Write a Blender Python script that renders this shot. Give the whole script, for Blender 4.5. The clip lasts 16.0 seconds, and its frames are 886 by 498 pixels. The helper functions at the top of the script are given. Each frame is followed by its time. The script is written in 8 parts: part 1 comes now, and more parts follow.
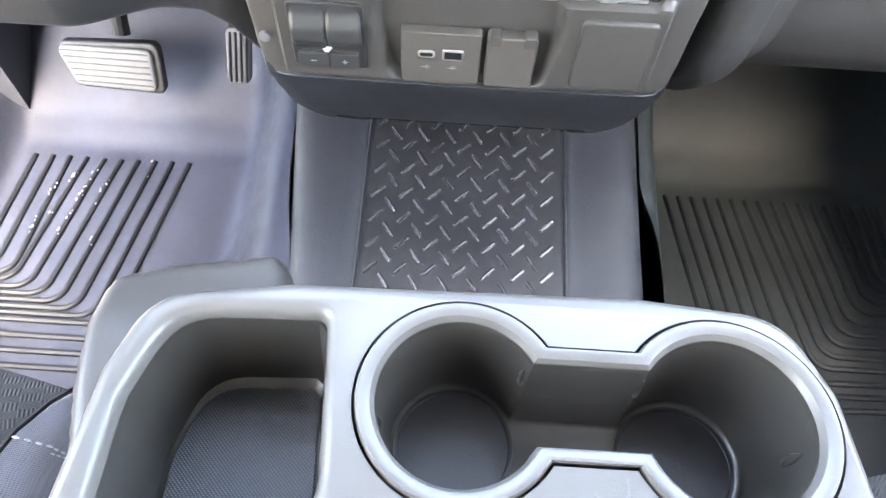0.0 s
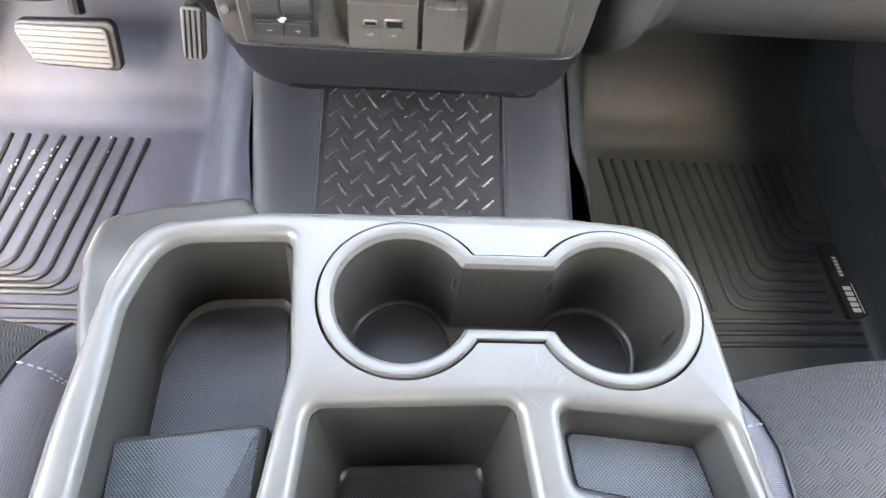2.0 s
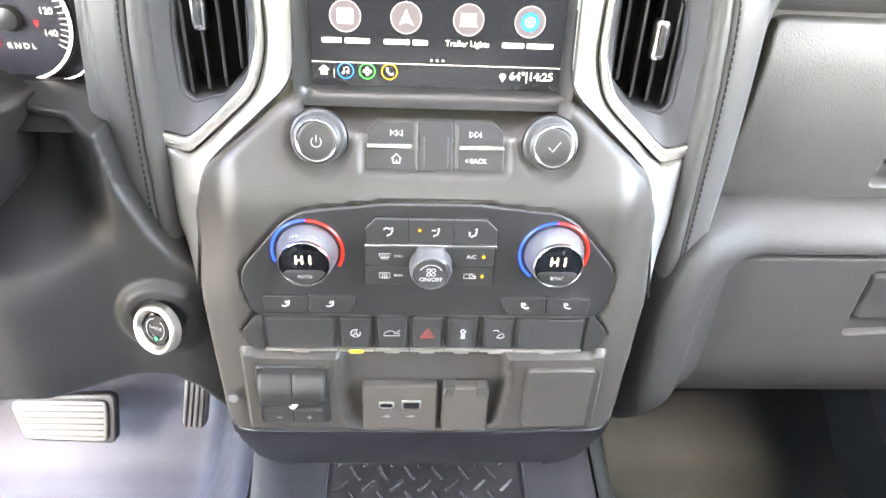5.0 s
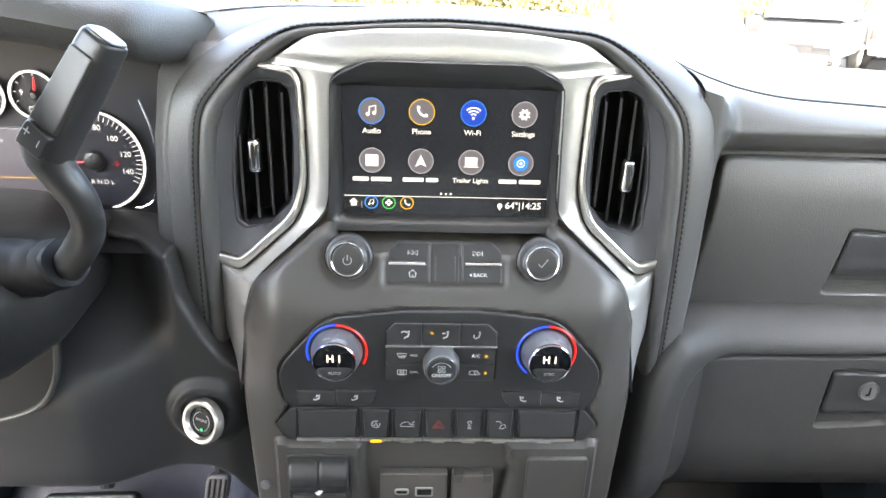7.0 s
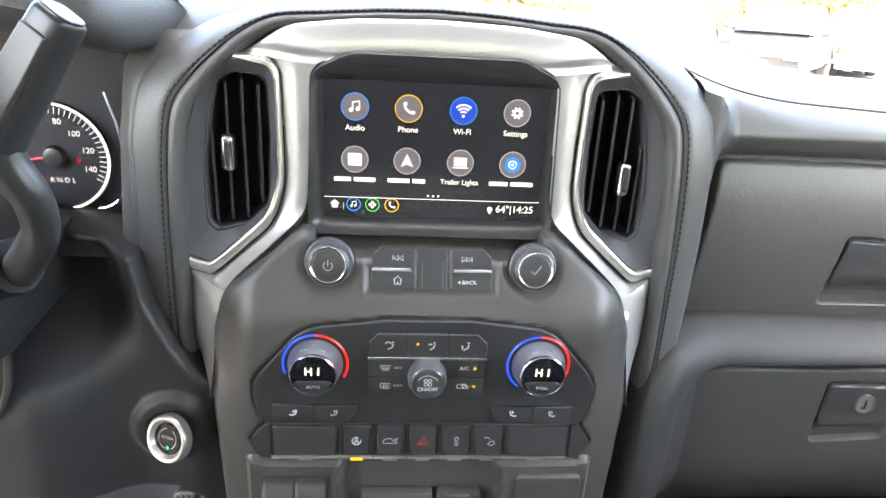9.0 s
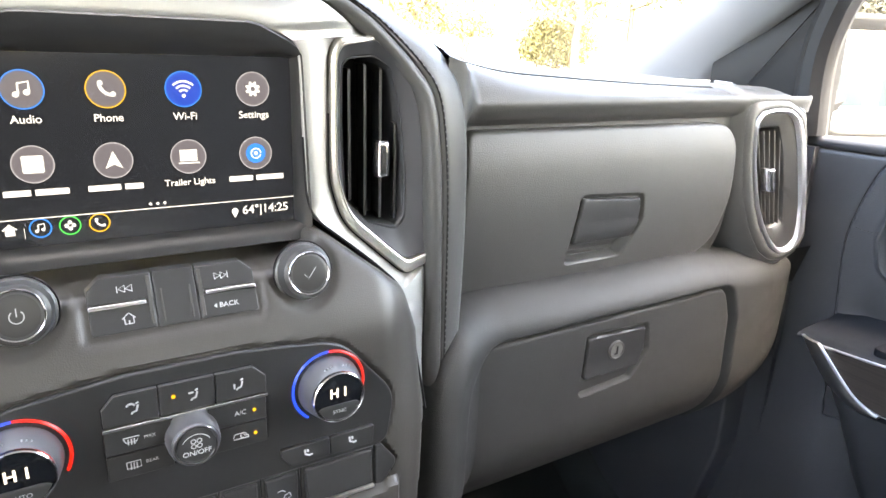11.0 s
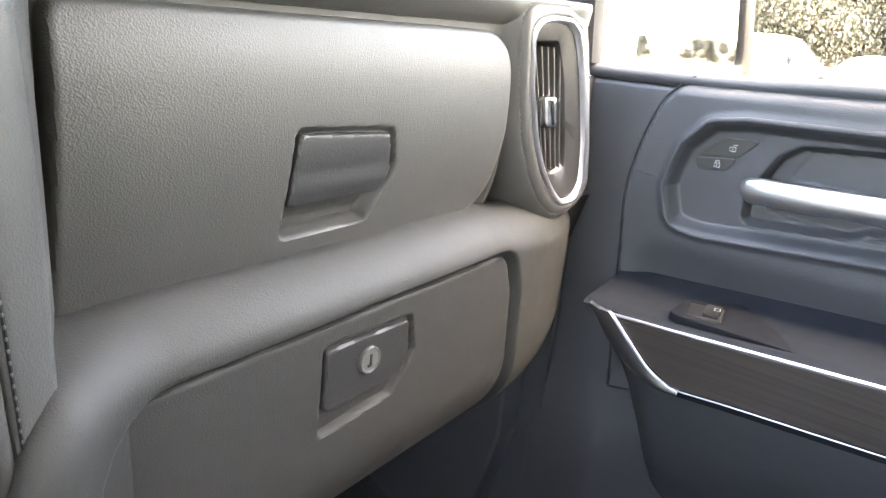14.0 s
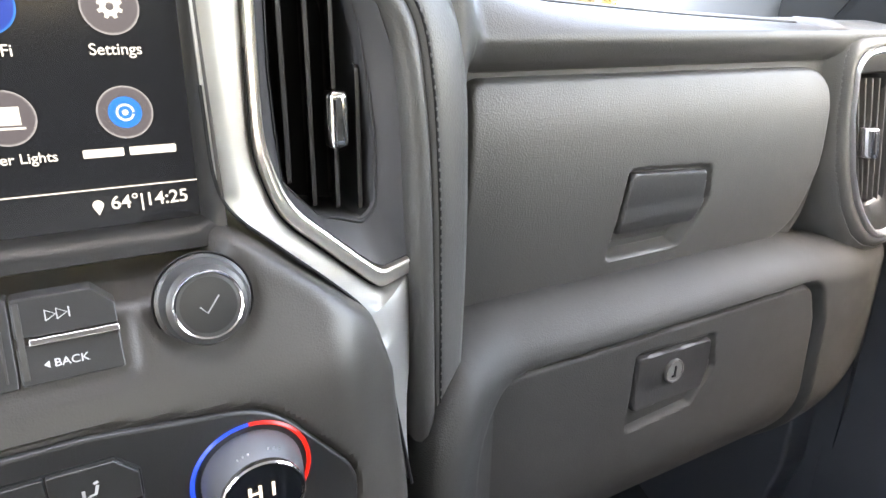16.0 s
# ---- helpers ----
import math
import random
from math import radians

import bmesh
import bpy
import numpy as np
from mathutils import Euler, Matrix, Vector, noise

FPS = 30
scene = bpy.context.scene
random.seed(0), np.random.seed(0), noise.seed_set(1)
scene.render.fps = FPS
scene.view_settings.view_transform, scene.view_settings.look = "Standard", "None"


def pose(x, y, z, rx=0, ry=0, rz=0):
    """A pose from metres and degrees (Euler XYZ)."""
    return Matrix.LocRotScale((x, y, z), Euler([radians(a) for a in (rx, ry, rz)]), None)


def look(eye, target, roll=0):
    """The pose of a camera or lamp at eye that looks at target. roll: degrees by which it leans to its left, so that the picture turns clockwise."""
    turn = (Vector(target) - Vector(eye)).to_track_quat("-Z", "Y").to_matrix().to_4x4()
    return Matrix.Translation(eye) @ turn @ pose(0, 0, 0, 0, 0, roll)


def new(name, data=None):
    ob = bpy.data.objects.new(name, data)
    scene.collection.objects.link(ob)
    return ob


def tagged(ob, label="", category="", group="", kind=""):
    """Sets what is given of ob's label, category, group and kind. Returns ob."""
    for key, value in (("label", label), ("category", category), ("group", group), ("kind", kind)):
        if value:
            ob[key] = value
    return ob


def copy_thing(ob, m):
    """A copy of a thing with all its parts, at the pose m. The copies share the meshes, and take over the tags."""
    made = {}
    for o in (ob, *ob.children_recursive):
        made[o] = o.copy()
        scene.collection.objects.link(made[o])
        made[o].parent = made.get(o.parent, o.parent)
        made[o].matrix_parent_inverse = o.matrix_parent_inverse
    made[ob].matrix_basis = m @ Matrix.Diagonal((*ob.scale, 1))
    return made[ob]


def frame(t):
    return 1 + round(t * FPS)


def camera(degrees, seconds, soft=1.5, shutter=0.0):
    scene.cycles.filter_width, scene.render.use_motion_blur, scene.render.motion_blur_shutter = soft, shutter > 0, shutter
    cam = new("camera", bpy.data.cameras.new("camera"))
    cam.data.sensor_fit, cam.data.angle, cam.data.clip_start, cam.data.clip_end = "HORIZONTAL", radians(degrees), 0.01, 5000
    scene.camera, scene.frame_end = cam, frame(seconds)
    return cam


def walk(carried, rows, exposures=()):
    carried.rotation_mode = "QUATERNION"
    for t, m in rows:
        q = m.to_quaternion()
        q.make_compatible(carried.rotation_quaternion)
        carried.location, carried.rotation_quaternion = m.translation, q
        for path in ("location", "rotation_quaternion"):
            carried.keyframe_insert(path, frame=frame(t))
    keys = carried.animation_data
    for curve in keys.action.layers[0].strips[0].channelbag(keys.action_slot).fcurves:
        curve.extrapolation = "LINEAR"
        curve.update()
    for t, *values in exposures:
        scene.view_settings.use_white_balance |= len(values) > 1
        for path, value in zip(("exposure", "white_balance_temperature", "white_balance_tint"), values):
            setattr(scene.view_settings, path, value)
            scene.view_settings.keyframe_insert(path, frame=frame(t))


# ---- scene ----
cam = camera(67.8, 16.0)
PATH = [
    (0, (-0.008, 0.567, 0.838), (-0.012, 1.633, -0.854), 3.4),
    (0.5, (0.005, 0.534, 0.868), (0.095, 1.52, -0.87), 7.7),
    (1, (0.003, 0.517, 0.878), (0.079, 1.47, -0.879), 5.6),
    (1.5, (0.003, 0.495, 0.887), (0.13, 1.512, -0.831), 7.1),
    (2, (0.002, 0.503, 0.882), (0.125, 1.527, -0.831), 7.6),
    (2.5, (-0.002, 0.522, 0.882), (0.072, 1.603, -0.799), 4.4),
    (3, (-0.004, 0.547, 0.876), (0.047, 1.796, -0.686), 2.5),
    (3.5, (-0.007, 0.561, 0.872), (0.041, 1.948, -0.568), 1.7),
    (4, (-0.011, 0.57, 0.87), (0.071, 2.08, -0.439), 2.3),
    (4.5, (-0.013, 0.57, 0.874), (0.084, 2.19, -0.295), 2.2),
    (5, (-0.017, 0.562, 0.878), (0.097, 2.275, -0.149), 2.8),
    (5.2, (-0.02, 0.559, 0.88), (0.112, 2.301, -0.094), 3.1),
    (7.3, (-0.023, 0.478, 0.919), (0.056, 2.339, 0.192), 2.0),
    (7.5, (-0.027, 0.476, 0.918), (0.054, 2.34, 0.197), 2.2),
    (8, (-0.027, 0.475, 0.918), (0.038, 2.345, 0.212), 2.1),
    (8.2, (-0.026, 0.476, 0.919), (0.034, 2.345, 0.211), 2.0),
    (10.3, (-0.063, 0.593, 0.869), (0.665, 2.321, 0.172), 3.8),
    (10.5, (-0.069, 0.595, 0.867), (0.774, 2.275, 0.185), 3.0),
    (11, (-0.055, 0.591, 0.855), (0.957, 2.212, 0.265), 2.1),
    (11.5, (0.003, 0.647, 0.839), (1.196, 2.144, 0.26), 3.9),
    (12, (0.032, 0.702, 0.811), (1.234, 2.184, 0.213), 4.9),
    (12.5, (0.076, 0.728, 0.798), (1.408, 2.079, 0.164), 4.9),
    (13, (0.115, 0.742, 0.788), (1.581, 1.931, 0.128), 5.0),
    (13.5, (0.127, 0.735, 0.788), (1.642, 1.87, 0.143), 4.3),
    (14, (0.123, 0.736, 0.791), (1.636, 1.87, 0.138), 4.9),
    (14.5, (0.125, 0.734, 0.783), (1.632, 1.883, 0.143), 5.8),
    (15, (0.116, 0.73, 0.79), (1.592, 1.906, 0.128), 4.3),
    (15.5, (0.069, 0.718, 0.809), (1.315, 2.135, 0.147), 2.8),
    (16, (0.04, 0.715, 0.824), (0.984, 2.344, 0.152), 0.7),
]
walk(cam, [(t, look(eye, target, roll)) for t, eye, target, roll in PATH], [(0.0, 6.45, 7600, 10), (1.0, 6.38, 8400, 10), (2.5, 6.35, 8500, 10), (3.5, 6.82, 8350, 10), (4.5, 7.0, 8300, 10), (5.0, 6.75, 8000, 10), (7.5, 5.4, 7700, 8), (8.2, 5.4, 7700, 8), (10.5, 5.5, 7900, 10), (12.5, 5.48, 8450, 11), (13.5, 5.78, 8400, 11), (15.0, 5.78, 8350, 11), (15.5, 5.95, 8350, 11), (16.0, 5.35, 8000, 11)])

from mathutils import geometry

# ---- world, sun ----
world = bpy.data.worlds.new("daylight")
scene.world = world
world.use_nodes = True
sky = world.node_tree.nodes.new("ShaderNodeTexSky")
sky.sky_type, sky.sun_disc = "NISHITA", False
sky.sun_elevation, sky.sun_rotation = radians(58), radians(180)
sky.air_density, sky.dust_density = 1.0, 4.0
world.node_tree.nodes["Background"].inputs[1].default_value = 0.15
world.node_tree.links.new(sky.outputs[0], world.node_tree.nodes["Background"].inputs[0])
sun = new("sun", bpy.data.lights.new("sun", "SUN"))
sun.data.energy, sun.data.angle, sun.data.color = 2.4, radians(0.6), (1.0, 0.965, 0.91)
# the sun stands high behind the truck, so that the roof shades the front seats
sun.matrix_world = look((20 * math.sin(radians(180)), 20 * math.cos(radians(180)), 20 * math.tan(radians(58))), (0, 0, 0))


# ---- materials ----
def material(name, color, rough=0.5, metal=0.0, grain=0.0, grain_size=0.004, wear=0.15, coat=0.0, pebble=0.0, pebble_size=0.0025, spec=0.5, stain=0.3):
    """A surface with fine grain in its relief and a slow drift of colour and gloss."""
    m = bpy.data.materials.new(name)
    m.use_nodes = True
    nt = m.node_tree
    b = nt.nodes["Principled BSDF"]
    b.inputs["Metallic"].default_value = metal
    b.inputs["Coat Weight"].default_value = coat
    b.inputs["Specular IOR Level"].default_value = spec
    geo = nt.nodes.new("ShaderNodeTexCoord")
    big = nt.nodes.new("ShaderNodeTexNoise")
    big.inputs["Scale"].default_value = 9.0
    big.inputs["Detail"].default_value = 5.0
    nt.links.new(geo.outputs["Object"], big.inputs["Vector"])
    mix = nt.nodes.new("ShaderNodeMix")
    mix.data_type = "RGBA"
    mix.inputs[6].default_value = (*[c * (1 - wear) for c in color], 1)
    mix.inputs[7].default_value = (*[min(1, c * (1 + wear)) for c in color], 1)
    nt.links.new(big.outputs[0], mix.inputs[0])
    nt.links.new(mix.outputs[2], b.inputs["Base Color"])
    rr = nt.nodes.new("ShaderNodeMapRange")
    rr.inputs[3].default_value, rr.inputs[4].default_value = rough * (1 - stain * 0.4), min(1, rough * (1 + stain * 0.4))
    fine = nt.nodes.new("ShaderNodeTexNoise")
    fine.inputs["Scale"].default_value = 60.0
    fine.inputs["Detail"].default_value = 4.0
    nt.links.new(geo.outputs["Object"], fine.inputs["Vector"])
    nt.links.new(fine.outputs[0], rr.inputs[0])
    nt.links.new(rr.outputs[0], b.inputs["Roughness"])
    if grain or pebble:
        bump = nt.nodes.new("ShaderNodeBump")
        bump.inputs["Distance"].default_value = 0.001
        if pebble:
            tex = nt.nodes.new("ShaderNodeTexVoronoi")
            tex.feature = "SMOOTH_F1"
            tex.inputs["Scale"].default_value = 1.0 / pebble_size
            nt.links.new(geo.outputs["Object"], tex.inputs["Vector"])
            bump.inputs["Strength"].default_value = pebble
        else:
            tex = nt.nodes.new("ShaderNodeTexNoise")
            tex.inputs["Scale"].default_value = 1.0 / grain_size
            tex.inputs["Detail"].default_value = 3.0
            nt.links.new(geo.outputs["Object"], tex.inputs["Vector"])
            bump.inputs["Strength"].default_value = grain
        nt.links.new(tex.outputs[0], bump.inputs["Height"])
        nt.links.new(bump.outputs[0], b.inputs["Normal"])
    return m


EMIT = 0.04  # lit displays against the dim cab


def glow(name, color, strength):
    m = bpy.data.materials.new(name)
    m.use_nodes = True
    b = m.node_tree.nodes["Principled BSDF"]
    b.inputs["Base Color"].default_value = (*[c * 0.05 for c in color], 1)
    b.inputs["Emission Color"].default_value = (*color, 1)
    b.inputs["Emission Strength"].default_value = strength * EMIT
    b.inputs["Roughness"].default_value = 0.3
    return m


def glass(name, tint=(1, 1, 1), gloss=1.0):
    """Thin clear glass: see-through, with a faint sheen."""
    m = bpy.data.materials.new(name)
    m.use_nodes = True
    nt = m.node_tree
    nt.nodes.remove(nt.nodes["Principled BSDF"])
    clear, shine, mix = nt.nodes.new("ShaderNodeBsdfTransparent"), nt.nodes.new("ShaderNodeBsdfGlossy"), nt.nodes.new("ShaderNodeMixShader")
    clear.inputs[0].default_value = (*tint, 1)
    shine.inputs["Roughness"].default_value = 0.02
    mix.inputs[0].default_value = 0.06 * gloss
    nt.links.new(clear.outputs[0], mix.inputs[1])
    nt.links.new(shine.outputs[0], mix.inputs[2])
    nt.links.new(mix.outputs[0], nt.nodes["Material Output"].inputs[0])
    return m


def woven(name, color, line, size, angle=0.0, rough=0.9):
    """A woven fabric or a fine moulded mesh: crossed waves in relief and colour."""
    m = material(name, color, rough, wear=0.2)
    nt = m.node_tree
    b = nt.nodes["Principled BSDF"]
    geo = nt.nodes.new("ShaderNodeTexCoord")
    mp = nt.nodes.new("ShaderNodeMapping")
    mp.inputs["Rotation"].default_value = (0, 0, radians(angle))
    nt.links.new(geo.outputs["Object"], mp.inputs[0])
    heights = []
    for axis in "XY":
        w = nt.nodes.new("ShaderNodeTexWave")
        w.bands_direction = axis
        w.inputs["Scale"].default_value = 0.314 / size
        w.inputs["Distortion"].default_value = 0.3
        nt.links.new(mp.outputs[0], w.inputs[0])
        heights.append(w)
    mul = nt.nodes.new("ShaderNodeMath")
    mul.operation = "MULTIPLY"
    nt.links.new(heights[0].outputs[1], mul.inputs[0])
    nt.links.new(heights[1].outputs[1], mul.inputs[1])
    mixer = nt.nodes.new("ShaderNodeMix")
    mixer.data_type = "RGBA"
    mixer.inputs[6].default_value, mixer.inputs[7].default_value = (*color, 1), (*line, 1)
    nt.links.new(mul.outputs[0], mixer.inputs[0])
    nt.links.new(mixer.outputs[2], b.inputs["Base Color"])
    bump = nt.nodes.new("ShaderNodeBump")
    bump.inputs["Distance"].default_value, bump.inputs["Strength"].default_value = size * 0.4, 0.8
    nt.links.new(mul.outputs[0], bump.inputs["Height"])
    nt.links.new(bump.outputs[0], b.inputs["Normal"])
    return m


def basket(name, light, dark):
    """Cloth in small diagonal squares, hatched by turns in two directions."""
    m = material(name, light, 0.9)
    nt = m.node_tree
    b = nt.nodes["Principled BSDF"]
    geo, mp, chk = nt.nodes.new("ShaderNodeTexCoord"), nt.nodes.new("ShaderNodeMapping"), nt.nodes.new("ShaderNodeTexChecker")
    mp.inputs["Rotation"].default_value, mp.inputs["Scale"].default_value = (0, 0, radians(52)), (1.0, 1.0, 0.0)
    chk.inputs["Scale"].default_value = 1 / 0.0100
    nt.links.new(geo.outputs["Object"], mp.inputs[0])
    nt.links.new(mp.outputs[0], chk.inputs[0])
    waves = []
    for axis in "XY":
        w = nt.nodes.new("ShaderNodeTexWave")
        w.bands_direction = axis
        w.inputs["Scale"].default_value = 0.314 / 0.0019
        nt.links.new(mp.outputs[0], w.inputs[0])
        waves.append(w)
    pick, mixer = nt.nodes.new("ShaderNodeMix"), nt.nodes.new("ShaderNodeMix")
    nt.links.new(chk.outputs[1], pick.inputs[0])
    nt.links.new(waves[0].outputs[1], pick.inputs[2])
    nt.links.new(waves[1].outputs[1], pick.inputs[3])
    mixer.data_type = "RGBA"
    mixer.inputs[6].default_value, mixer.inputs[7].default_value = (*dark, 1), (*light, 1)
    nt.links.new(pick.outputs[0], mixer.inputs[0])
    nt.links.new(mixer.outputs[2], b.inputs["Base Color"])
    bump = nt.nodes.new("ShaderNodeBump")
    bump.inputs["Distance"].default_value, bump.inputs["Strength"].default_value = 0.0006, 0.7
    nt.links.new(pick.outputs[0], bump.inputs["Height"])
    nt.links.new(bump.outputs[0], b.inputs["Normal"])
    return m


def wood_grain(name):
    m = material(name, (0.05, 0.04, 0.034), 0.35, coat=0.3)
    nt = m.node_tree
    b = nt.nodes["Principled BSDF"]
    geo = nt.nodes.new("ShaderNodeTexCoord")
    mp = nt.nodes.new("ShaderNodeMapping")
    mp.inputs["Scale"].default_value = (60, 5, 420)
    noi = nt.nodes.new("ShaderNodeTexNoise")
    noi.inputs["Scale"].default_value, noi.inputs["Detail"].default_value = 1.0, 4.0
    ramp = nt.nodes.new("ShaderNodeValToRGB")
    ramp.color_ramp.elements[0].position, ramp.color_ramp.elements[1].position = 0.35, 0.7
    ramp.color_ramp.elements[0].color, ramp.color_ramp.elements[1].color = (0.018, 0.015, 0.014, 1), (0.036, 0.030, 0.026, 1)
    nt.links.new(geo.outputs["Object"], mp.inputs[0])
    nt.links.new(mp.outputs[0], noi.inputs[0])
    nt.links.new(noi.outputs[0], ramp.inputs[0])
    nt.links.new(ramp.outputs[0], b.inputs["Base Color"])
    return m


PLASTIC = material("moulded grey-black plastic", (0.022, 0.022, 0.0225), 0.42, pebble=0.12, pebble_size=0.0012, spec=0.36)
STACK = material("smooth dark stack plastic", (0.0455, 0.0422, 0.0385), 0.39, grain=0.15, grain_size=0.0008)
PANEL = material("matt black panel plastic", (0.022, 0.022, 0.0222), 0.36, grain=0.1, grain_size=0.0008)
LIPSHADE = material("stack plastic darkened as turned under", (0.0155, 0.0165, 0.0195), 0.45, grain=0.12, grain_size=0.0008, spec=0.35)
BUTTON = material("black button plastic", (0.026, 0.0258, 0.0255), 0.36, grain=0.06, grain_size=0.0006)
LEATHER = material("black grained leatherette", (0.056, 0.0552, 0.054), 0.40, pebble=0.20, pebble_size=0.0009)
SKIN = material("grained dash skin", (0.0435, 0.0425, 0.0405), 0.47, pebble=0.24, pebble_size=0.0009, spec=0.40)
LOWSKIN = material("hard grained dash plastic", (0.0285, 0.0284, 0.0278), 0.58, pebble=0.24, pebble_size=0.0009, spec=0.27)
DOORSKIN = material("soft door skin", (0.040, 0.0425, 0.0485), 0.44, pebble=0.18, pebble_size=0.0013, spec=0.4)
ARMSKIN = material("dark soft armrest skin", (0.0125, 0.0145, 0.0185), 0.75, pebble=0.1, pebble_size=0.0010, spec=0.06)
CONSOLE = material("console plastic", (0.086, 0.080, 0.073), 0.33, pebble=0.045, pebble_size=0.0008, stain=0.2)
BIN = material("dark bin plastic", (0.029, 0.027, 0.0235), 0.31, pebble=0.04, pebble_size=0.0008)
WHEELSKIN = material("worn grey-black leather", (0.125, 0.122, 0.112), 0.42, pebble=0.15, pebble_size=0.0010)
SILVER = material("satin silver paint", (0.47, 0.465, 0.45), 0.36, metal=0.8, wear=0.05)
CHROME = material("bright chrome", (0.85, 0.85, 0.86), 0.12, metal=1.0, wear=0.03)
CHAMPAGNE = material("satin pale metal", (0.62, 0.6, 0.56), 0.3, metal=0.9, wear=0.05)
USBGREY = material("warm grey socket plastic", (0.062, 0.0555, 0.049), 0.42, grain=0.1, grain_size=0.0008)
VENTBLACK = material("satin black vent plastic", (0.052, 0.0525, 0.057), 0.5, grain=0.08, grain_size=0.0008, spec=0.3)
BLACK = material("deep black plastic", (0.008, 0.008, 0.009), 0.55, spec=0.22)
GLOSS = material("glossy black glass", (0.006, 0.007, 0.009), 0.08, wear=0.05, stain=0.1)
# one rubber: driver's side tinted for skylight, passenger's side darkened for shade
LITMAT = material("dusty rubber mat tinted by skylight", (0.0285, 0.0325, 0.0485), 0.55, grain=0.25, grain_size=0.0015, wear=0.55, stain=0.9, spec=0.33)
SHADEMAT = material("moulded rubber mat darkened as in shade", (0.0165, 0.0205, 0.0222), 0.55, grain=0.25, grain_size=0.0015, wear=0.45, stain=0.7, spec=0.3)
# a middle tone between the lit and the shaded mat
TUNNELMAT = material("grey tunnel mat rubber", (0.0225, 0.0245, 0.0295), 0.52, grain=0.3, grain_size=0.0018, wear=0.45, stain=0.8, spec=0.36)
RIB = material("black rib rubber", (0.0085, 0.0102, 0.0132), 0.5, grain=0.15, grain_size=0.002, spec=0.3)
GLINT = material("painted pale glint", (0.30, 0.30, 0.31), 0.5, wear=0.3)
RUBBER = material("black rubber", (0.013, 0.013, 0.015), 0.46, grain=0.15, grain_size=0.002, spec=0.4)
CARPET = material("dark carpet", (0.04, 0.039, 0.038), 0.95, grain=1.0, grain_size=0.002)
FABRIC = basket("basket-weave seat fabric", (0.066, 0.066, 0.067), (0.020, 0.020, 0.021))
BOLSTER = woven("grey seat bolster cloth", (0.215, 0.212, 0.232), (0.155, 0.154, 0.168), 0.0012)
MESHMAT = woven("rubber mesh liner", (0.030, 0.033, 0.037), (0.088, 0.097, 0.110), 0.0015, 45, 0.42)
TREADBAR = material("shiny tread rubber", (0.042, 0.043, 0.047), 0.27)
TREADPLATE = material("matt tread rubber", (0.016, 0.0165, 0.0185), 0.5, grain=0.2, grain_size=0.002, spec=0.4)
THREAD = material("grey stitching thread", (0.075, 0.075, 0.075), 0.8)
PALETHREAD = material("pale stitching thread", (0.45, 0.45, 0.45), 0.8)
PEDAL = material("worn pedal metal", (0.095, 0.094, 0.097), 0.5, metal=0.15, wear=0.25)
PEDALGROOVE = material("dull pedal groove", (0.035, 0.034, 0.034), 0.6)
WOOD = wood_grain("dark streaked trim")
HOUSING = material("smooth black mirror plastic", (0.004, 0.004, 0.0045), 0.22, wear=0.1)
PULL = material("brushed satin metal", (0.54, 0.55, 0.58), 0.34, metal=1.0, wear=0.04)
WHITE = material("printed white", (0.5, 0.5, 0.5), 0.6, wear=0.03)
GREYPRINT = material("printed grey", (0.35, 0.35, 0.36), 0.6)
REDPRINT = material("printed red", (0.45, 0.05, 0.05), 0.5)
LAMP = glow("lit white", (1.0, 0.93, 0.85), 1.3)
BLUEGLOW = glow("lit blue ring", (0.008, 0.07, 0.95), 1.1)
REDGLOW = glow("lit red ring", (0.85, 0.02, 0.012), 1.0)
AMBER = glow("lit amber lamp", (1.0, 0.5, 0.02), 1.2)
GREEN = glow("lit green lamp", (0.02, 0.8, 0.35), 0.8)
PANE = glass("clear window glass", (0.93, 0.95, 0.94))
TINTED = glass("dark glass to cut rear light", (0.17, 0.18, 0.18))
MIRROR = material("mirror glass", (0.9, 0.9, 0.9), 0.01, metal=1.0, wear=0.0, stain=0.0)
HEADLINER = material("pale grey headliner cloth", (0.47, 0.472, 0.475), 0.95, grain=0.4, grain_size=0.002)
PILLAR = material("grey pillar trim", (0.15, 0.158, 0.172), 0.6, grain=0.2, grain_size=0.001)


# ---- mesh helpers ----
def rounded(points, r=0.0, seg=6):
    """A closed outline with its corners rounded. A point may carry its own radius."""
    out, n = [], len(points)
    for i in range(n):
        p = Vector(points[i][:2])
        rad = points[i][2] if len(points[i]) > 2 else r
        a, b = Vector(points[i - 1][:2]) - p, Vector(points[(i + 1) % n][:2]) - p
        la, lb = a.length, b.length
        a.normalize(), b.normalize()
        ang = math.acos(max(-1, min(1, a.dot(b))))
        if rad <= 0 or ang > 3.1:
            out.append((p.x, p.y))
            continue
        d = min(rad / math.tan(ang / 2), la * 0.49, lb * 0.49)
        s, e = p + a * d, p + b * d
        for k in range(seg + 1):
            t = k / seg
            q = s.lerp(p, t).lerp(p.lerp(e, t), t)
            out.append((q.x, q.y))
    return out


def box2(x0, x1, z0, z1, r=0.0, seg=5):
    return rounded([(x0, z0), (x1, z0), (x1, z1), (x0, z1)], r, seg)


def circle2(cx, cz, r, n=48):
    return [(cx + r * math.cos(2 * math.pi * k / n), cz + r * math.sin(2 * math.pi * k / n)) for k in range(n)]


def ccw(outline):
    a = sum(p[0] * q[1] - q[0] * p[1] for p, q in zip(outline, outline[1:] + outline[:1]))
    return outline if a > 0 else outline[::-1]


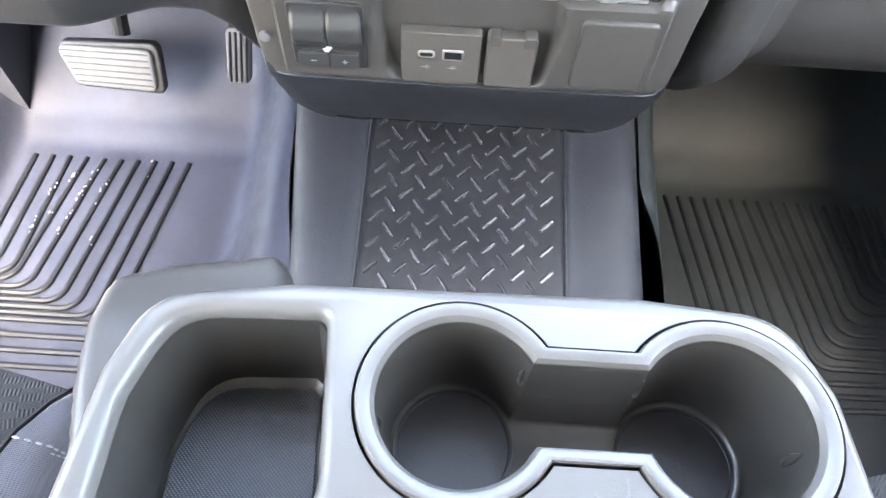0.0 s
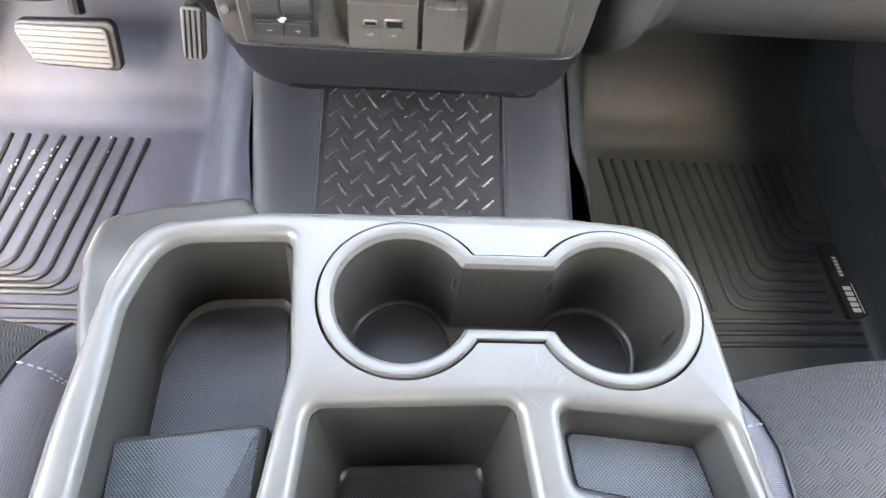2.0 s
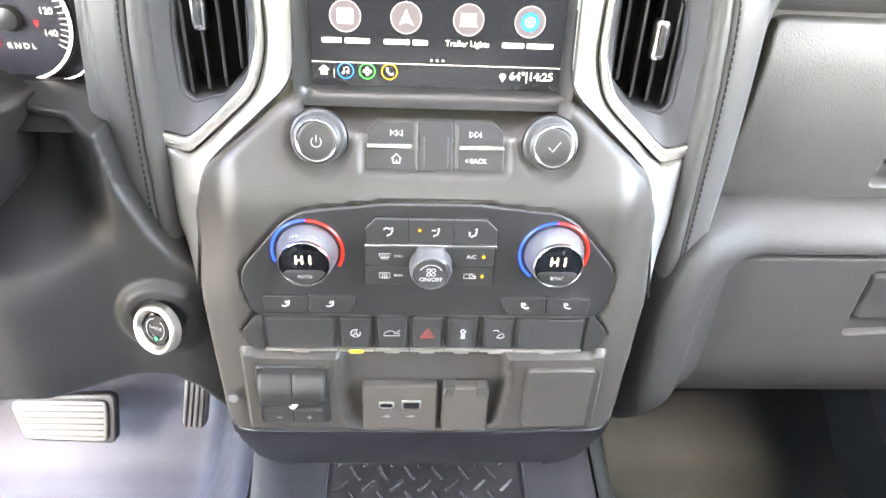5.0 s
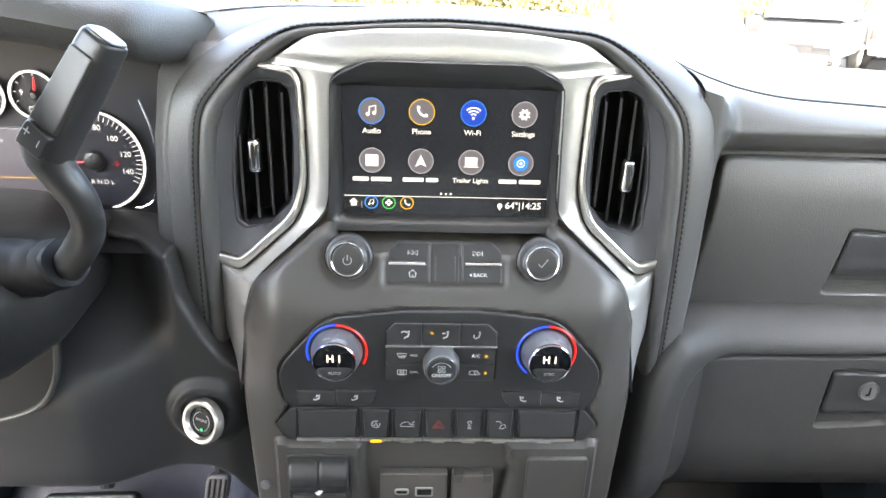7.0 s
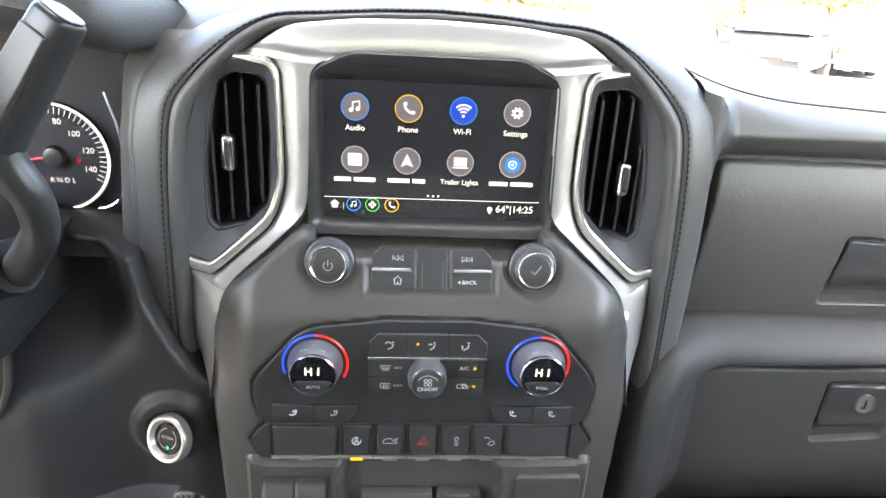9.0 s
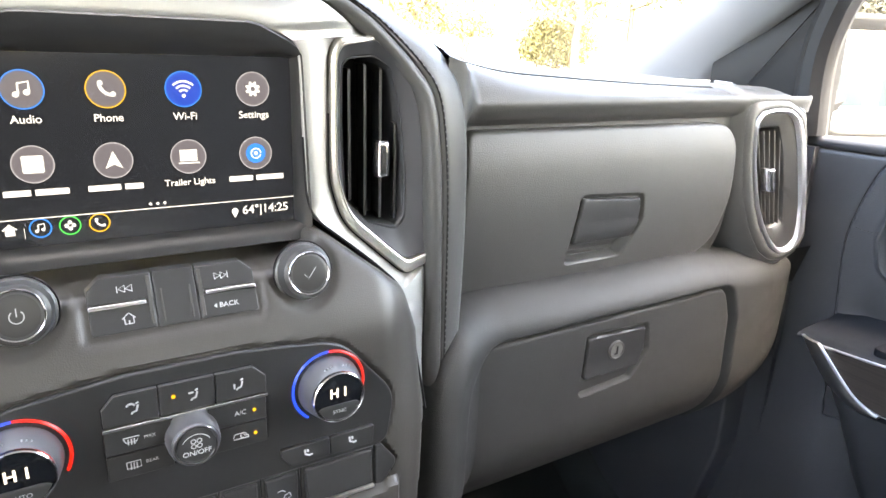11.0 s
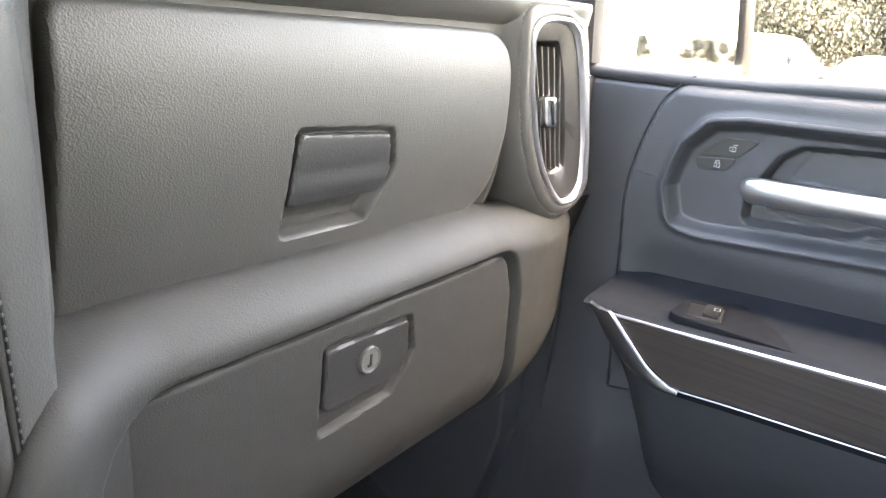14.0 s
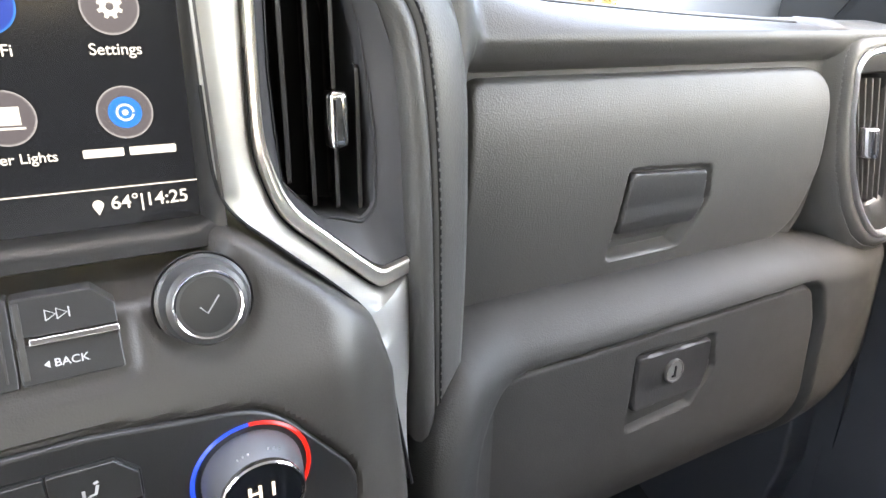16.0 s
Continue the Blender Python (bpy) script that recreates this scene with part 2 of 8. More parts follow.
def inset(outline, d):
    """The outline moved inwards by d."""
    o, n, out = ccw(list(outline)), len(outline), []
    for i in range(n):
        p, a, b = Vector(o[i]), Vector(o[i - 1]), Vector(o[(i + 1) % n])
        e, f = (p - a), (b - p)
        if e.length < 1e-9 or f.length < 1e-9:
            e = f = b - a
        e.normalize(), f.normalize()
        nn = Vector((-e.y - f.y, e.x + f.x))
        nn.normalize()
        c = max(0.45, nn.dot(Vector((-e.y, e.x))))
        q = p + nn * (d / c)
        out.append((q.x, q.y))
    return out


def face_rear(y0):
    """Maps (u, v, height) to a face that looks back at the seats."""
    return lambda u, v, h: Vector((u, y0 - h, v))


def face_up(z0):
    return lambda u, v, h: Vector((u, v, z0 + h))


def face_left(x0):
    """A face that looks to the left; u runs along y."""
    return lambda u, v, h: Vector((x0 - h, u, v))


def plate_into(bm, outline, place, steps, flip=False):
    """A plate: rings of the outline at (inset, height) steps, closed by a cap."""
    o = ccw(list(outline))
    rings = []
    for d, h in steps:
        ring = inset(o, d) if d else o
        rings.append([bm.verts.new(place(u, v, h)) for u, v in ring])
    n = len(o)
    for a, b in zip(rings, rings[1:]):
        for i in range(n):
            j = (i + 1) % n
            bm.faces.new((a[i], a[j], b[j], b[i]))
    bm.faces.new(rings[-1])
    return bm


def tightest(outline):
    """The smallest radius among the rounded corners of an outline."""
    o, best = ccw(list(outline)), 1.0
    for i in range(len(o)):
        a, b = Vector(o[i]) - Vector(o[i - 1]), Vector(o[(i + 1) % len(o)]) - Vector(o[i])
        if a.length < 1e-7 or b.length < 1e-7:
            continue
        turn = a.angle_signed(b)
        if 0.02 < abs(turn) < 0.75:
            best = min(best, min(a.length, b.length) / abs(turn))
    return best


def bend(points, radii, seg=6):
    """An open path with rounded corners: as many points for any path of one length."""
    P = [Vector(p[:2]) for p in points]
    out = [P[0]]
    for i in range(1, len(P) - 1):
        r = radii[i] if isinstance(radii, (list, tuple)) else radii
        p, a, b = P[i], P[i - 1] - P[i], P[i + 1] - P[i]
        s, e = p + a * min(0.46, r / a.length), p + b * min(0.46, r / b.length)
        out += [s.lerp(p, k / seg).lerp(p.lerp(e, k / seg), k / seg) for k in range(seg + 1)]
    return out + [P[-1]]


def plate(outline, place, depth, bevel=0.0008, top=0.0):
    """A bevelled plate from depth behind the surface to top in front of it."""
    bm = bmesh.new()
    bevel = min(bevel, 0.6 * tightest(outline))
    xs, ys = [p[0] for p in outline], [p[1] for p in outline]
    room = min(max(xs) - min(xs), max(ys) - min(ys)) / 2 - bevel
    return plate_into(bm, outline, place, [(0, -depth), (0, top - bevel), (bevel * 0.35, top - bevel * 0.35), (bevel, top), (bevel + min(0.5 * bevel, max(0.0, room * 0.4)), top)])


def polar(outline, c, n=72):
    """The outline as n points at even angles round c, which must see all of it."""
    o, out = list(outline), []
    for k in range(n):
        a = 2 * math.pi * k / n
        dx, dy = math.cos(a), math.sin(a)
        best = 0.0
        for p, q in zip(o, o[1:] + o[:1]):
            ex, ey = q[0] - p[0], q[1] - p[1]
            den = dx * ey - dy * ex
            if abs(den) < 1e-12:
                continue
            t = ((p[0] - c[0]) * ey - (p[1] - c[1]) * ex) / den
            s = ((p[0] - c[0]) * dy - (p[1] - c[1]) * dx) / den
            if t > 0 and -1e-6 <= s <= 1 + 1e-6:
                best = max(best, t)
        out.append((c[0] + dx * best, c[1] + dy * best))
    return out


def loops_into(bm, loops, cap=False):
    """Joins closed loops of 3D points of one length into a skin."""
    rows = [[bm.verts.new(p) for p in lp] for lp in loops]
    n = len(rows[0])
    for a, b in zip(rows, rows[1:]):
        for i in range(n):
            j = (i + 1) % n
            bm.faces.new((a[i], a[j], b[j], b[i]))
    if cap:
        bm.faces.new(rows[-1])
    return rows


def sdf(outline, U, V):
    """Distance to the outline, positive inside, for arrays of points."""
    P = np.array(outline)
    Q = np.roll(P, -1, axis=0)
    best = np.full(U.shape, 1e9)
    inside = np.zeros(U.shape, bool)
    for (px, py), (qx, qy) in zip(P, Q):
        ex, ey = qx - px, qy - py
        ll = ex * ex + ey * ey
        if ll < 1e-16:
            continue
        t = np.clip(((U - px) * ex + (V - py) * ey) / ll, 0, 1)
        best = np.minimum(best, (U - px - t * ex) ** 2 + (V - py - t * ey) ** 2)
        if py != qy:
            cross = ((py > V) != (qy > V)) & (U < (qx - px) * (V - py) / (qy - py) + px)
            inside ^= cross
    return np.where(inside, 1, -1) * np.sqrt(best)


def sst(x, a, b):
    t = np.clip((x - a) / (b - a), 0, 1)
    return t * t * (3 - 2 * t)


def relief(outline, place, height, res=0.003, skirt=0.02, edge=0.004):
    """A moulded panel over an outline: height(U, V, D) with D the distance from the edge; a rounded rim and a skirt behind it."""
    o = ccw(list(outline))
    xs, ys = [p[0] for p in o], [p[1] for p in o]
    nu, nv = int((max(xs) - min(xs)) / res) + 2, int((max(ys) - min(ys)) / res) + 2
    us, vs = np.linspace(min(xs) - res * 0.3, max(xs) + res * 0.3, nu), np.linspace(min(ys) - res * 0.3, max(ys) + res * 0.3, nv)
    U, V = np.meshgrid(us, vs, indexing="ij")
    cu, cv = (U[:-1, :-1] + U[1:, 1:]) / 2, (V[:-1, :-1] + V[1:, 1:]) / 2
    keep = sdf(o, cu, cv) > 0
    used = np.zeros(U.shape, int)
    for da in (0, 1):
        for db in (0, 1):
            used[da:nu - 1 + da, db:nv - 1 + db] += keep
    seg = [(Vector(p), Vector(q)) for p, q in zip(o, o[1:] + o[:1])]
    for i, j in zip(*np.nonzero((used > 0) & (used < 4))):
        p, best = Vector((U[i, j], V[i, j])), None
        for a, b in seg:
            e = b - a
            t = max(0, min(1, (p - a).dot(e) / max(e.length_squared, 1e-12)))
            q = a + e * t
            d = (q - p).length_squared
            if best is None or d < best[0]:
                best = (d, q)
        U[i, j], V[i, j] = best[1]
    D = np.maximum(sdf(o, U, V), 0)
    H = height(U, V, D)
    if edge:
        k = np.clip(1 - D / edge, 0, 1)
        H = H - edge * (1 - np.sqrt(np.clip(1 - k * k, 0, 1)))
    bm = bmesh.new()
    verts = {}
    for i, j in zip(*np.nonzero(used)):
        verts[i, j] = bm.verts.new(place(float(U[i, j]), float(V[i, j]), float(H[i, j])))
    for i, j in zip(*np.nonzero(keep)):
        bm.faces.new((verts[i, j], verts[i + 1, j], verts[i + 1, j + 1], verts[i, j + 1]))
    if skirt:
        ref = {v: (i, j) for (i, j), v in verts.items()}
        rim = [e for e in bm.edges if len(e.link_faces) == 1]
        back = {}
        for e in rim:
            for v in e.verts:
                if v not in back:
                    i, j = ref[v]
                    back[v] = bm.verts.new(place(float(U[i, j]), float(V[i, j]), float(H[i, j]) - skirt))
        for e in rim:
            a, b = e.verts
            bm.faces.new((a, b, back[b], back[a]))
    bmesh.ops.recalc_face_normals(bm, faces=bm.faces)
    return bm


def smooth_path(points, per=8, closed=False):
    """A Catmull-Rom curve through the points."""
    P = [Vector(p) for p in points]
    n, out = len(P), []
    for i in range(n if closed else n - 1):
        a, b = P[i], P[(i + 1) % n]
        before = P[i - 1] if closed or i else a
        after = P[(i + 2) % n] if closed or i + 2 < n else b
        for k in range(per):
            t = k / per
            out.append(0.5 * ((2 * a) + (b - before) * t + (2 * before - 5 * a + 4 * b - after) * t * t + (3 * a - before - 3 * b + after) * t ** 3))
    if not closed:
        out.append(P[-1])
    return out


def tube_into(bm, path, radius, sides=8, closed=False, flat=1.0, up=None, caps=True):
    """A tube along a path; radius may be a number or one for each point."""
    P = [Vector(p) for p in path]
    n, rows = len(P), []
    for i, p in enumerate(P):
        d = (P[(i + 1) % n] - P[i - 1]) if closed else P[min(i + 1, n - 1)] - P[max(i - 1, 0)]
        d.normalize()
        ref = Vector(up) if up else w if i else (Vector((0, 0, 1)) if abs(d.z) < 0.9 else Vector((1, 0, 0)))
        s = d.cross(ref).normalized()
        w = s.cross(d).normalized()
        r = radius[i] if isinstance(radius, (list, tuple)) else radius
        rows.append([bm.verts.new(p + s * (r * math.cos(2 * math.pi * k / sides)) + w * (r * flat * math.sin(2 * math.pi * k / sides))) for k in range(sides)])
    for i in range(n if closed else n - 1):
        a, b = rows[i], rows[(i + 1) % n]
        for k in range(sides):
            j = (k + 1) % sides
            bm.faces.new((a[k], a[j], b[j], b[k]))
    if caps and not closed:
        bm.faces.new(rows[0][::-1])
        bm.faces.new(rows[-1])
    return bm


def grid_into(bm, rows, flip=False):
    """A skin through rows of 3D points."""
    V = [[bm.verts.new(p) for p in r] for r in rows]
    for a, b in zip(V, V[1:]):
        for i in range(len(a) - 1):
            q = (a[i], a[i + 1], b[i + 1], b[i])
            bm.faces.new(q[::-1] if flip else q)
    return V


def slab_into(bm, rows, d):
    """A sheet with thickness: rows of points and their copies moved by d."""
    d = Vector(d)
    got = loops_into(bm, [list(r) + [p + d for p in reversed(list(r))] for r in rows], True)
    bm.faces.new(got[0])
    return bm


def box_into(bm, x0, x1, y0, y1, z0, z1, bevel=0.0):
    r = bmesh.ops.create_cube(bm, size=1.0, matrix=Matrix.Translation(((x0 + x1) / 2, (y0 + y1) / 2, (z0 + z1) / 2)) @ Matrix.Diagonal((x1 - x0, y1 - y0, z1 - z0, 1)))
    if bevel:
        es = list({e for v in r["verts"] for e in v.link_edges})
        bmesh.ops.bevel(bm, geom=es, offset=bevel, segments=2, affect="EDGES", profile=0.6)
    return bm


def lathe_into(bm, profile, place, n=40):
    """Turns (radius, height) points about the axis of place(u, v, h)."""
    loops = [[place(r * math.cos(2 * math.pi * k / n), r * math.sin(2 * math.pi * k / n), h) for k in range(n)] for r, h in profile]
    rows = loops_into(bm, loops)
    bm.faces.new(rows[-1])
    return bm


def ribbon_into(bm, path, width, place, h=0.0004, closed=False):
    """A flat printed stroke along a path of (u, v)."""
    P = [Vector(p) for p in path]
    n, L, R = len(P), [], []
    for i, p in enumerate(P):
        d = (P[(i + 1) % n] - P[i - 1]) if closed else P[min(i + 1, n - 1)] - P[max(i - 1, 0)]
        d.normalize()
        s = Vector((-d.y, d.x)) * (width / 2)
        L.append(bm.verts.new(place(*(p + s), h)))
        R.append(bm.verts.new(place(*(p - s), h)))
    for i in range(n if closed else n - 1):
        j = (i + 1) % n
        bm.faces.new((R[i], R[j], L[j], L[i]))
    return bm


def blob2(bm, outline, place, h=0.0004):
    bm.faces.new([bm.verts.new(place(u, v, h)) for u, v in ccw(list(outline))])
    return bm


def fill_into(bm, loops):
    """A flat face with holes: the first loop is the outside."""
    flatp = [p for lp in loops for p in lp]
    vs = [bm.verts.new(p) for p in flatp]
    for t in geometry.tessellate_polygon(loops):
        a, b, c = (vs[i] for i in t)
        if len({a, b, c}) == 3:
            try:
                bm.faces.new((a, b, c))
            except ValueError:
                pass
    return bm


def finish(bm, name, mat, smooth=True, sharp=35):
    me = bpy.data.meshes.new(name)
    bmesh.ops.recalc_face_normals(bm, faces=bm.faces)
    if smooth:
        lim = radians(sharp)
        for f in bm.faces:
            f.smooth = True
        for e in bm.edges:
            if len(e.link_faces) == 2 and e.calc_face_angle(0) > lim:
                e.smooth = False
    bm.to_mesh(me)
    bm.free()
    me.materials.append(mat)
    return me


def under(parent):
    """What keeps a part, built in world places, where it is under its parent."""
    return Matrix.Identity(4) if parent.parent else Matrix.Translation(parent.location).inverted()


def part(name, bm, mat, parent=None, label="", smooth=True, sharp=35):
    """Links a bmesh as one mesh object under a thing or a part."""
    ob = new(name, finish(bm, name, mat, smooth, sharp))
    if parent:
        ob.parent = parent
        ob.matrix_parent_inverse = under(parent)
    if label:
        ob["label"] = label
    return ob


def flat(name, bm, mat, parent, label=""):
    """A print or a lamp's face: its own normals kept."""
    me = bpy.data.meshes.new(name)
    bm.to_mesh(me)
    bm.free()
    me.materials.append(mat)
    ob = new(name, me)
    ob.parent = parent
    ob.matrix_parent_inverse = under(parent)
    if label:
        ob["label"] = label
    return ob


def thing(name, at, label, category, group="", kind=""):
    ob = new(name)
    ob.empty_display_size, ob.location = 0.05, at
    return tagged(ob, label, category, group, kind)


def letters(words, size, place, u, v, mat, parent, h=0.0005, name="lettering", thick=0.0, turn=0.0, squeeze=1.0):
    """Printed words in the built-in font, centred at (u, v) of a face."""
    cu = bpy.data.curves.new("letters", "FONT")
    cu.body, cu.size, cu.align_x, cu.align_y = words, size, "CENTER", "CENTER"
    cu.offset = thick
    tmp = bpy.data.objects.new("letters", cu)
    me = bpy.data.meshes.new_from_object(tmp)
    bpy.data.objects.remove(tmp)
    bm = bmesh.new()
    bm.from_mesh(me)
    bpy.data.meshes.remove(me)
    c, s = math.cos(turn), math.sin(turn)
    for w in bm.verts:
        x, y = w.co.x * squeeze, w.co.y
        w.co = place(u + x * c - y * s, v + x * s + y * c, h)
    return flat(name, bm, mat, parent)


def arc(cx, cz, r, a0, a1, n=16):
    return [(cx + r * math.cos(radians(a0 + (a1 - a0) * k / n)), cz + r * math.sin(radians(a0 + (a1 - a0) * k / n))) for k in range(n + 1)]


def strokes(name, paths, width, place, mat, parent, h=0.0005, closed=False):
    bm = bmesh.new()
    for p in paths:
        ribbon_into(bm, p, width, place, h, closed)
    return flat(name, bm, mat, parent)


def stitches_into(bm, path, place_off, length=0.0035, gap=0.0022, r=0.0006):
    """A row of thread stitches along a 3D path."""
    P = [Vector(p) for p in path]
    walked, start, step = 0.0, None, length + gap
    segs = []
    for a, b in zip(P, P[1:]):
        d = (b - a).length
        t = 0.0
        while True:
            nxt = step - walked
            if t + nxt > d:
                walked += d - t
                break
            t += nxt
            walked = 0.0
            q = a.lerp(b, t / d)
            e = (b - a).normalized()
            segs.append((q, q + e * length))
    for a, b in segs:
        tube_into(bm, [a, (a + b) / 2 + Vector(place_off) * 0.0004, b], [r * 0.5, r, r * 0.5], 5)
    return bm


# ---- dashboard ----
dash = thing("dashboard", (0.0, 1.2, 0.5), "dark grey moulded dashboard with grained leatherette skin and stitched seams", "dashboard")


def seam_z(x):
    """Height of the front edge of the dash top."""
    pts = [(-0.80, 0.868), (-0.45, 0.884), (-0.25, 0.885), (-0.16, 0.899), (0.0, 0.902), (0.14, 0.897), (0.199, 0.866), (0.23, 0.852), (0.294, 0.836), (0.455, 0.827), (0.626, 0.821), (0.72, 0.812), (0.80, 0.79)]
    return float(np.mean([np.interp(x + d, [p[0] for p in pts], [p[1] for p in pts]) for d in (-0.03, -0.018, -0.006, 0.006, 0.018, 0.03)]))


# the top: a sheet that runs to the foot of the windshield
bm = bmesh.new()
rows = []
for y, dz, lift in ((1.0795, -0.004, 1.0), (1.0800, -0.0005, 1.0), (1.085, 0.0006, 1.0), (1.12, 0.003, 0.97), (1.2, 0.006, 0.8), (1.35, 0.004, 0.55), (1.5, -0.002, 0.4), (1.75, -0.02, 0.3)):
    row = [Vector((x, y + 4.0 * max(0.0, x - 0.69) ** 2 * (y < 1.3), 0.826 + (seam_z(x) - 0.826) * lift + dz - 4.0 * max(0.0, x - 0.69) ** 2)) for x in np.linspace(-0.8, 0.716, 90)]
    row += [Vector((0.722, row[-1].y + 0.004, row[-1].z - 0.006)), Vector((0.725, row[-1].y + 0.006, row[-1].z - 0.016)), Vector((0.726, row[-1].y + 0.006, 0.60))]
    rows.append(row)
grid_into(bm, rows)
part("top_pad", bm, SKIN, dash, "grained dash top")
bm = bmesh.new()
slab_into(bm, [[Vector((x, y, 0.775)) for x in (0.715, 0.76, 0.81)] for y in (1.09, 1.40, 1.76)], (0, 0, -0.20))
part("corner_filler", bm, BLACK, dash)
# the small speaker slot at its outer corner
for k in range(4):
    bm = bmesh.new()
    tube_into(bm, [Vector((0.676 + 0.009 * k, 1.112 + 0.002 * k, 0.8215 - 0.0018 * k)), Vector((0.672 + 0.009 * k, 1.134, 0.8230 - 0.0016 * k))], 0.0028, 8)
    part("slat", bm, PILLAR, dash, "pale speaker slat")
# the dark joint under its front edge
bm = bmesh.new()
tube_into(bm, [(x, 1.0790, seam_z(x) - 0.0018) for x in np.linspace(-0.19, 0.72, 100)], 0.0009, 6)
part("seam", bm, BLACK, dash)

# the brow above the upper glovebox and the skin round its door
bm = bmesh.new()
rows = []
for x in [*np.linspace(0.206, 0.2215, 6), *np.linspace(0.2225, 0.242, 32), *np.linspace(0.2435, 0.31, 46), *np.linspace(0.315, 0.716, 86)]:
    right = 1 - float(sst(np.array(x), 0.588, 0.606))
    gap = lambda z: float(sst(np.array(x), 0.2262 + 0.068 * (min(z, 0.79) - 0.6225), 0.2312 + 0.068 * (min(z, 0.79) - 0.6225))) * right
    pod = float(sst(np.array(x), 0.600, 0.618))
    zs = seam_z(x) - 0.0022
    prof = [(1.0785, zs, 0), (1.070, zs - 0.0006, 0), (1.059, zs - 0.0026, 0), (1.049, zs - 0.0062, 0), (1.0410, 0.55 * zs + 0.45 * 0.813 - 0.003, 0), (1.0360, 0.8150, 0), (1.0345, 0.8105, 0), (1.0350, 0.8060, 0.0006), (1.0358, 0.8015, 0.0022), (1.0362, 0.7970, 0.0052),
            (1.0364, 0.7925, 0.0100), (1.036, 0.787, 0.0135), (1.036, 0.74, 0.013), (1.037, 0.70, 0.013), (1.043, 0.66, 0.012), (1.055, 0.63, 0.006), (1.075, 0.58, 0)]
    near = float(sst(np.array(x), 0.254, 0.219))
    strip = float(sst(np.array(x), 0.2400, 0.2215))
    row = []
    for c in smooth_path(prof, 3):
        y, z = c.x + c.z * gap(c.y), c.y
        lift = 0.014 * near * float(np.interp(z, [0.780, 0.804, 0.815, zs - 0.002], [0, 1, 0.9, 0]))
        over = float(sst(np.array(z), 0.782, 0.806))
        y += over * (1.010 - y) * near * min(1.0, max(0.0, (zs - z) / (0.035 - 0.019 * near))) + (1 - over) * (1.010 - y) * strip * float(sst(np.array(z), 0.60, 0.66))
        if z > 0.7965:
            y += (-0.003 - 0.2 * max(0.0, x - 0.615) + 12.0 * max(0.0, x - 0.672) ** 2) * pod
        else:
            y += (0.05 if z > 0.64 else 0.012) * pod
        row.append(Vector((x, y, z + lift)))
    rows.append(row)
grid_into(bm, rows)
part("brow", bm, SKIN, dash, "grained leatherette brow over the glovebox")


def upper_face(U, V):
    """How far the upper glovebox door stands behind y = 1.035."""
    return 0.002 - 1.5 * (V - 0.735) ** 2 - 3.0 * np.clip(V - 0.752, 0, 1) ** 2


HAND_UP = rounded([(0.3650, 0.6570), (0.372, 0.7250), (0.4540, 0.7205), (0.4590, 0.695), (0.4400, 0.6575)], 0.006)
FLAP_UP = rounded([(0.3675, 0.677), (0.3745, 0.7225), (0.4515, 0.7172), (0.4535, 0.692), (0.4455, 0.677)], 0.0035)
DOOR_UP = rounded([(0.2330, 0.6225, 0.002), (0.265, 0.635, 0.02), (0.553, 0.634, 0.02), (0.586, 0.652, 0.05), (0.5965, 0.705, 0.05), (0.593, 0.787, 0.034), (0.2445, 0.789, 0.013)], 0.0)


def upper_door(U, V, D):
    d = sdf(HAND_UP, U, V)
    return upper_face(U, V) - 0.011 * sst(d, 0.0, 0.005) * sst(V, 0.695, 0.655) - 0.005 * sst(d, -0.002, 0.002)


door_up = part("glovebox_door", relief(DOOR_UP, face_rear(1.035), upper_door, 0.0014, 0.012, 0.004), SKIN, dash, "closed upper glovebox door in grained leatherette")
part("handle", relief(FLAP_UP, face_rear(1.035), lambda U, V, D: upper_face(U, V) + 0.001 + 0.002 * sst(V, 0.70, 0.685) - 0.6 * (V - 0.703) ** 2 * 4, 0.0012, 0.008, 0.002), PLASTIC, door_up, "flush dark pull flap in a pocket")

# the lower part: a ledge that turns down beside the centre stack
LEDGE = [(0.160, 0.38), (0.167, 0.45), (0.170, 0.50), (0.171, 0.55), (0.176, 0.583), (0.186, 0.611), (0.200, 0.632), (0.222, 0.6445), (0.28, 0.6475), (0.40, 0.6455), (0.55, 0.6445), (0.61, 0.638), (0.70, 0.63), (0.80, 0.62)]
LEDGE = [(v.x, v.y) for v in smooth_path(LEDGE, 4)]
LOWER = LEDGE + [(0.80, 0.38)]
GLOVE_LOW = rounded([(0.2265, 0.408, 0.004), (0.2285, 0.6035, 0.045), (0.584, 0.6075, 0.022), (0.598, 0.570, 0.02), (0.612, 0.408, 0.004)], 0.0)
HAND_LOW = rounded([(0.3745, 0.5245), (0.3775, 0.591), (0.461, 0.5885), (0.4665, 0.558), (0.4445, 0.5295)], 0.005)
FLAP_LOW = rounded([(0.3765, 0.5435), (0.3795, 0.588), (0.4585, 0.5852), (0.4595, 0.56), (0.451, 0.5445)], 0.0035)


def under_curve(V):
    return 6.0 * np.clip(0.502 - V, 0, 1) ** 2 + 0.02 * np.clip(0.56 - V, 0, 1)


def lower_panel(U, V, D):
    e = sdf(LOWER, U, V)
    h = -0.045 + 0.052 * np.sqrt(np.clip(1 - (1 - np.clip(e / 0.034, 0, 1)) ** 2, 0, 1))
    h = h + 0.036 * sst(U, 0.275, 0.185) * sst(e, 0.0, 0.012)
    h = h - under_curve(V) - 1.7 * np.clip(U - 0.612, 0, 1) ** 2
    g = sdf(GLOVE_LOW, U, V)
    return h - 0.013 * sst(g, -0.008, 0.002)


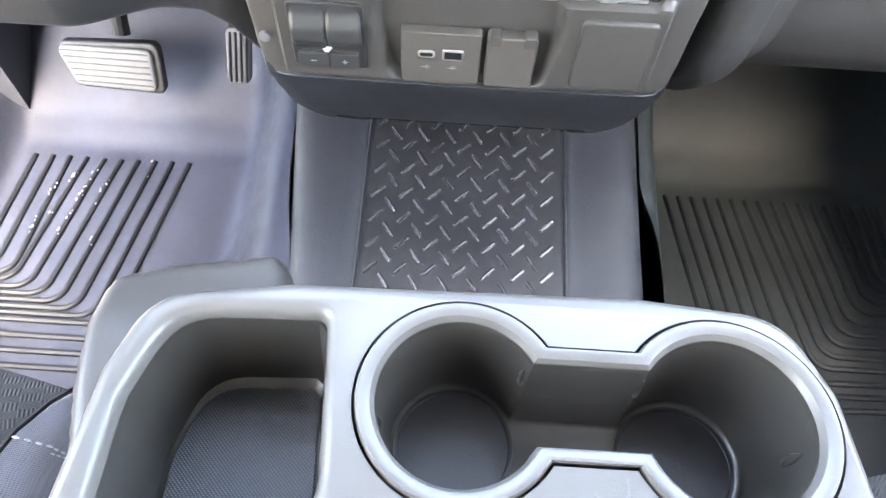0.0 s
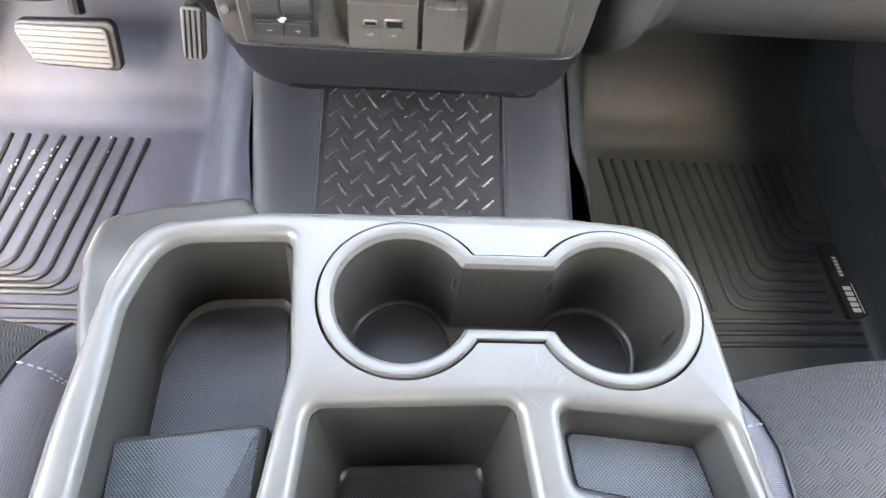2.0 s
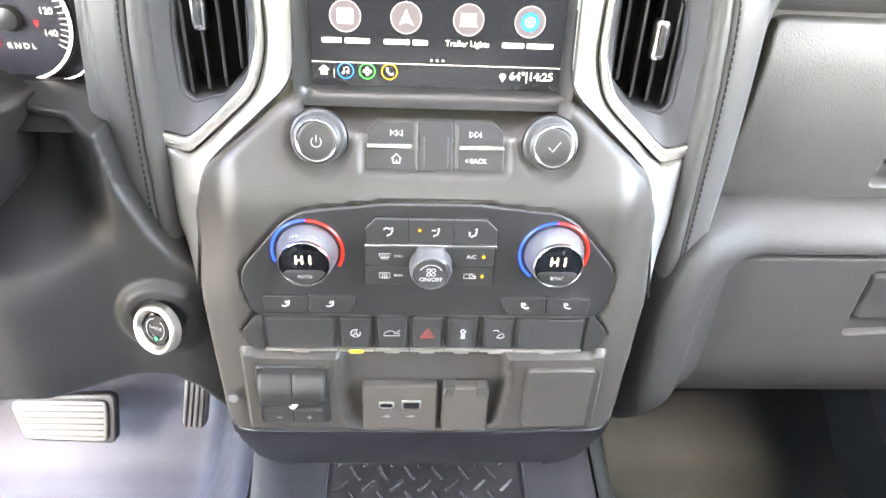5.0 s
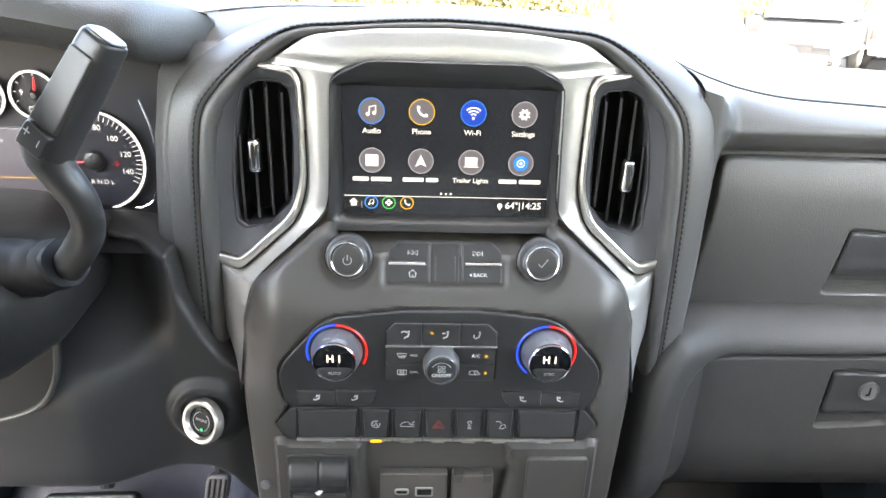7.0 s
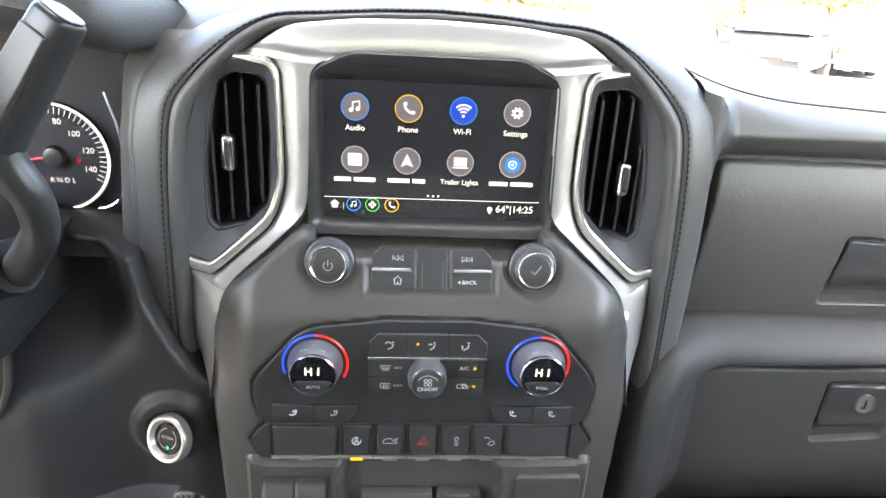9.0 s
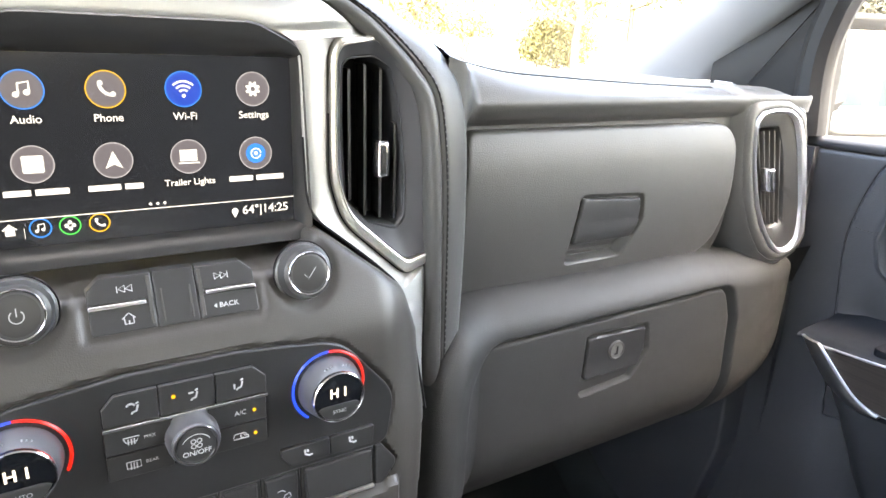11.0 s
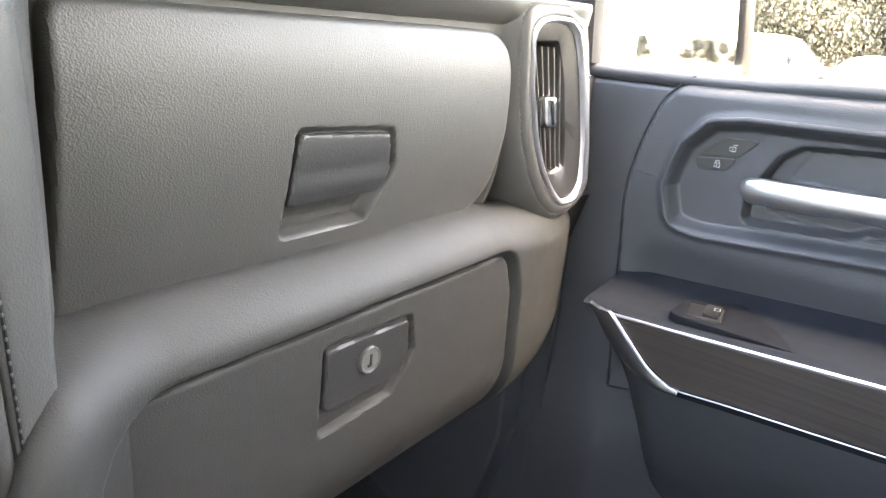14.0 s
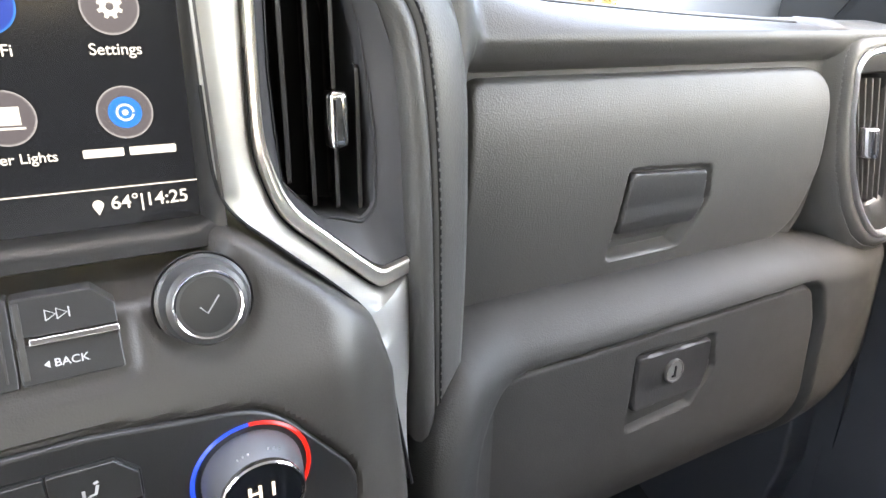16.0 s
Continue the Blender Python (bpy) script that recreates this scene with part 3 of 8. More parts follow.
LOW_OUT = [(0.158, 0.402)] + [p for p in LEDGE if p[1] > 0.41 and p[0] < 0.655] + [(0.655, float(np.interp(0.655, [0.61, 0.70], [0.638, 0.63]))), (0.655, 0.408)]
part("lower_panel", relief(LOW_OUT, face_rear(1.013), lower_panel, 0.0019, 0.0, 0.0), LOWSKIN, dash, "grained lower dash panel with a rolled ledge")
LOW_END = [(0.6545, 0.408), (0.6545, 0.634), (0.70, 0.63), (0.79, 0.621), (0.795, 0.412)]
part("end_panel", relief(LOW_END, face_rear(1.013), lower_panel, 0.003, 0.0, 0.0), LOWSKIN, dash, "dark end piece beside the door")


def lower_face(U, V, D):
    d = sdf(HAND_LOW, U, V)
    return -under_curve(V) - 0.001 * np.cos(U * 6) - 0.011 * sst(d, 0.0, 0.004) * sst(V, 0.56, 0.53) - 0.004 * sst(d, -0.002, 0.002)


door_low = part("glovebox_door", relief(GLOVE_LOW, face_rear(1.013), lower_face, 0.0015, 0.012, 0.004), LOWSKIN, dash, "closed lower glovebox door in grained plastic")
flap = part("handle", relief(FLAP_LOW, face_rear(1.013), lambda U, V, D: 0.0015 - under_curve(V) + 0.002 * sst(V, 0.56, 0.542), 0.0012, 0.008, 0.002), PLASTIC, door_low, "dark pull flap with a key lock")
bm = bmesh.new()
LOCK = lambda u, v, h: Vector((0.4165 + u, 1.0105 - h, 0.5690 + v))
lathe_into(bm, [(0.0098, -0.002), (0.0098, 0.001), (0.009, 0.0018), (0.0082, 0.0018), (0.0078, 0.0013)], LOCK, 32)
part("lock", bm, material("grey lock metal", (0.075, 0.075, 0.073), 0.42, metal=0.0), flap, "round key lock cylinder")
bm = bmesh.new()
box_into(bm, 0.4158, 0.4174, 1.0085, 1.0096, 0.5645, 0.5735)
box_into(bm, 0.4136, 0.4158, 1.0085, 1.0096, 0.5645, 0.5663)
part("key_slot", bm, BLACK, flap)
bm = bmesh.new()
tube_into(bm, [LOCK(0.0092 * math.cos(a), 0.0092 * math.sin(a), 0.0017) for a in np.linspace(0, 2 * math.pi, 41)[:-1]], 0.0003, 6, True)
part("lock_ring", bm, STACK, flap, "thin grey ring")

# closing skin behind and under the panels, down to the toe board
bm = bmesh.new()
grid_into(bm, [[Vector((x, 1.075 - (0.03 if x > 0.5 else 0), 0.62)) for x in np.linspace(0.16, 0.80, 12)], [Vector((x, 1.10, 0.42)) for x in np.linspace(0.16, 0.80, 12)],
               [Vector((x, 1.22, 0.405)) for x in np.linspace(0.16, 0.80, 12)], [Vector((x, 1.695, 0.44)) for x in np.linspace(0.16, 0.80, 12)]])
part("underside", bm, BLACK, dash)

# unseen box added behind the stack to keep light from the passenger footwell
bm = bmesh.new()
box_into(bm, -0.150, 0.165, 1.088, 1.655, 0.255, 0.66, 0.01)
part("unseen_light_block", bm, BLACK, dash)

# ---- the padded arch round the centre stack ----
IN_EDGE = [(0.0, 0.886), (0.04, 0.885), (0.078, 0.882), (0.112, 0.877), (0.130, 0.867), (0.146, 0.854), (0.163, 0.835), (0.1755, 0.814), (0.181, 0.774), (0.1835, 0.725), (0.185, 0.680), (0.1865, 0.632), (0.1875, 0.590)]
SEAM = [(0.0, 0.8935), (0.04, 0.892), (0.078, 0.889), (0.114, 0.8855), (0.139, 0.8735), (0.159, 0.857), (0.1765, 0.8385), (0.1875, 0.820), (0.1925, 0.785), (0.1955, 0.735), (0.1968, 0.685), (0.1975, 0.640), (0.198, 0.590)]
OUT_EDGE = [(0.0, 0.9025), (0.04, 0.901), (0.078, 0.898), (0.117, 0.8945), (0.147, 0.886), (0.173, 0.8735), (0.196, 0.857), (0.213, 0.833), (0.2200, 0.795), (0.2215, 0.740), (0.2215, 0.690), (0.2195, 0.640), (0.217, 0.590)]
OUT_Y = [1.034, 1.034, 1.034, 1.034, 1.032, 1.027, 1.019, 1.011, 1.005, 1.003, 1.003, 1.002, 1.001]


def mirrored(points):
    right = smooth_path(points, 7)
    return [Vector((-p[0], *p[1:])) for p in right[::-1]] + list(right[1:])


edge_in, edge_seam = mirrored(IN_EDGE), mirrored(SEAM)
edge_out = mirrored([(p[0], p[1], y) for p, y in zip(OUT_EDGE, OUT_Y)])
bm = bmesh.new()
rows, stitch = [], []
for a, b, o in zip(edge_in, edge_seam, edge_out):
    a, b, c, yo = Vector((a.x, a.y)), Vector((b.x, b.y)), Vector((o.x, o.y)), o.z
    lift = 0.4 * (yo - 1.003)
    skin = lambda t: 0.9937 + lift + (yo - 0.9937 - lift) * t * t
    sec = [(a.lerp(b, -0.30), 1.03), (a.lerp(b, -0.12), 1.008), (a, 0.9985), (a.lerp(b, 0.14), 0.9940), (a.lerp(b, 0.4), 0.9912), (a.lerp(b, 0.72), 0.9915), (a.lerp(b, 0.94), 0.9935)]
    sec = [(p, y + lift) for p, y in sec] + [(b, 0.9957 + lift), (b.lerp(c, 0.05), skin(0.05)), (b.lerp(c, 0.3), skin(0.3)), (b.lerp(c, 0.6), skin(0.6)), (b.lerp(c, 0.86), skin(0.86)), (c, yo), (b.lerp(c, 1.06), yo + 0.006), (b.lerp(c, 1.08), yo + 0.03), (b.lerp(c, 1.08), 1.10)]
    rows.append([Vector((p.x, y, p.y)) for p, y in sec])
    q = b.lerp(c, 0.15)
    stitch.append(Vector((q.x, skin(0.15) - 0.0004, q.y)))
grid_into(bm, rows)
part("arch_pad", bm, LEATHER, dash, "black leatherette arch with a stitched edge", sharp=70)
bm = stitches_into(bmesh.new(), stitch, (0, -1, 0), 0.0030, 0.0020, 0.0006)
part("stitching", bm, THREAD, dash, "grey double stitching")
part("stitch_groove", tube_into(bmesh.new(), [p + Vector((0, 0.0003, 0)) for p in stitch], 0.00085, 6), BLACK, dash, "dark groove under the stitching")

# side cheeks that close the arch to the dash
for side in (-1, 1):
    bm = bmesh.new()
    zz = np.linspace(0.40, 0.80, 14)
    grid_into(bm, [[Vector((side * (np.interp(z, [0.4, 0.55, 0.62, 0.75, 0.87], [0.168, 0.19, 0.222, 0.233, 0.20]) + o), y, z)) for z in zz] for y, o in ((1.03, 0.0), (1.06, 0.004), (1.10, 0.006))])
    part("cheek", bm, LEATHER, dash)

# ---- silver trim: one wing on each side, joined over the screen ----
OUTER = [(0.0, 0.889), (0.06, 0.887), (0.106, 0.881), (0.128, 0.866), (0.1435, 0.8590), (0.1165, 0.8582), (0.1105, 0.849), (0.1096, 0.80), (0.1096, 0.764), (0.119, 0.7345), (0.159, 0.6978), (0.1685, 0.6896), (0.1890, 0.6965), (0.1888, 0.66), (0.187, 0.63), (0.178, 0.600)]
INNER = [(0.0, 0.864), (0.03, 0.864), (0.058, 0.8635), (0.072, 0.861), (0.082, 0.8565), (0.0868, 0.853), (0.0895, 0.846), (0.0905, 0.80), (0.0918, 0.757), (0.097, 0.7415), (0.131, 0.7125), (0.150, 0.694), (0.1575, 0.680), (0.1610, 0.662), (0.1628, 0.63), (0.1665, 0.598)]
trim = thing("silver_trim", (0.0, 1.0, 0.6), "satin silver trim arching over the screen and down beside the stack", "trim")
WING_O, WING_I = bend(OUTER, [0.01] * 4 + [0.002, 0.003, 0.006, 0.01, 0.012, 0.012, 0.006, 0.006, 0.0015, 0.01, 0.01, 0.01]), bend(INNER, 0.012)


def wing_depth(a):
    """Where the trim's outer and inner edges stand, at the outer edge's point a."""
    low = float(sst(np.array(a.y), 0.75, 0.68))
    ya = 1.0035 + 0.002 * low + 0.008 * float(sst(np.array(a.x), 0.120, 0.138)) * (a.y > 0.84)
    return ya, 0.998 - 0.022 * low - 0.014 * float(sst(np.array(a.y), 0.67, 0.60))


for side in (-1, 1):
    rows, seam_in, seam_out = [], [], []
    for a, b in zip(WING_O, WING_I):
        ya, yb = wing_depth(a)
        at = lambda s, y: Vector((side * a.lerp(b, s).x, y, a.lerp(b, s).y))
        face = [at(s, ya + (yb - ya) * s - 0.0022 * math.sin(math.pi * s)) for s in np.linspace(0.03, 0.965, 8)]
        rows.append([at(0, ya + 0.012), at(0, ya + 0.0012), *face, at(0.985, yb + 0.0002), at(1, yb + 0.0014), at(1, yb + 0.016)])
        if a.y < 0.84 and a.x < 0.18 or 0.698 > a.y > 0.688:
            seam_out.append(at(-0.012, ya - 0.0004))
        if b.y < 0.80:
            seam_in.append(at(1.012, yb + 0.0002))
    bm = bmesh.new()
    grid_into(bm, rows)
    wing = part("wing", bm, SILVER, trim, sharp=50)
    for path, w in ((seam_in, 0.0009), (seam_out, 0.0005)):
        part("joint", tube_into(bmesh.new(), path, w, 6), BLACK, wing, "thin dark joint")

# ---- centre stack ----
stack = thing("center_stack", (0.0, 1.0, 0.43), "dark grey centre stack with radio, climate and switch panels", "center stack")
FACE = rounded([(-0.084, 0.7475, 0.012), (-0.152, 0.6925, 0.02), (-0.1625, 0.66, 0.02), (-0.164, 0.60, 0.02), (-0.160, 0.505, 0.02), (-0.1580, 0.462, 0.03), (-0.1510, 0.400, 0.04), (-0.1200, 0.340, 0.030)], 0.0)
FACE = FACE + [(-x, z) for x, z in FACE[::-1]]
CLIM = rounded([(-0.128, 0.5865, 0.014), (-0.1350, 0.625, 0.03), (-0.095, 0.674, 0.04), (-0.03, 0.6815, 0.02), (0.03, 0.682, 0.02), (0.096, 0.675, 0.04), (0.1360, 0.628, 0.03), (0.130, 0.5865, 0.014)], 0.0)
POCKET = rounded([(-0.062, 0.575, 0.0), (-0.066, 0.53, 0.01), (-0.058, 0.477, 0.02), (0.056, 0.477, 0.02), (0.064, 0.53, 0.01), (0.058, 0.575, 0.0)], 0.0)
STRIP = rounded([(-0.136, 0.573), (-0.126, 0.590), (0.126, 0.590), (0.136, 0.573), (0.126, 0.5545), (-0.126, 0.5545)], 0.003)
CENTER_TOP = rounded([(-0.0455, 0.6965), (-0.0455, 0.7225), (-0.0365, 0.7295), (0.0400, 0.7295), (0.0495, 0.7225), (0.0495, 0.6965)], 0.004)
PROFILE = ((0.30, 0.004), (0.655, 0.004), (0.672, 0.0035), (0.685, 0.0005), (0.699, -0.0060), (0.714, -0.0140), (0.7275, -0.0215), (0.738, -0.0285), (0.7475, -0.0375), (0.76, -0.05))


def stack_face(U, V, D):
    """The fascia leans back from the climate panel up to the screen and turns under below the sockets."""
    zs, hs = [p[0] for p in PROFILE], [p[1] for p in PROFILE]
    h = sum(np.interp(V + d, zs, hs) for d in (-0.006, -0.003, 0.0, 0.003, 0.006)) / 5 + 0.002 * np.cos(U * 9)
    h -= 0.0030 * sst(sdf(CLIM, U, V), -0.0005, 0.0018)
    h -= 0.0024 * sst(sdf(CENTER_TOP, U, V), -0.004, 0.0005)
    h -= 0.005 * sst(sdf(STRIP, U, V), -0.001, 0.001)
    blocks = sst(V, 0.5585, 0.5535) * sst(V, 0.470, 0.482) * sst(np.abs(U), 0.139, 0.135)
    h += 0.0065 * blocks * (1 - sst(sdf(POCKET, U, V), -0.004, 0.003)) - 0.004 * sst(sdf(POCKET, U, V), -0.002, 0.005)
    low = np.clip(0.478 - V, 0, 1)
    h -= 0.42 * np.sqrt(low * low + 0.012 ** 2) - 0.42 * 0.012 + 1.2 * low ** 2
    h -= 0.013 * sst(np.abs(U), 0.125, 0.166) * sst(V, 0.58, 0.67) + 0.005 * sst(np.abs(U), 0.135, 0.162)
    for cx, cz in ((-0.0743, 0.7175), (0.0780, 0.7168)):
        r = np.hypot(U - cx, V - cz)
        h -= 0.0026 * sst(r, 0.0235, 0.0195)
    return h


part("fascia", relief(FACE, face_rear(0.955), stack_face, 0.0021, 0.09, 0.006), STACK, stack, "smooth dark grey fascia")
# the fascia's turned-under foot, with its shade painted as a blue-black colour
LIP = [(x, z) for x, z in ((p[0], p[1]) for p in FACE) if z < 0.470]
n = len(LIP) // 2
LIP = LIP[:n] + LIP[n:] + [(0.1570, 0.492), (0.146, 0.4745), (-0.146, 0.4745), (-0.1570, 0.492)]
part("lower_lip", relief(inset(ccw(LIP), 0.0012), face_rear(0.9540), stack_face, 0.0025, 0.01, 0.004), LIPSHADE, stack, "lip turning under the stack, its shade put into the colour")
bm = plate(inset(CLIM, 0.0022), face_rear(0.9490), 0.003, 0.001, 0.0)
part("climate_panel", bm, PANEL, stack, "matt black climate control panel")


def button(outline, y0, parent, mat=BUTTON, top=0.003, bevel=0.0008, name="button", label=""):
    return part(name, plate(outline, face_rear(y0), 0.004, bevel, top), mat, parent, label, sharp=18)


# radio knobs
KNOBSIDE = material("grey metallic knob paint", (0.06, 0.06, 0.061), 0.36, metal=0.2)


def radio_knob(cx, cz):
    place = lambda u, v, h: Vector((cx + u, 0.9695 + 0.22 * v - h, cz + v + 0.22 * h))
    bm = lathe_into(bmesh.new(), [(0.0186, 0.0), (0.0183, 0.0016), (0.0170, 0.0024), (0.0168, 0.0045), (0.0152, 0.0098), (0.0124, 0.0116)], place, 48)
    k = part("knob", bm, KNOBSIDE, stack, "round radio knob with a chrome rim")
    bm = bmesh.new()
    loops_into(bm, [[place(r * math.cos(a), r * math.sin(a), h) for a in np.linspace(0, 2 * math.pi, 49)[:-1]] for r, h in ((0.0189, -0.001), (0.0194, 0.0006), (0.0190, 0.0012), (0.0184, 0.0006))])
    part("collar", bm, BLACK, k)
    bm = bmesh.new()
    loops_into(bm, [[place(r * math.cos(a), r * math.sin(a), h) for a in np.linspace(0, 2 * math.pi, 49)[:-1]] for r, h in ((0.0134, 0.0106), (0.0132, 0.0118), (0.0127, 0.0124), (0.0121, 0.0120), (0.0120, 0.0108))])
    part("rim", bm, CHROME, k)
    part("cap", lathe_into(bmesh.new(), [(0.0121, 0.0108), (0.0119, 0.0114), (0.0100, 0.0117)], place, 40), BUTTON, k, "dark round cap")
    return k, (lambda u, v, h: place(u, v, h + 0.0118))


k1, pl = radio_knob(-0.0743, 0.7165)
strokes("symbol", [arc(0, -0.0005, 0.0032, 130, 410), [(0, -0.0005), (0, 0.0038)]], 0.0006, pl, GREYPRINT, k1, 0.0009)
k2, pl = radio_knob(0.0780, 0.7158)
strokes("symbol", [[(-0.0035, 0.0), (-0.001, -0.0028), (0.004, 0.0034)]], 0.0006, pl, GREYPRINT, k2, 0.0009)

# radio buttons
RAD = lambda off: (lambda u, v, h: Vector((u * 1.03 + 0.002, 0.9700 + (v - 0.7200) * 0.43 - off - h, 0.6990 + (v - 0.7035) * 0.853)))


def radio_button(outline, top=0.003, bevel=0.0008):
    return part("button", plate(outline, RAD(0.0), 0.004, bevel, top), BUTTON, stack, sharp=18)


for sx in (-1, 1):
    up = rounded([(0.0115, 0.7215), (0.0435, 0.7215), (0.0435, 0.7295), (0.0365, 0.7365), (0.0115, 0.7365)], 0.0012)
    dn = rounded([(0.0115, 0.7040), (0.0435, 0.7040), (0.0435, 0.7185), (0.0115, 0.7185)], 0.0012)
    radio_button([(sx * x, z) for x, z in up])
    radio_button([(sx * x, z) for x, z in dn])
    bm = plate([(sx * x, z) for x, z in box2(0.0155, 0.0437, 0.7190, 0.7212, 0.0005)], RAD(0.0), 0.002, 0.0004, 0.0042)
    part("bar", bm, CHROME, stack, "thin bright bar")
    bm = plate([(sx * x, z) for x, z in box2(0.0122, 0.0142, 0.7065, 0.7350, 0.0006)], RAD(0.0), 0.002, 0.0004, 0.0038)
    part("ridge", bm, STACK, stack)
radio_button(box2(-0.0107, 0.0107, 0.7035, 0.7368, 0.001), 0.0028)
for sx in (-1, 1):
    bm = plate(box2(sx * 0.0075 - 0.0005, sx * 0.0075 + 0.0005, 0.7065, 0.726, 0.0004), RAD(0.0), 0.002, 0.0003, 0.0034)
    part("ridge", bm, STACK, stack)
P1 = RAD(0.003)


def triangles(name, items, place, mat, parent):
    bm = bmesh.new()
    for pts in items:
        blob2(bm, pts, place, 0.0004)
    return flat(name, bm, mat, parent)


for sx, cx in ((-1, -0.0250), (1, 0.0250)):
    strokes("symbol", [[(cx + sx * a, 0.7272), (cx + sx * (a + 0.0032), 0.7292), (cx + sx * a, 0.7312), (cx + sx * a, 0.7272)] for a in (-0.0035, 0.0)] + [[(cx + sx * 0.0038, 0.7272), (cx + sx * 0.0038, 0.7312)]], 0.0005, P1, WHITE, stack)
strokes("symbol", [[(-0.0282, 0.7118), (-0.025, 0.7150), (-0.0218, 0.7118)], [(-0.0272, 0.7122), (-0.0272, 0.7088), (-0.0228, 0.7088), (-0.0228, 0.7122)], [(-0.025, 0.7088), (-0.025, 0.7108)]], 0.0006, P1, WHITE, stack)
letters("BACK", 0.0042, P1, 0.0272, 0.711, WHITE, stack, thick=0.00004)
triangles("symbol", [[(0.0188, 0.711), (0.0205, 0.7124), (0.0205, 0.7096)]], P1, WHITE, stack)

# climate buttons
Y2 = 0.9490
BANK = rounded([(-0.0445, 0.6175, 0.002), (-0.0445, 0.6625, 0.002), (-0.0375, 0.6705, 0.003), (0.0375, 0.6705, 0.003), (0.0455, 0.6625, 0.002), (0.0455, 0.6175, 0.002)], 0.0)
part("bezel", plate(BANK, face_rear(0.9490), 0.003, 0.0006, 0.0008), BLACK, stack)
rowa = [[(-0.0437, 0.6515), (-0.0155, 0.6515), (-0.0155, 0.670), (-0.037, 0.670), (-0.0437, 0.6625)], [(-0.0149, 0.6515), (0.0149, 0.6515), (0.0149, 0.670), (-0.0149, 0.670)], [(0.0155, 0.6515), (0.0447, 0.6515), (0.0447, 0.6625), (0.037, 0.670), (0.0155, 0.670)]]
for o in rowa:
    button(rounded(o, 0.001), Y2, stack)
for sx in (-1, 1):
    for z0, z1 in ((0.6342, 0.6487), (0.6183, 0.6333)):
        button(rounded([(sx * 0.010, z0), (sx * 0.0442, z0), (sx * 0.0442, z1), (sx * 0.010, z1)], 0.001), Y2, stack)
part("bar", plate(box2(-0.0445, 0.0455, 0.6493, 0.6511, 0.0004), face_rear(Y2), 0.002, 0.0004, 0.0042), CHROME, stack, "thin bright bar")
P2 = face_rear(Y2 - 0.003)
place = lambda u, v, h: Vector((0.0005 + u, 0.9495 - h, 0.6355 + v))
bm = bmesh.new()
n = 96
loops_into(bm, [[place((r + (0.0003 if (k % 2 and 0.004 < h < 0.013) else 0)) * math.cos(2 * math.pi * k / n), (r + (0.0003 if (k % 2 and 0.004 < h < 0.013) else 0)) * math.sin(2 * math.pi * k / n), h) for k in range(n)] for r, h in ((0.0148, 0.0), (0.0145, 0.005), (0.0140, 0.012), (0.0134, 0.015), (0.0123, 0.0155))], True)
fan = part("knob", bm, material("grey knurled plastic", (0.065, 0.065, 0.068), 0.4), stack, "round fan knob with a chrome ring")
bm = bmesh.new()
loops_into(bm, [[place(r * math.cos(a), r * math.sin(a), h) for a in np.linspace(0, 2 * math.pi, 49)[:-1]] for r, h in ((0.0126, 0.0150), (0.0122, 0.0166), (0.0112, 0.0166), (0.0108, 0.0154))])
part("rim", bm, CHROME, fan)
part("cap", lathe_into(bmesh.new(), [(0.0109, 0.0150), (0.0107, 0.0158), (0.0098, 0.0161)], place, 40), BUTTON, fan)
PF = lambda u, v, h: Vector((0.0005 + u, 0.9333 - h, 0.6355 + v))
letters("ON/OFF", 0.0043, PF, 0, -0.0042, WHITE, fan, 0.0005, thick=0.00005)
strokes("symbol", [arc(0, -0.001, 0.0084, 30, 150)] + [arc(dx, 0.0016 + dz, 0.0013, 0, 360, 12) for dx in (-0.0016, 0.0016) for dz in (-0.0016, 0.0016)], 0.0005, PF, WHITE, fan)


def airflow(cx, cz, kind):
    s = [[(cx - 0.0004, cz + 0.0028), (cx + 0.0012, cz + 0.0034)], [(cx + 0.0008, cz + 0.002), (cx - 0.0002, cz - 0.0016), (cx - 0.0022, cz - 0.002)], [(cx - 0.0022, cz - 0.002), (cx - 0.0028, cz - 0.0032)]]
    if "u" in kind:
        s.append(arc(cx - 0.003, cz + 0.001, 0.0022, 20, 160, 8))
    if "f" in kind:
        s.append([(cx - 0.004, cz + 0.0018), (cx - 0.0012, cz + 0.0018)])
    if "d" in kind:
        s.append([(cx - 0.004, cz + 0.001), (cx - 0.004, cz - 0.0022)])
    return s


for cx, kind in ((-0.0265, "u"), (0.0045, "f"), (0.030, "d")):
    strokes("symbol", airflow(cx, 0.6605, kind), 0.0011, P2, WHITE, stack)
for cx, cz, w in ((-0.031, 0.6418, "MAX"), (-0.031, 0.6262, "REAR")):
    if w == "MAX":
        strokes("symbol", [[(cx - 0.004, cz + 0.0018), (cx + 0.004, cz + 0.0018), (cx + 0.0028, cz - 0.0012), (cx - 0.0028, cz - 0.0012), (cx - 0.004, cz + 0.0018)]] + [[(cx + d, cz + 0.0008), (cx + d, cz - 0.0028)] for d in (-0.0016, 0, 0.0016)], 0.0006, P2, WHITE, stack)
    else:
        strokes("symbol", [[(cx - 0.0036, cz + 0.002), (cx + 0.0036, cz + 0.002), (cx + 0.0036, cz - 0.002), (cx - 0.0036, cz - 0.002), (cx - 0.0036, cz + 0.002)]] + [[(cx + d, cz + 0.0012), (cx + d, cz - 0.003)] for d in (-0.0015, 0, 0.0015)], 0.0006, P2, WHITE, stack)
    letters(w, 0.0028, P2, cx + 0.0095, cz, WHITE, stack)
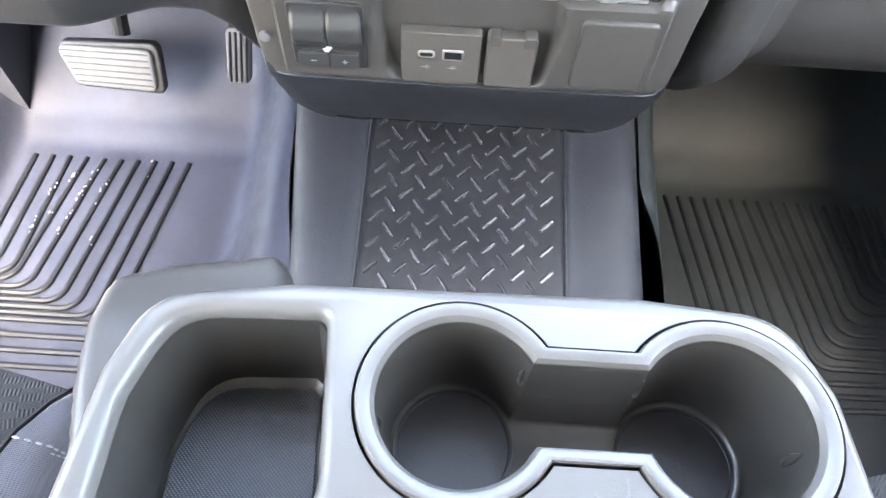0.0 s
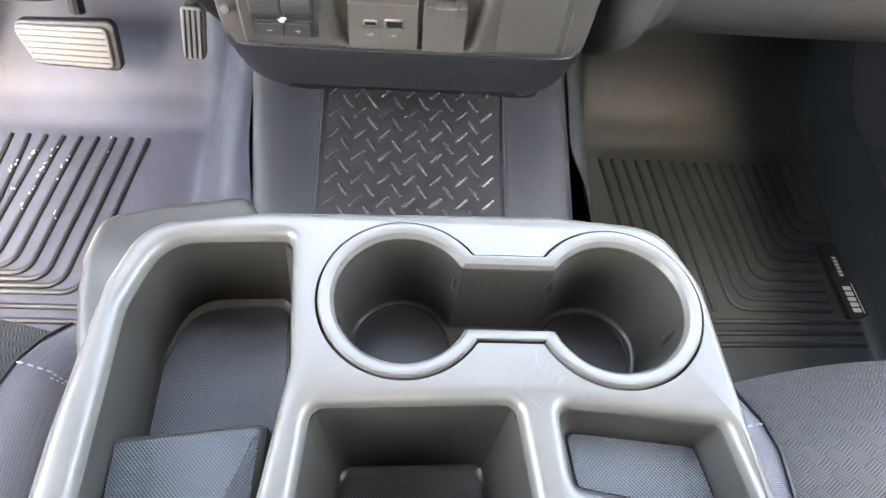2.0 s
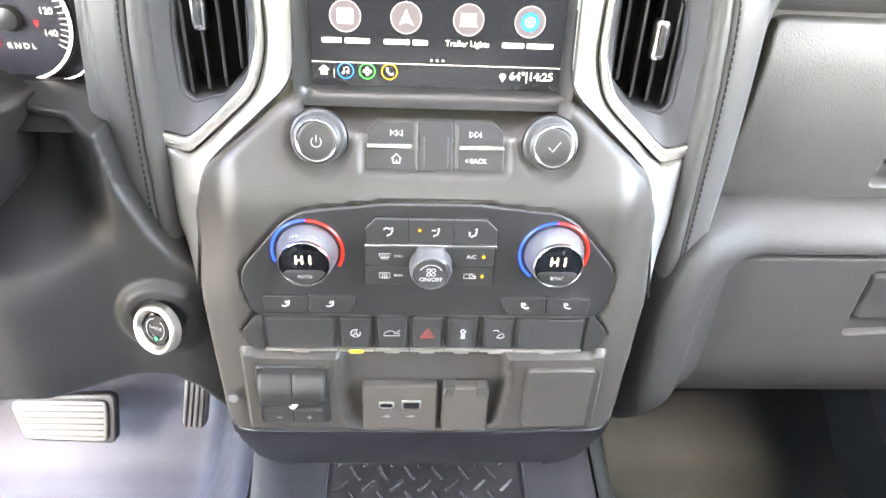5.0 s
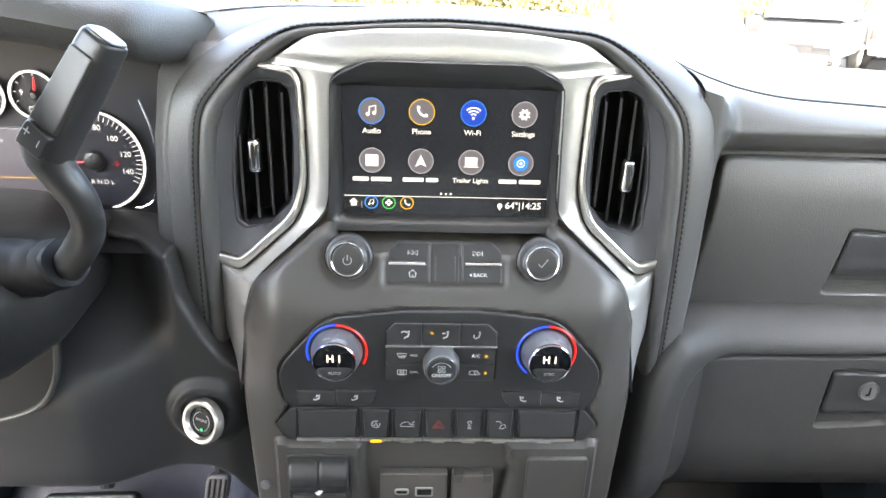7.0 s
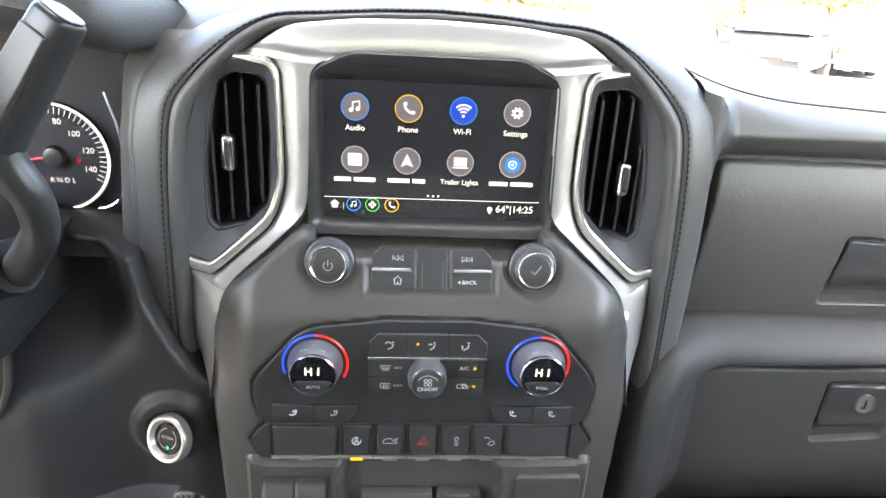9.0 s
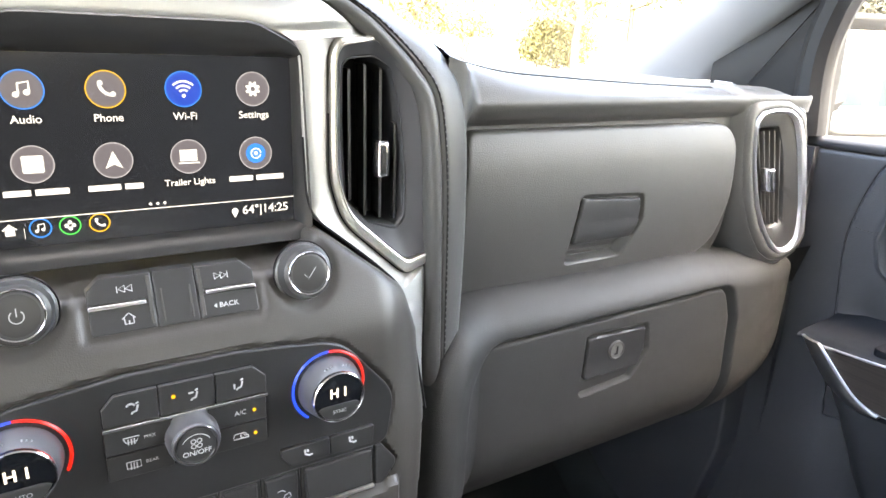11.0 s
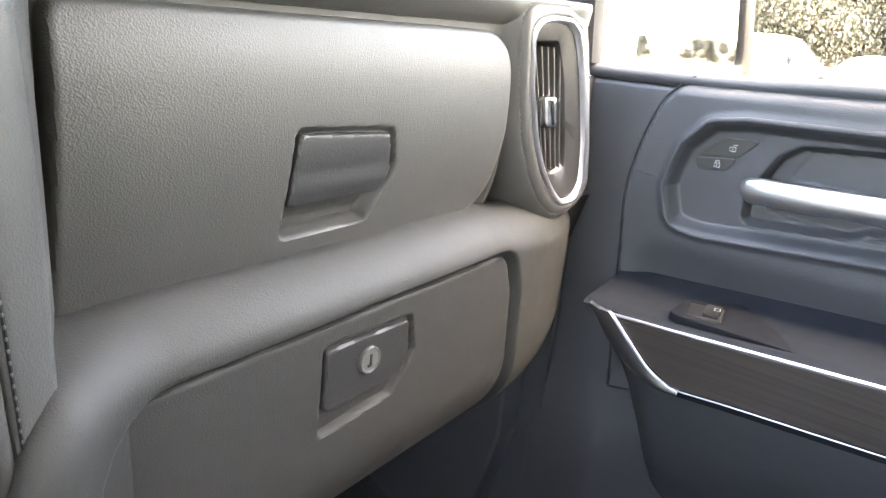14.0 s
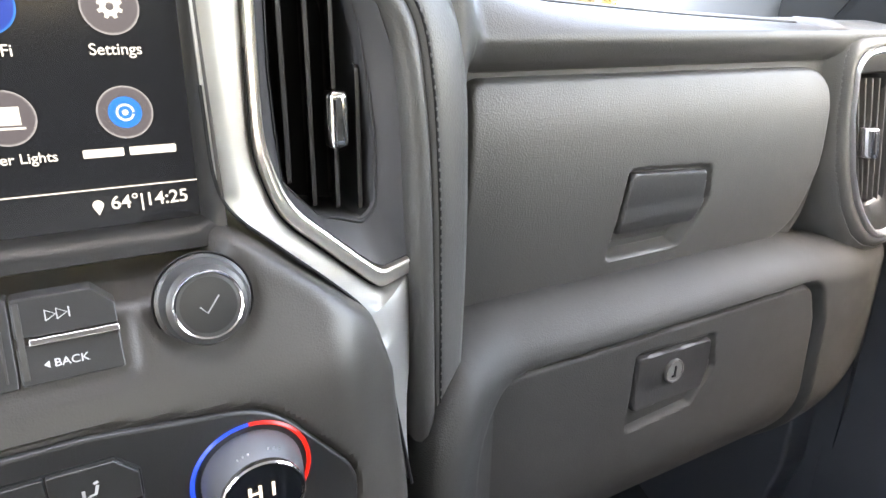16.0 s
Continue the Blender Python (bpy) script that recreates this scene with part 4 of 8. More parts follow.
letters("A/C", 0.0042, P2, 0.0285, 0.6418, WHITE, stack, thick=0.00005)
strokes("symbol", [[(0.0235, 0.6255), (0.0245, 0.628), (0.029, 0.628), (0.0305, 0.6262), (0.0325, 0.6258), (0.0325, 0.6245), (0.0235, 0.6245)], arc(0.0295, 0.6265, 0.0017, 0, 270, 8)], 0.0006, P2, WHITE, stack)
for u, v in ((-0.0075, 0.6622), (0.0368, 0.6418), (0.0368, 0.6260)):
    flat("indicator_lamp", blob2(bmesh.new(), circle2(u, v, 0.0011, 14), P2), AMBER, stack, "lit amber dot")


# temperature dials
def temperature_dial(cx, cz, words, blue):
    place = lambda u, v, h: Vector((cx + u, 0.9515 - h, cz + v))
    bm = bmesh.new()
    loops_into(bm, [[place(r * math.cos(a), r * math.sin(a), h) for a in np.linspace(0, 2 * math.pi, 61)[:-1]] for r, h in ((0.0262, -0.002), (0.0258, 0.0018), (0.0235, 0.002), (0.0230, 0.0012), (0.0205, 0.0012))])
    dial = part("temperature_dial", bm, PANEL, stack, "round temperature dial with a lit ring and a small display")
    for a0, a1, mat, nm in ((90, blue, BLUEGLOW, "blue_ring"), (90, -28, REDGLOW, "red_ring")):
        bm = bmesh.new()
        o, i, m = arc(0, 0, 0.0251, a0, a1, 30), arc(0, 0, 0.0227, a0, a1, 30), arc(0, 0, 0.0239, a0, a1, 30)
        grid_into(bm, [[place(u, v, 0.0022) for u, v in o], [place(u, v, 0.0036) for u, v in m], [place(u, v, 0.0022) for u, v in i]])
        part(nm, bm, mat, dial, "lit " + nm.replace("_", " "))
    n = 120
    tilted = lambda u, v, h: place(u, v, h)
    bm = bmesh.new()
    ridge = lambda k, h: 0.00028 if (k % 2 and 0.003 < h < 0.016) else 0
    loops_into(bm, [[tilted((r + ridge(k, h)) * math.cos(2 * math.pi * k / n), (r + ridge(k, h)) * math.sin(2 * math.pi * k / n), h) for k in range(n)] for r, h in ((0.0212, 0.0), (0.0203, 0.004), (0.0182, 0.014), (0.0168, 0.0175))])
    part("barrel", bm, material("grey ribbed plastic", (0.075, 0.076, 0.082), 0.38), dial)
    bm = bmesh.new()
    loops_into(bm, [[tilted(r * math.cos(a), r * math.sin(a), h) for a in np.linspace(0, 2 * math.pi, 61)[:-1]] for r, h in ((0.0170, 0.0172), (0.0170, 0.0195), (0.0164, 0.0202), (0.0158, 0.0190))])
    part("rim", bm, CHROME, dial)
    part("display", lathe_into(bmesh.new(), [(0.0161, 0.0175), (0.0159, 0.0186), (0.0148, 0.0188)], tilted, 48), GLOSS, dial, "small black glass display")
    PD = lambda u, v, h: tilted(u, v, 0.0189 + h)
    bm = bmesh.new()
    low = [p for p in arc(0, 0, 0.0151, 205, 335, 20)] + [(0.0116, -0.0050), (0.0088, -0.0046), (-0.0088, -0.0046), (-0.0116, -0.0050)]
    plate_into(bm, low, PD, [(0, 0), (0, 0.0006), (0.0005, 0.0009)])
    part("button", bm, BUTTON, dial)
    letters(words, 0.0036, PD, 0.0, -0.0092, WHITE, dial, 0.0012)
    bm = bmesh.new()
    for x0, x1, z0, z1 in ((-0.0058, -0.0045, 0.0002, 0.0068), (-0.0018, -0.0005, 0.0002, 0.0068), (-0.0045, -0.0018, 0.0029, 0.0041), (0.0034, 0.0047, 0.0002, 0.0068)):
        blob2(bm, [(x0, z0), (x1, z0), (x1, z1), (x0, z1)], PD, 0.0005)
    flat("digits", bm, LAMP, dial, "lit white characters")
    strokes("print", [arc(0, 0.0, 0.0206, a, a + 2, 3) for a in (100, 106, 112, 66, 72, 78)], 0.0012, lambda u, v, h: tilted(u, v, 0.016 + h), GREYPRINT, dial)


temperature_dial(-0.0835, 0.6425, "AUTO", 200)
temperature_dial(0.0860, 0.6435, "SYNC", 232)


# heated seat buttons
def seat_symbol(cx, cz, sx):
    return [[(cx - sx * 0.0022, cz + 0.0032), (cx - sx * 0.0016, cz - 0.0005), (cx + sx * 0.0012, cz - 0.0018), (cx + sx * 0.0030, cz - 0.0012)], [(cx - sx * 0.0005, cz + 0.003), (cx + sx * 0.0002, cz + 0.0008)]]


for sx in (-1, 1):
    for o in ([(0.0852, 0.5938), (0.1160, 0.5938), (0.1168, 0.6072), (0.0852, 0.6072)], [(0.0585, 0.5938), (0.0846, 0.5938), (0.0846, 0.6072), (0.0520, 0.6072), (0.0530, 0.6010)]):
        button(rounded([(sx * x, z) for x, z in o], 0.0012), 0.9495, stack, BUTTON, 0.0035)
    for cx in (0.0695, 0.1005):
        strokes("symbol", seat_symbol(sx * cx, 0.6008, sx), 0.0013, face_rear(0.9460), WHITE, stack)

# the switch row
SWY = 0.9525
CELLS = [(-0.1195, -0.0660, 0), (-0.0654, -0.0392, 1), (-0.0386, -0.0132, 2), (-0.0126, 0.0130, 3), (0.0136, 0.0388, 4), (0.0394, 0.0650, 5), (0.0656, 0.1180, 0)]
for x0, x1, kind in CELLS:
    o = box2(x0, x1, 0.5585, 0.5885, 0.0006)
    sw = part("switch", plate(o, face_rear(SWY), 0.004, 0.0006, 0.003), BUTTON, stack, "black push switch with a silver foot" if kind else "blank black switch cover")
    w = 0.0018
    cap = rounded([(x0 + w + 0.0012, 0.5632), (x1 - w - 0.0012, 0.5632), (x1 - w, 0.5872), (x0 + w, 0.5872)], 0.0015)
    bm = bmesh.new()
    c = ccw(cap)
    plate_into(bm, c, lambda u, v, h: Vector((u, SWY - 0.003 - h * (1 + 1.4 * (0.5872 - v) / 0.024), v)), [(0, 0), (0.0004, 0.0016), (0.0010, 0.002)])
    part("cap", bm, BUTTON, sw, sharp=4)
    mid = (x0 + x1) / 2
    foot = [(x0, 0.5560), (x0, 0.5582), (x1, 0.5582), (x1, 0.5560), (mid + 0.0065, 0.5560), (mid + 0.0048, 0.5545), (mid - 0.0048, 0.5545), (mid - 0.0065, 0.5560)]
    part("foot", plate(foot, face_rear(SWY), 0.003, 0.0003, 0.0048), CHAMPAGNE, sw, "thin silver strip")
    if kind == 1:
        flat("indicator_lamp", blob2(bmesh.new(), box2(mid - 0.0048, mid + 0.0048, 0.5552, 0.5578, 0.0004), face_rear(SWY - 0.0048), 0.0004), AMBER, sw, "lit amber bar")
    pp = lambda u, v, h: Vector((u, SWY - 0.0082 - h, v))
    cz = 0.5765
    sym = {1: [arc(mid, cz, 0.0034, 60, 380), [(mid - 0.0018, cz - 0.0022), (mid, cz + 0.0026), (mid + 0.0018, cz - 0.0022)], [(mid - 0.0010, cz - 0.0006), (mid + 0.001, cz - 0.0006)]],
           2: [[(mid - 0.006, cz - 0.0015), (mid - 0.005, cz + 0.001), (mid - 0.002, cz + 0.0025), (mid + 0.001, cz + 0.0022), (mid + 0.002, cz), (mid + 0.0055, cz), (mid + 0.0055, cz - 0.002), (mid - 0.006, cz - 0.002)], [(mid + 0.003, cz + 0.001), (mid + 0.006, cz + 0.003)]],
           3: [[(mid - 0.0048, cz - 0.0034), (mid + 0.0048, cz - 0.0034), (mid, cz + 0.0046), (mid - 0.0048, cz - 0.0034)], [(mid - 0.0024, cz - 0.0020), (mid + 0.0024, cz - 0.0020), (mid, cz + 0.002), (mid - 0.0024, cz - 0.0020)]],
           4: [arc(mid, cz + 0.0022, 0.0016, 0, 360, 12), [(mid - 0.0016, cz - 0.0005), (mid + 0.0016, cz - 0.0012)], [(mid - 0.0016, cz - 0.0024), (mid + 0.0016, cz - 0.0024)], [(mid - 0.0016, cz - 0.0038), (mid + 0.0016, cz - 0.0038)]],
           5: [[(mid - 0.004, cz + 0.0032), (mid - 0.001, cz + 0.0036), (mid + 0.001, cz + 0.0018)], [(mid - 0.0008, cz - 0.0032), (mid + 0.0008, cz - 0.0004), (mid + 0.0036, cz + 0.0006), (mid + 0.0046, cz - 0.0022), (mid + 0.0022, cz - 0.0038), (mid - 0.0008, cz - 0.0032)]]}
    if kind:
        strokes("symbol", sym[kind], 0.00065, pp, REDPRINT if kind == 3 else WHITE, sw)
for sx in (-1, 1):
    bm = plate([(sx * x, z) for x, z in rounded([(0.1190, 0.5575), (0.1190, 0.5885), (0.1235, 0.5885), (0.1345, 0.5745), (0.1345, 0.5700), (0.1255, 0.5575)], 0.0015)], face_rear(SWY), 0.003, 0.0008, 0.0045)
    part("end_cap", bm, BUTTON, stack)

def lowered(y0):
    return lambda u, v, h: Vector((u, y0 - h, v - 0.003))


# trailer brake module
YB = 0.9430
module = part("brake_module", plate(box2(-0.1275, -0.0735, 0.4925, 0.5495, 0.004), lowered(YB), 0.006, 0.001, 0.002), PANEL, stack, "black trailer brake controller with slide lever and buttons")
for x0, x1 in ((-0.1255, -0.1012), (-0.1002, -0.0760)):
    bm = relief(box2(x0, x1, 0.5095, 0.5475, 0.002), lowered(YB), lambda U, V, D: 0.002 + 0.006 * sst(V, 0.545, 0.527) * sst(V, 0.5095, 0.523), 0.002, 0.004, 0.001)
    part("slide_lever", bm, BUTTON, module)
for x0, x1, w in ((-0.1235, -0.1012, "-"), (-0.1002, -0.0785, "+")):
    part("button", plate(box2(x0, x1, 0.4955, 0.5085, 0.0015), lowered(YB), 0.003, 0.0008, 0.0055), BUTTON, module)
    mx = (x0 + x1) / 2
    strokes("symbol", [[(mx - 0.0022, 0.502), (mx + 0.0022, 0.502)]] + ([[(mx, 0.4998), (mx, 0.5042)]] if w == "+" else []), 0.0007, lowered(YB - 0.0055), WHITE, module)
strokes("symbol", [[(-0.1045, 0.5128), (-0.0985, 0.5128)], [(-0.102, 0.5145), (-0.0975, 0.5145)], [(-0.1035, 0.511), (-0.100, 0.511)]], 0.0016, lowered(YB - 0.0045), WHITE, module, 0.001)

# usb plate and socket cover in the pocket
YP = 0.9470
usb = part("usb_plate", plate(box2(-0.0485, 0.0095, 0.4830, 0.5285, 0.0025), lowered(YP), 0.004, 0.0008, 0.004), USBGREY, stack, "grey plate with two charging ports")
PU = lowered(YP - 0.004)
for cx, w, hgt, r in ((-0.0300, 0.0130, 0.0068, 0.0034), (-0.0105, 0.0160, 0.0098, 0.0015)):
    part("port", plate(box2(cx - w / 2, cx + w / 2, 0.5095 - hgt / 2, 0.5095 + hgt / 2, r), PU, 0.001, 0.0004, 0.0008), CHAMPAGNE, usb, "port with a pale rim")
    part("socket", plate(box2(cx - w / 2 + 0.0018, cx + w / 2 - 0.0018, 0.5095 - hgt / 2 + 0.0018, 0.5095 + hgt / 2 - 0.0018, max(r - 0.0018, 0.0006)), PU, 0.001, 0.0002, 0.0011), BLACK, usb)
    strokes("symbol", [[(cx - 0.004, 0.4975), (cx + 0.003, 0.4975)], [(cx - 0.0015, 0.4975), (cx + 0.0005, 0.4992), (cx + 0.002, 0.4992)], [(cx - 0.0005, 0.4975), (cx + 0.0008, 0.496)]], 0.0005, PU, GREYPRINT, usb)
cover = part("socket_cover", plate(box2(0.0135, 0.0495, 0.4830, 0.5285, 0.003), lowered(YP), 0.004, 0.0012, 0.006), USBGREY, stack, "closed grey power socket cover")
for x0 in (0.0150, 0.0400):
    part("hinge", plate(box2(x0, x0 + 0.008, 0.5215, 0.5305, 0.001), lowered(YP), 0.003, 0.0006, 0.0074), STACK, cover)
part("blank_cover", plate(box2(0.0770, 0.1305, 0.4880, 0.5480, 0.005), lowered(YB), 0.004, 0.0015, 0.0035), STACK, stack, "plain square blank cover")
part("rivet", lathe_into(bmesh.new(), [(0.0042, -0.002), (0.0042, 0.0006), (0.0032, 0.0012)], lambda u, v, h: Vector((-0.1485 + u, 0.9470 - h, 0.5095 + v)), 20), material("grey plug plastic", (0.11, 0.11, 0.115), 0.6), stack, "small grey round plug")

# ---- touchscreen ----
screen = thing("touchscreen", (0.0, 1.0, 0.73), "lit touchscreen with two rows of round icons", "screen")
BEZ_O = rounded([(-0.0945, 0.728, 0.004), (-0.0895, 0.851, 0.014), (-0.062, 0.8655, 0.02), (0.064, 0.8655, 0.02), (0.0915, 0.851, 0.014), (0.0965, 0.728, 0.004)], 0.0)
BEZ_I = box2(-0.0815, 0.0868, 0.7395, 0.8445, 0.001)
c = (0.002, 0.795)
lo, li = polar(BEZ_O, c, 120), polar(BEZ_I, c, 120)
mix2 = lambda t: [(a[0] + (b[0] - a[0]) * t, a[1] + (b[1] - a[1]) * t) for a, b in zip(lo, li)]
bm = bmesh.new()
loops_into(bm, [[Vector((u, y, v)) for u, v in mix2(t)] for t, y in ((0.0, 1.012), (0.0, 0.9985), (0.08, 0.9970), (0.35, 0.9985), (0.62, 1.0010), (0.75, 1.0040), (1.0, 1.0090), (1.0, 1.012))])
part("bezel", bm, PANEL, screen, "dark sloping bezel")
dm = bpy.data.materials.new("lit display glass")
dm.use_nodes = True
nt = dm.node_tree
b = nt.nodes["Principled BSDF"]
b.inputs["Base Color"].default_value, b.inputs["Roughness"].default_value = (0.01, 0.011, 0.013, 1), 0.12
tc, sep = nt.nodes.new("ShaderNodeTexCoord"), nt.nodes.new("ShaderNodeSeparateXYZ")
ramp = nt.nodes.new("ShaderNodeValToRGB")
mr = nt.nodes.new("ShaderNodeMapRange")
mr.inputs[1].default_value, mr.inputs[2].default_value = 0.7395 - 0.73, 0.8445 - 0.73
nt.links.new(tc.outputs["Object"], sep.inputs[0])
nt.links.new(sep.outputs[2], mr.inputs[0])
nt.links.new(mr.outputs[0], ramp.inputs[0])
els = ramp.color_ramp.elements
els[0].position, els[0].color = 0.0, (0.010, 0.010, 0.012, 1)
els[1].position, els[1].color = 1.0, (0.012, 0.013, 0.016, 1)
for pos, col in ((0.16, (0.011, 0.012, 0.014, 1)), (0.45, (0.014, 0.018, 0.024, 1)), (0.62, (0.035, 0.050, 0.068, 1)), (0.8, (0.014, 0.017, 0.022, 1))):
    e = els.new(pos)
    e.color = col
nt.links.new(ramp.outputs[0], b.inputs["Emission Color"])
b.inputs["Emission Strength"].default_value = EMIT
bm = bmesh.new()
bm.faces.new([bm.verts.new((u, 1.0085, v)) for u, v in BEZ_I])
disp = flat("display", bm, dm, screen, "dark lit display")
PS = face_rear(1.0083)
ICON = {"white": glow("screen white", (1.0, 1.0, 1.0), 0.9), "grey": glow("screen grey disc", (0.16, 0.15, 0.18), 0.8), "blue": glow("screen blue", (0.01, 0.06, 0.5), 0.9), "rim": glow("screen pale rim", (0.45, 0.45, 0.5), 0.8),
        "bluerim": glow("screen bright blue", (0.02, 0.25, 0.95), 0.9), "yellow": glow("screen yellow", (0.9, 0.5, 0.02), 0.9), "green": glow("screen green", (0.05, 0.75, 0.12), 0.8)}


def icon(cx, cz, r, disc, rim):
    flat("icon_disc", blob2(bmesh.new(), circle2(cx, cz, r, 40), PS, 0.0002), ICON[disc], disp)
    strokes("icon_rim", [circle2(cx, cz, r, 40)], 0.0007, PS, ICON[rim], disp, 0.0004, True)


def ink(paths, blobs, width=0.0007, h=0.0005, mat="white"):
    bm = bmesh.new()
    for p in paths:
        ribbon_into(bm, p, width, PS, h)
    for o in blobs:
        blob2(bm, o, PS, h)
    flat("icon_mark", bm, ICON[mat], disp)


COLS = [-0.0582, -0.0187, 0.0222, 0.0628]
R1, R2, RAD = 0.8252, 0.7856, 0.0100
for cx, disc, rim in zip(COLS, ("grey", "grey", "blue", "grey"), ("bluerim", "yellow", "bluerim", "rim")):
    icon(cx, R1, RAD, disc, rim)
for cx in COLS:
    icon(cx, R2, RAD, "grey", "rim")


def note(cx, cz, s):
    ink([[(cx - 0.0018 * s, cz - 0.0022 * s), (cx - 0.0018 * s, cz + 0.0032 * s), (cx + 0.0032 * s, cz + 0.0042 * s), (cx + 0.0032 * s, cz - 0.0012 * s)]], [circle2(cx - 0.0030 * s, cz - 0.0025 * s, 0.0016 * s, 14), circle2(cx + 0.0020 * s, cz - 0.0015 * s, 0.0016 * s, 14)], 0.0011 * s)


def handset(cx, cz, s):
    ink([arc(cx + 0.0035 * s, cz + 0.0035 * s, 0.0066 * s, 172, 278, 12)], [circle2(cx - 0.0025 * s, cz + 0.0035 * s, 0.0014 * s, 12), circle2(cx + 0.0035 * s, cz - 0.0025 * s, 0.0014 * s, 12)], 0.0017 * s)


note(COLS[0], R1, 1.0)
handset(COLS[1], R1, 1.0)
ink([arc(COLS[2], R1 - 0.0035, r, 45, 135, 12) for r in (0.0030, 0.0055, 0.0080)], [circle2(COLS[2], R1 - 0.0038, 0.0011, 12)], 0.0012)
gear = []
for k in range(16):
    a = 2 * math.pi * k / 16
    for da in (-0.14, 0.14):
        rr = 0.0046 if k % 2 else 0.0034
        gear.append((COLS[3] + rr * math.cos(a + da), R1 + rr * math.sin(a + da)))
ink([], [gear])
ink([], [circle2(COLS[3], R1, 0.0014, 16)], h=0.0007, mat="grey")
ink([], [box2(COLS[0] - 0.0052, COLS[0] + 0.0052, R2 - 0.0048, R2 + 0.0048, 0.0012)])
ink([], [[(COLS[1], R2 + 0.0055), (COLS[1] - 0.0046, R2 - 0.0046), (COLS[1], R2 - 0.0024), (COLS[1] + 0.0046, R2 - 0.0046)]])
ink([[(COLS[2] - 0.0058, R2 - 0.0038), (COLS[2] + 0.0062, R2 - 0.0038)]], [box2(COLS[2] - 0.0050, COLS[2] + 0.0050, R2 - 0.0026, R2 + 0.0042, 0.0002)], 0.0009)
ink([], [circle2(COLS[3], R2, 0.0062, 30)], mat="bluerim")
ink([circle2(COLS[3], R2, 0.0030, 24)], [circle2(COLS[3], R2, 0.0012, 16)], 0.0009, 0.0008)
for cx, w in zip(COLS, ("Audio", "Phone", "Wi-Fi", "Settings")):
    letters(w, 0.0060, PS, cx, R1 - 0.0157, ICON["white"], disp, 0.0005, thick=0.00007)
letters("Trailer Lights", 0.0055, PS, COLS[2], R2 - 0.0155, ICON["white"], disp, 0.0005, thick=0.00007)
# names that are not lettered stand as plain bars
for cx, ws in ((COLS[0], (0.0130, 0.0165)), (COLS[1], (0.0170, 0.0100)), (COLS[3], (0.0148, 0.0178))):
    x = cx - (sum(ws) + 0.002) / 2
    for w in ws:
        ink([], [box2(x, x + w, R2 - 0.0172, R2 - 0.0138, 0.0006)])
        x += w + 0.002
ink([[(-0.0815, 0.7557), (0.0868, 0.7557)]], [circle2(0.0025 + d, 0.7585, 0.0009, 10) for d in (-0.004, 0.0, 0.004)], 0.0006)
ink([[(-0.0768, 0.7502), (-0.0735, 0.7532), (-0.0702, 0.7502)]], [[(-0.0758, 0.7504), (-0.0735, 0.7526), (-0.0712, 0.7504), (-0.0712, 0.7470), (-0.0758, 0.7470)]], 0.0008)
ink([[(-0.0668, 0.7448), (-0.0668, 0.7510)]], [], 0.0003)
for cx, rim, fn in ((-0.0590, "bluerim", note), (-0.0445, "green", None), (-0.0295, "yellow", handset)):
    strokes("icon_rim", [circle2(cx, 0.7500, 0.0052, 32)], 0.0008, PS, ICON[rim], disp, 0.0004, True)
    if fn:
        fn(cx, 0.7500, 0.6)
    else:
        ink([], [circle2(cx + dx, 0.7500 + dz, 0.0012, 10) for dx, dz in ((0.0018, 0), (-0.0018, 0), (0, 0.0018), (0, -0.0018))])
ink([], [[(0.0478 + x, 0.7482 + z) for x, z in arc(0, 0.001, 0.0021, -30, 210, 14)] + [(0.0478, 0.7448)]])
letters("64\u00b0|14:25", 0.0078, PS, 0.0675, 0.7492, ICON["white"], disp, 0.0005, thick=0.0001)


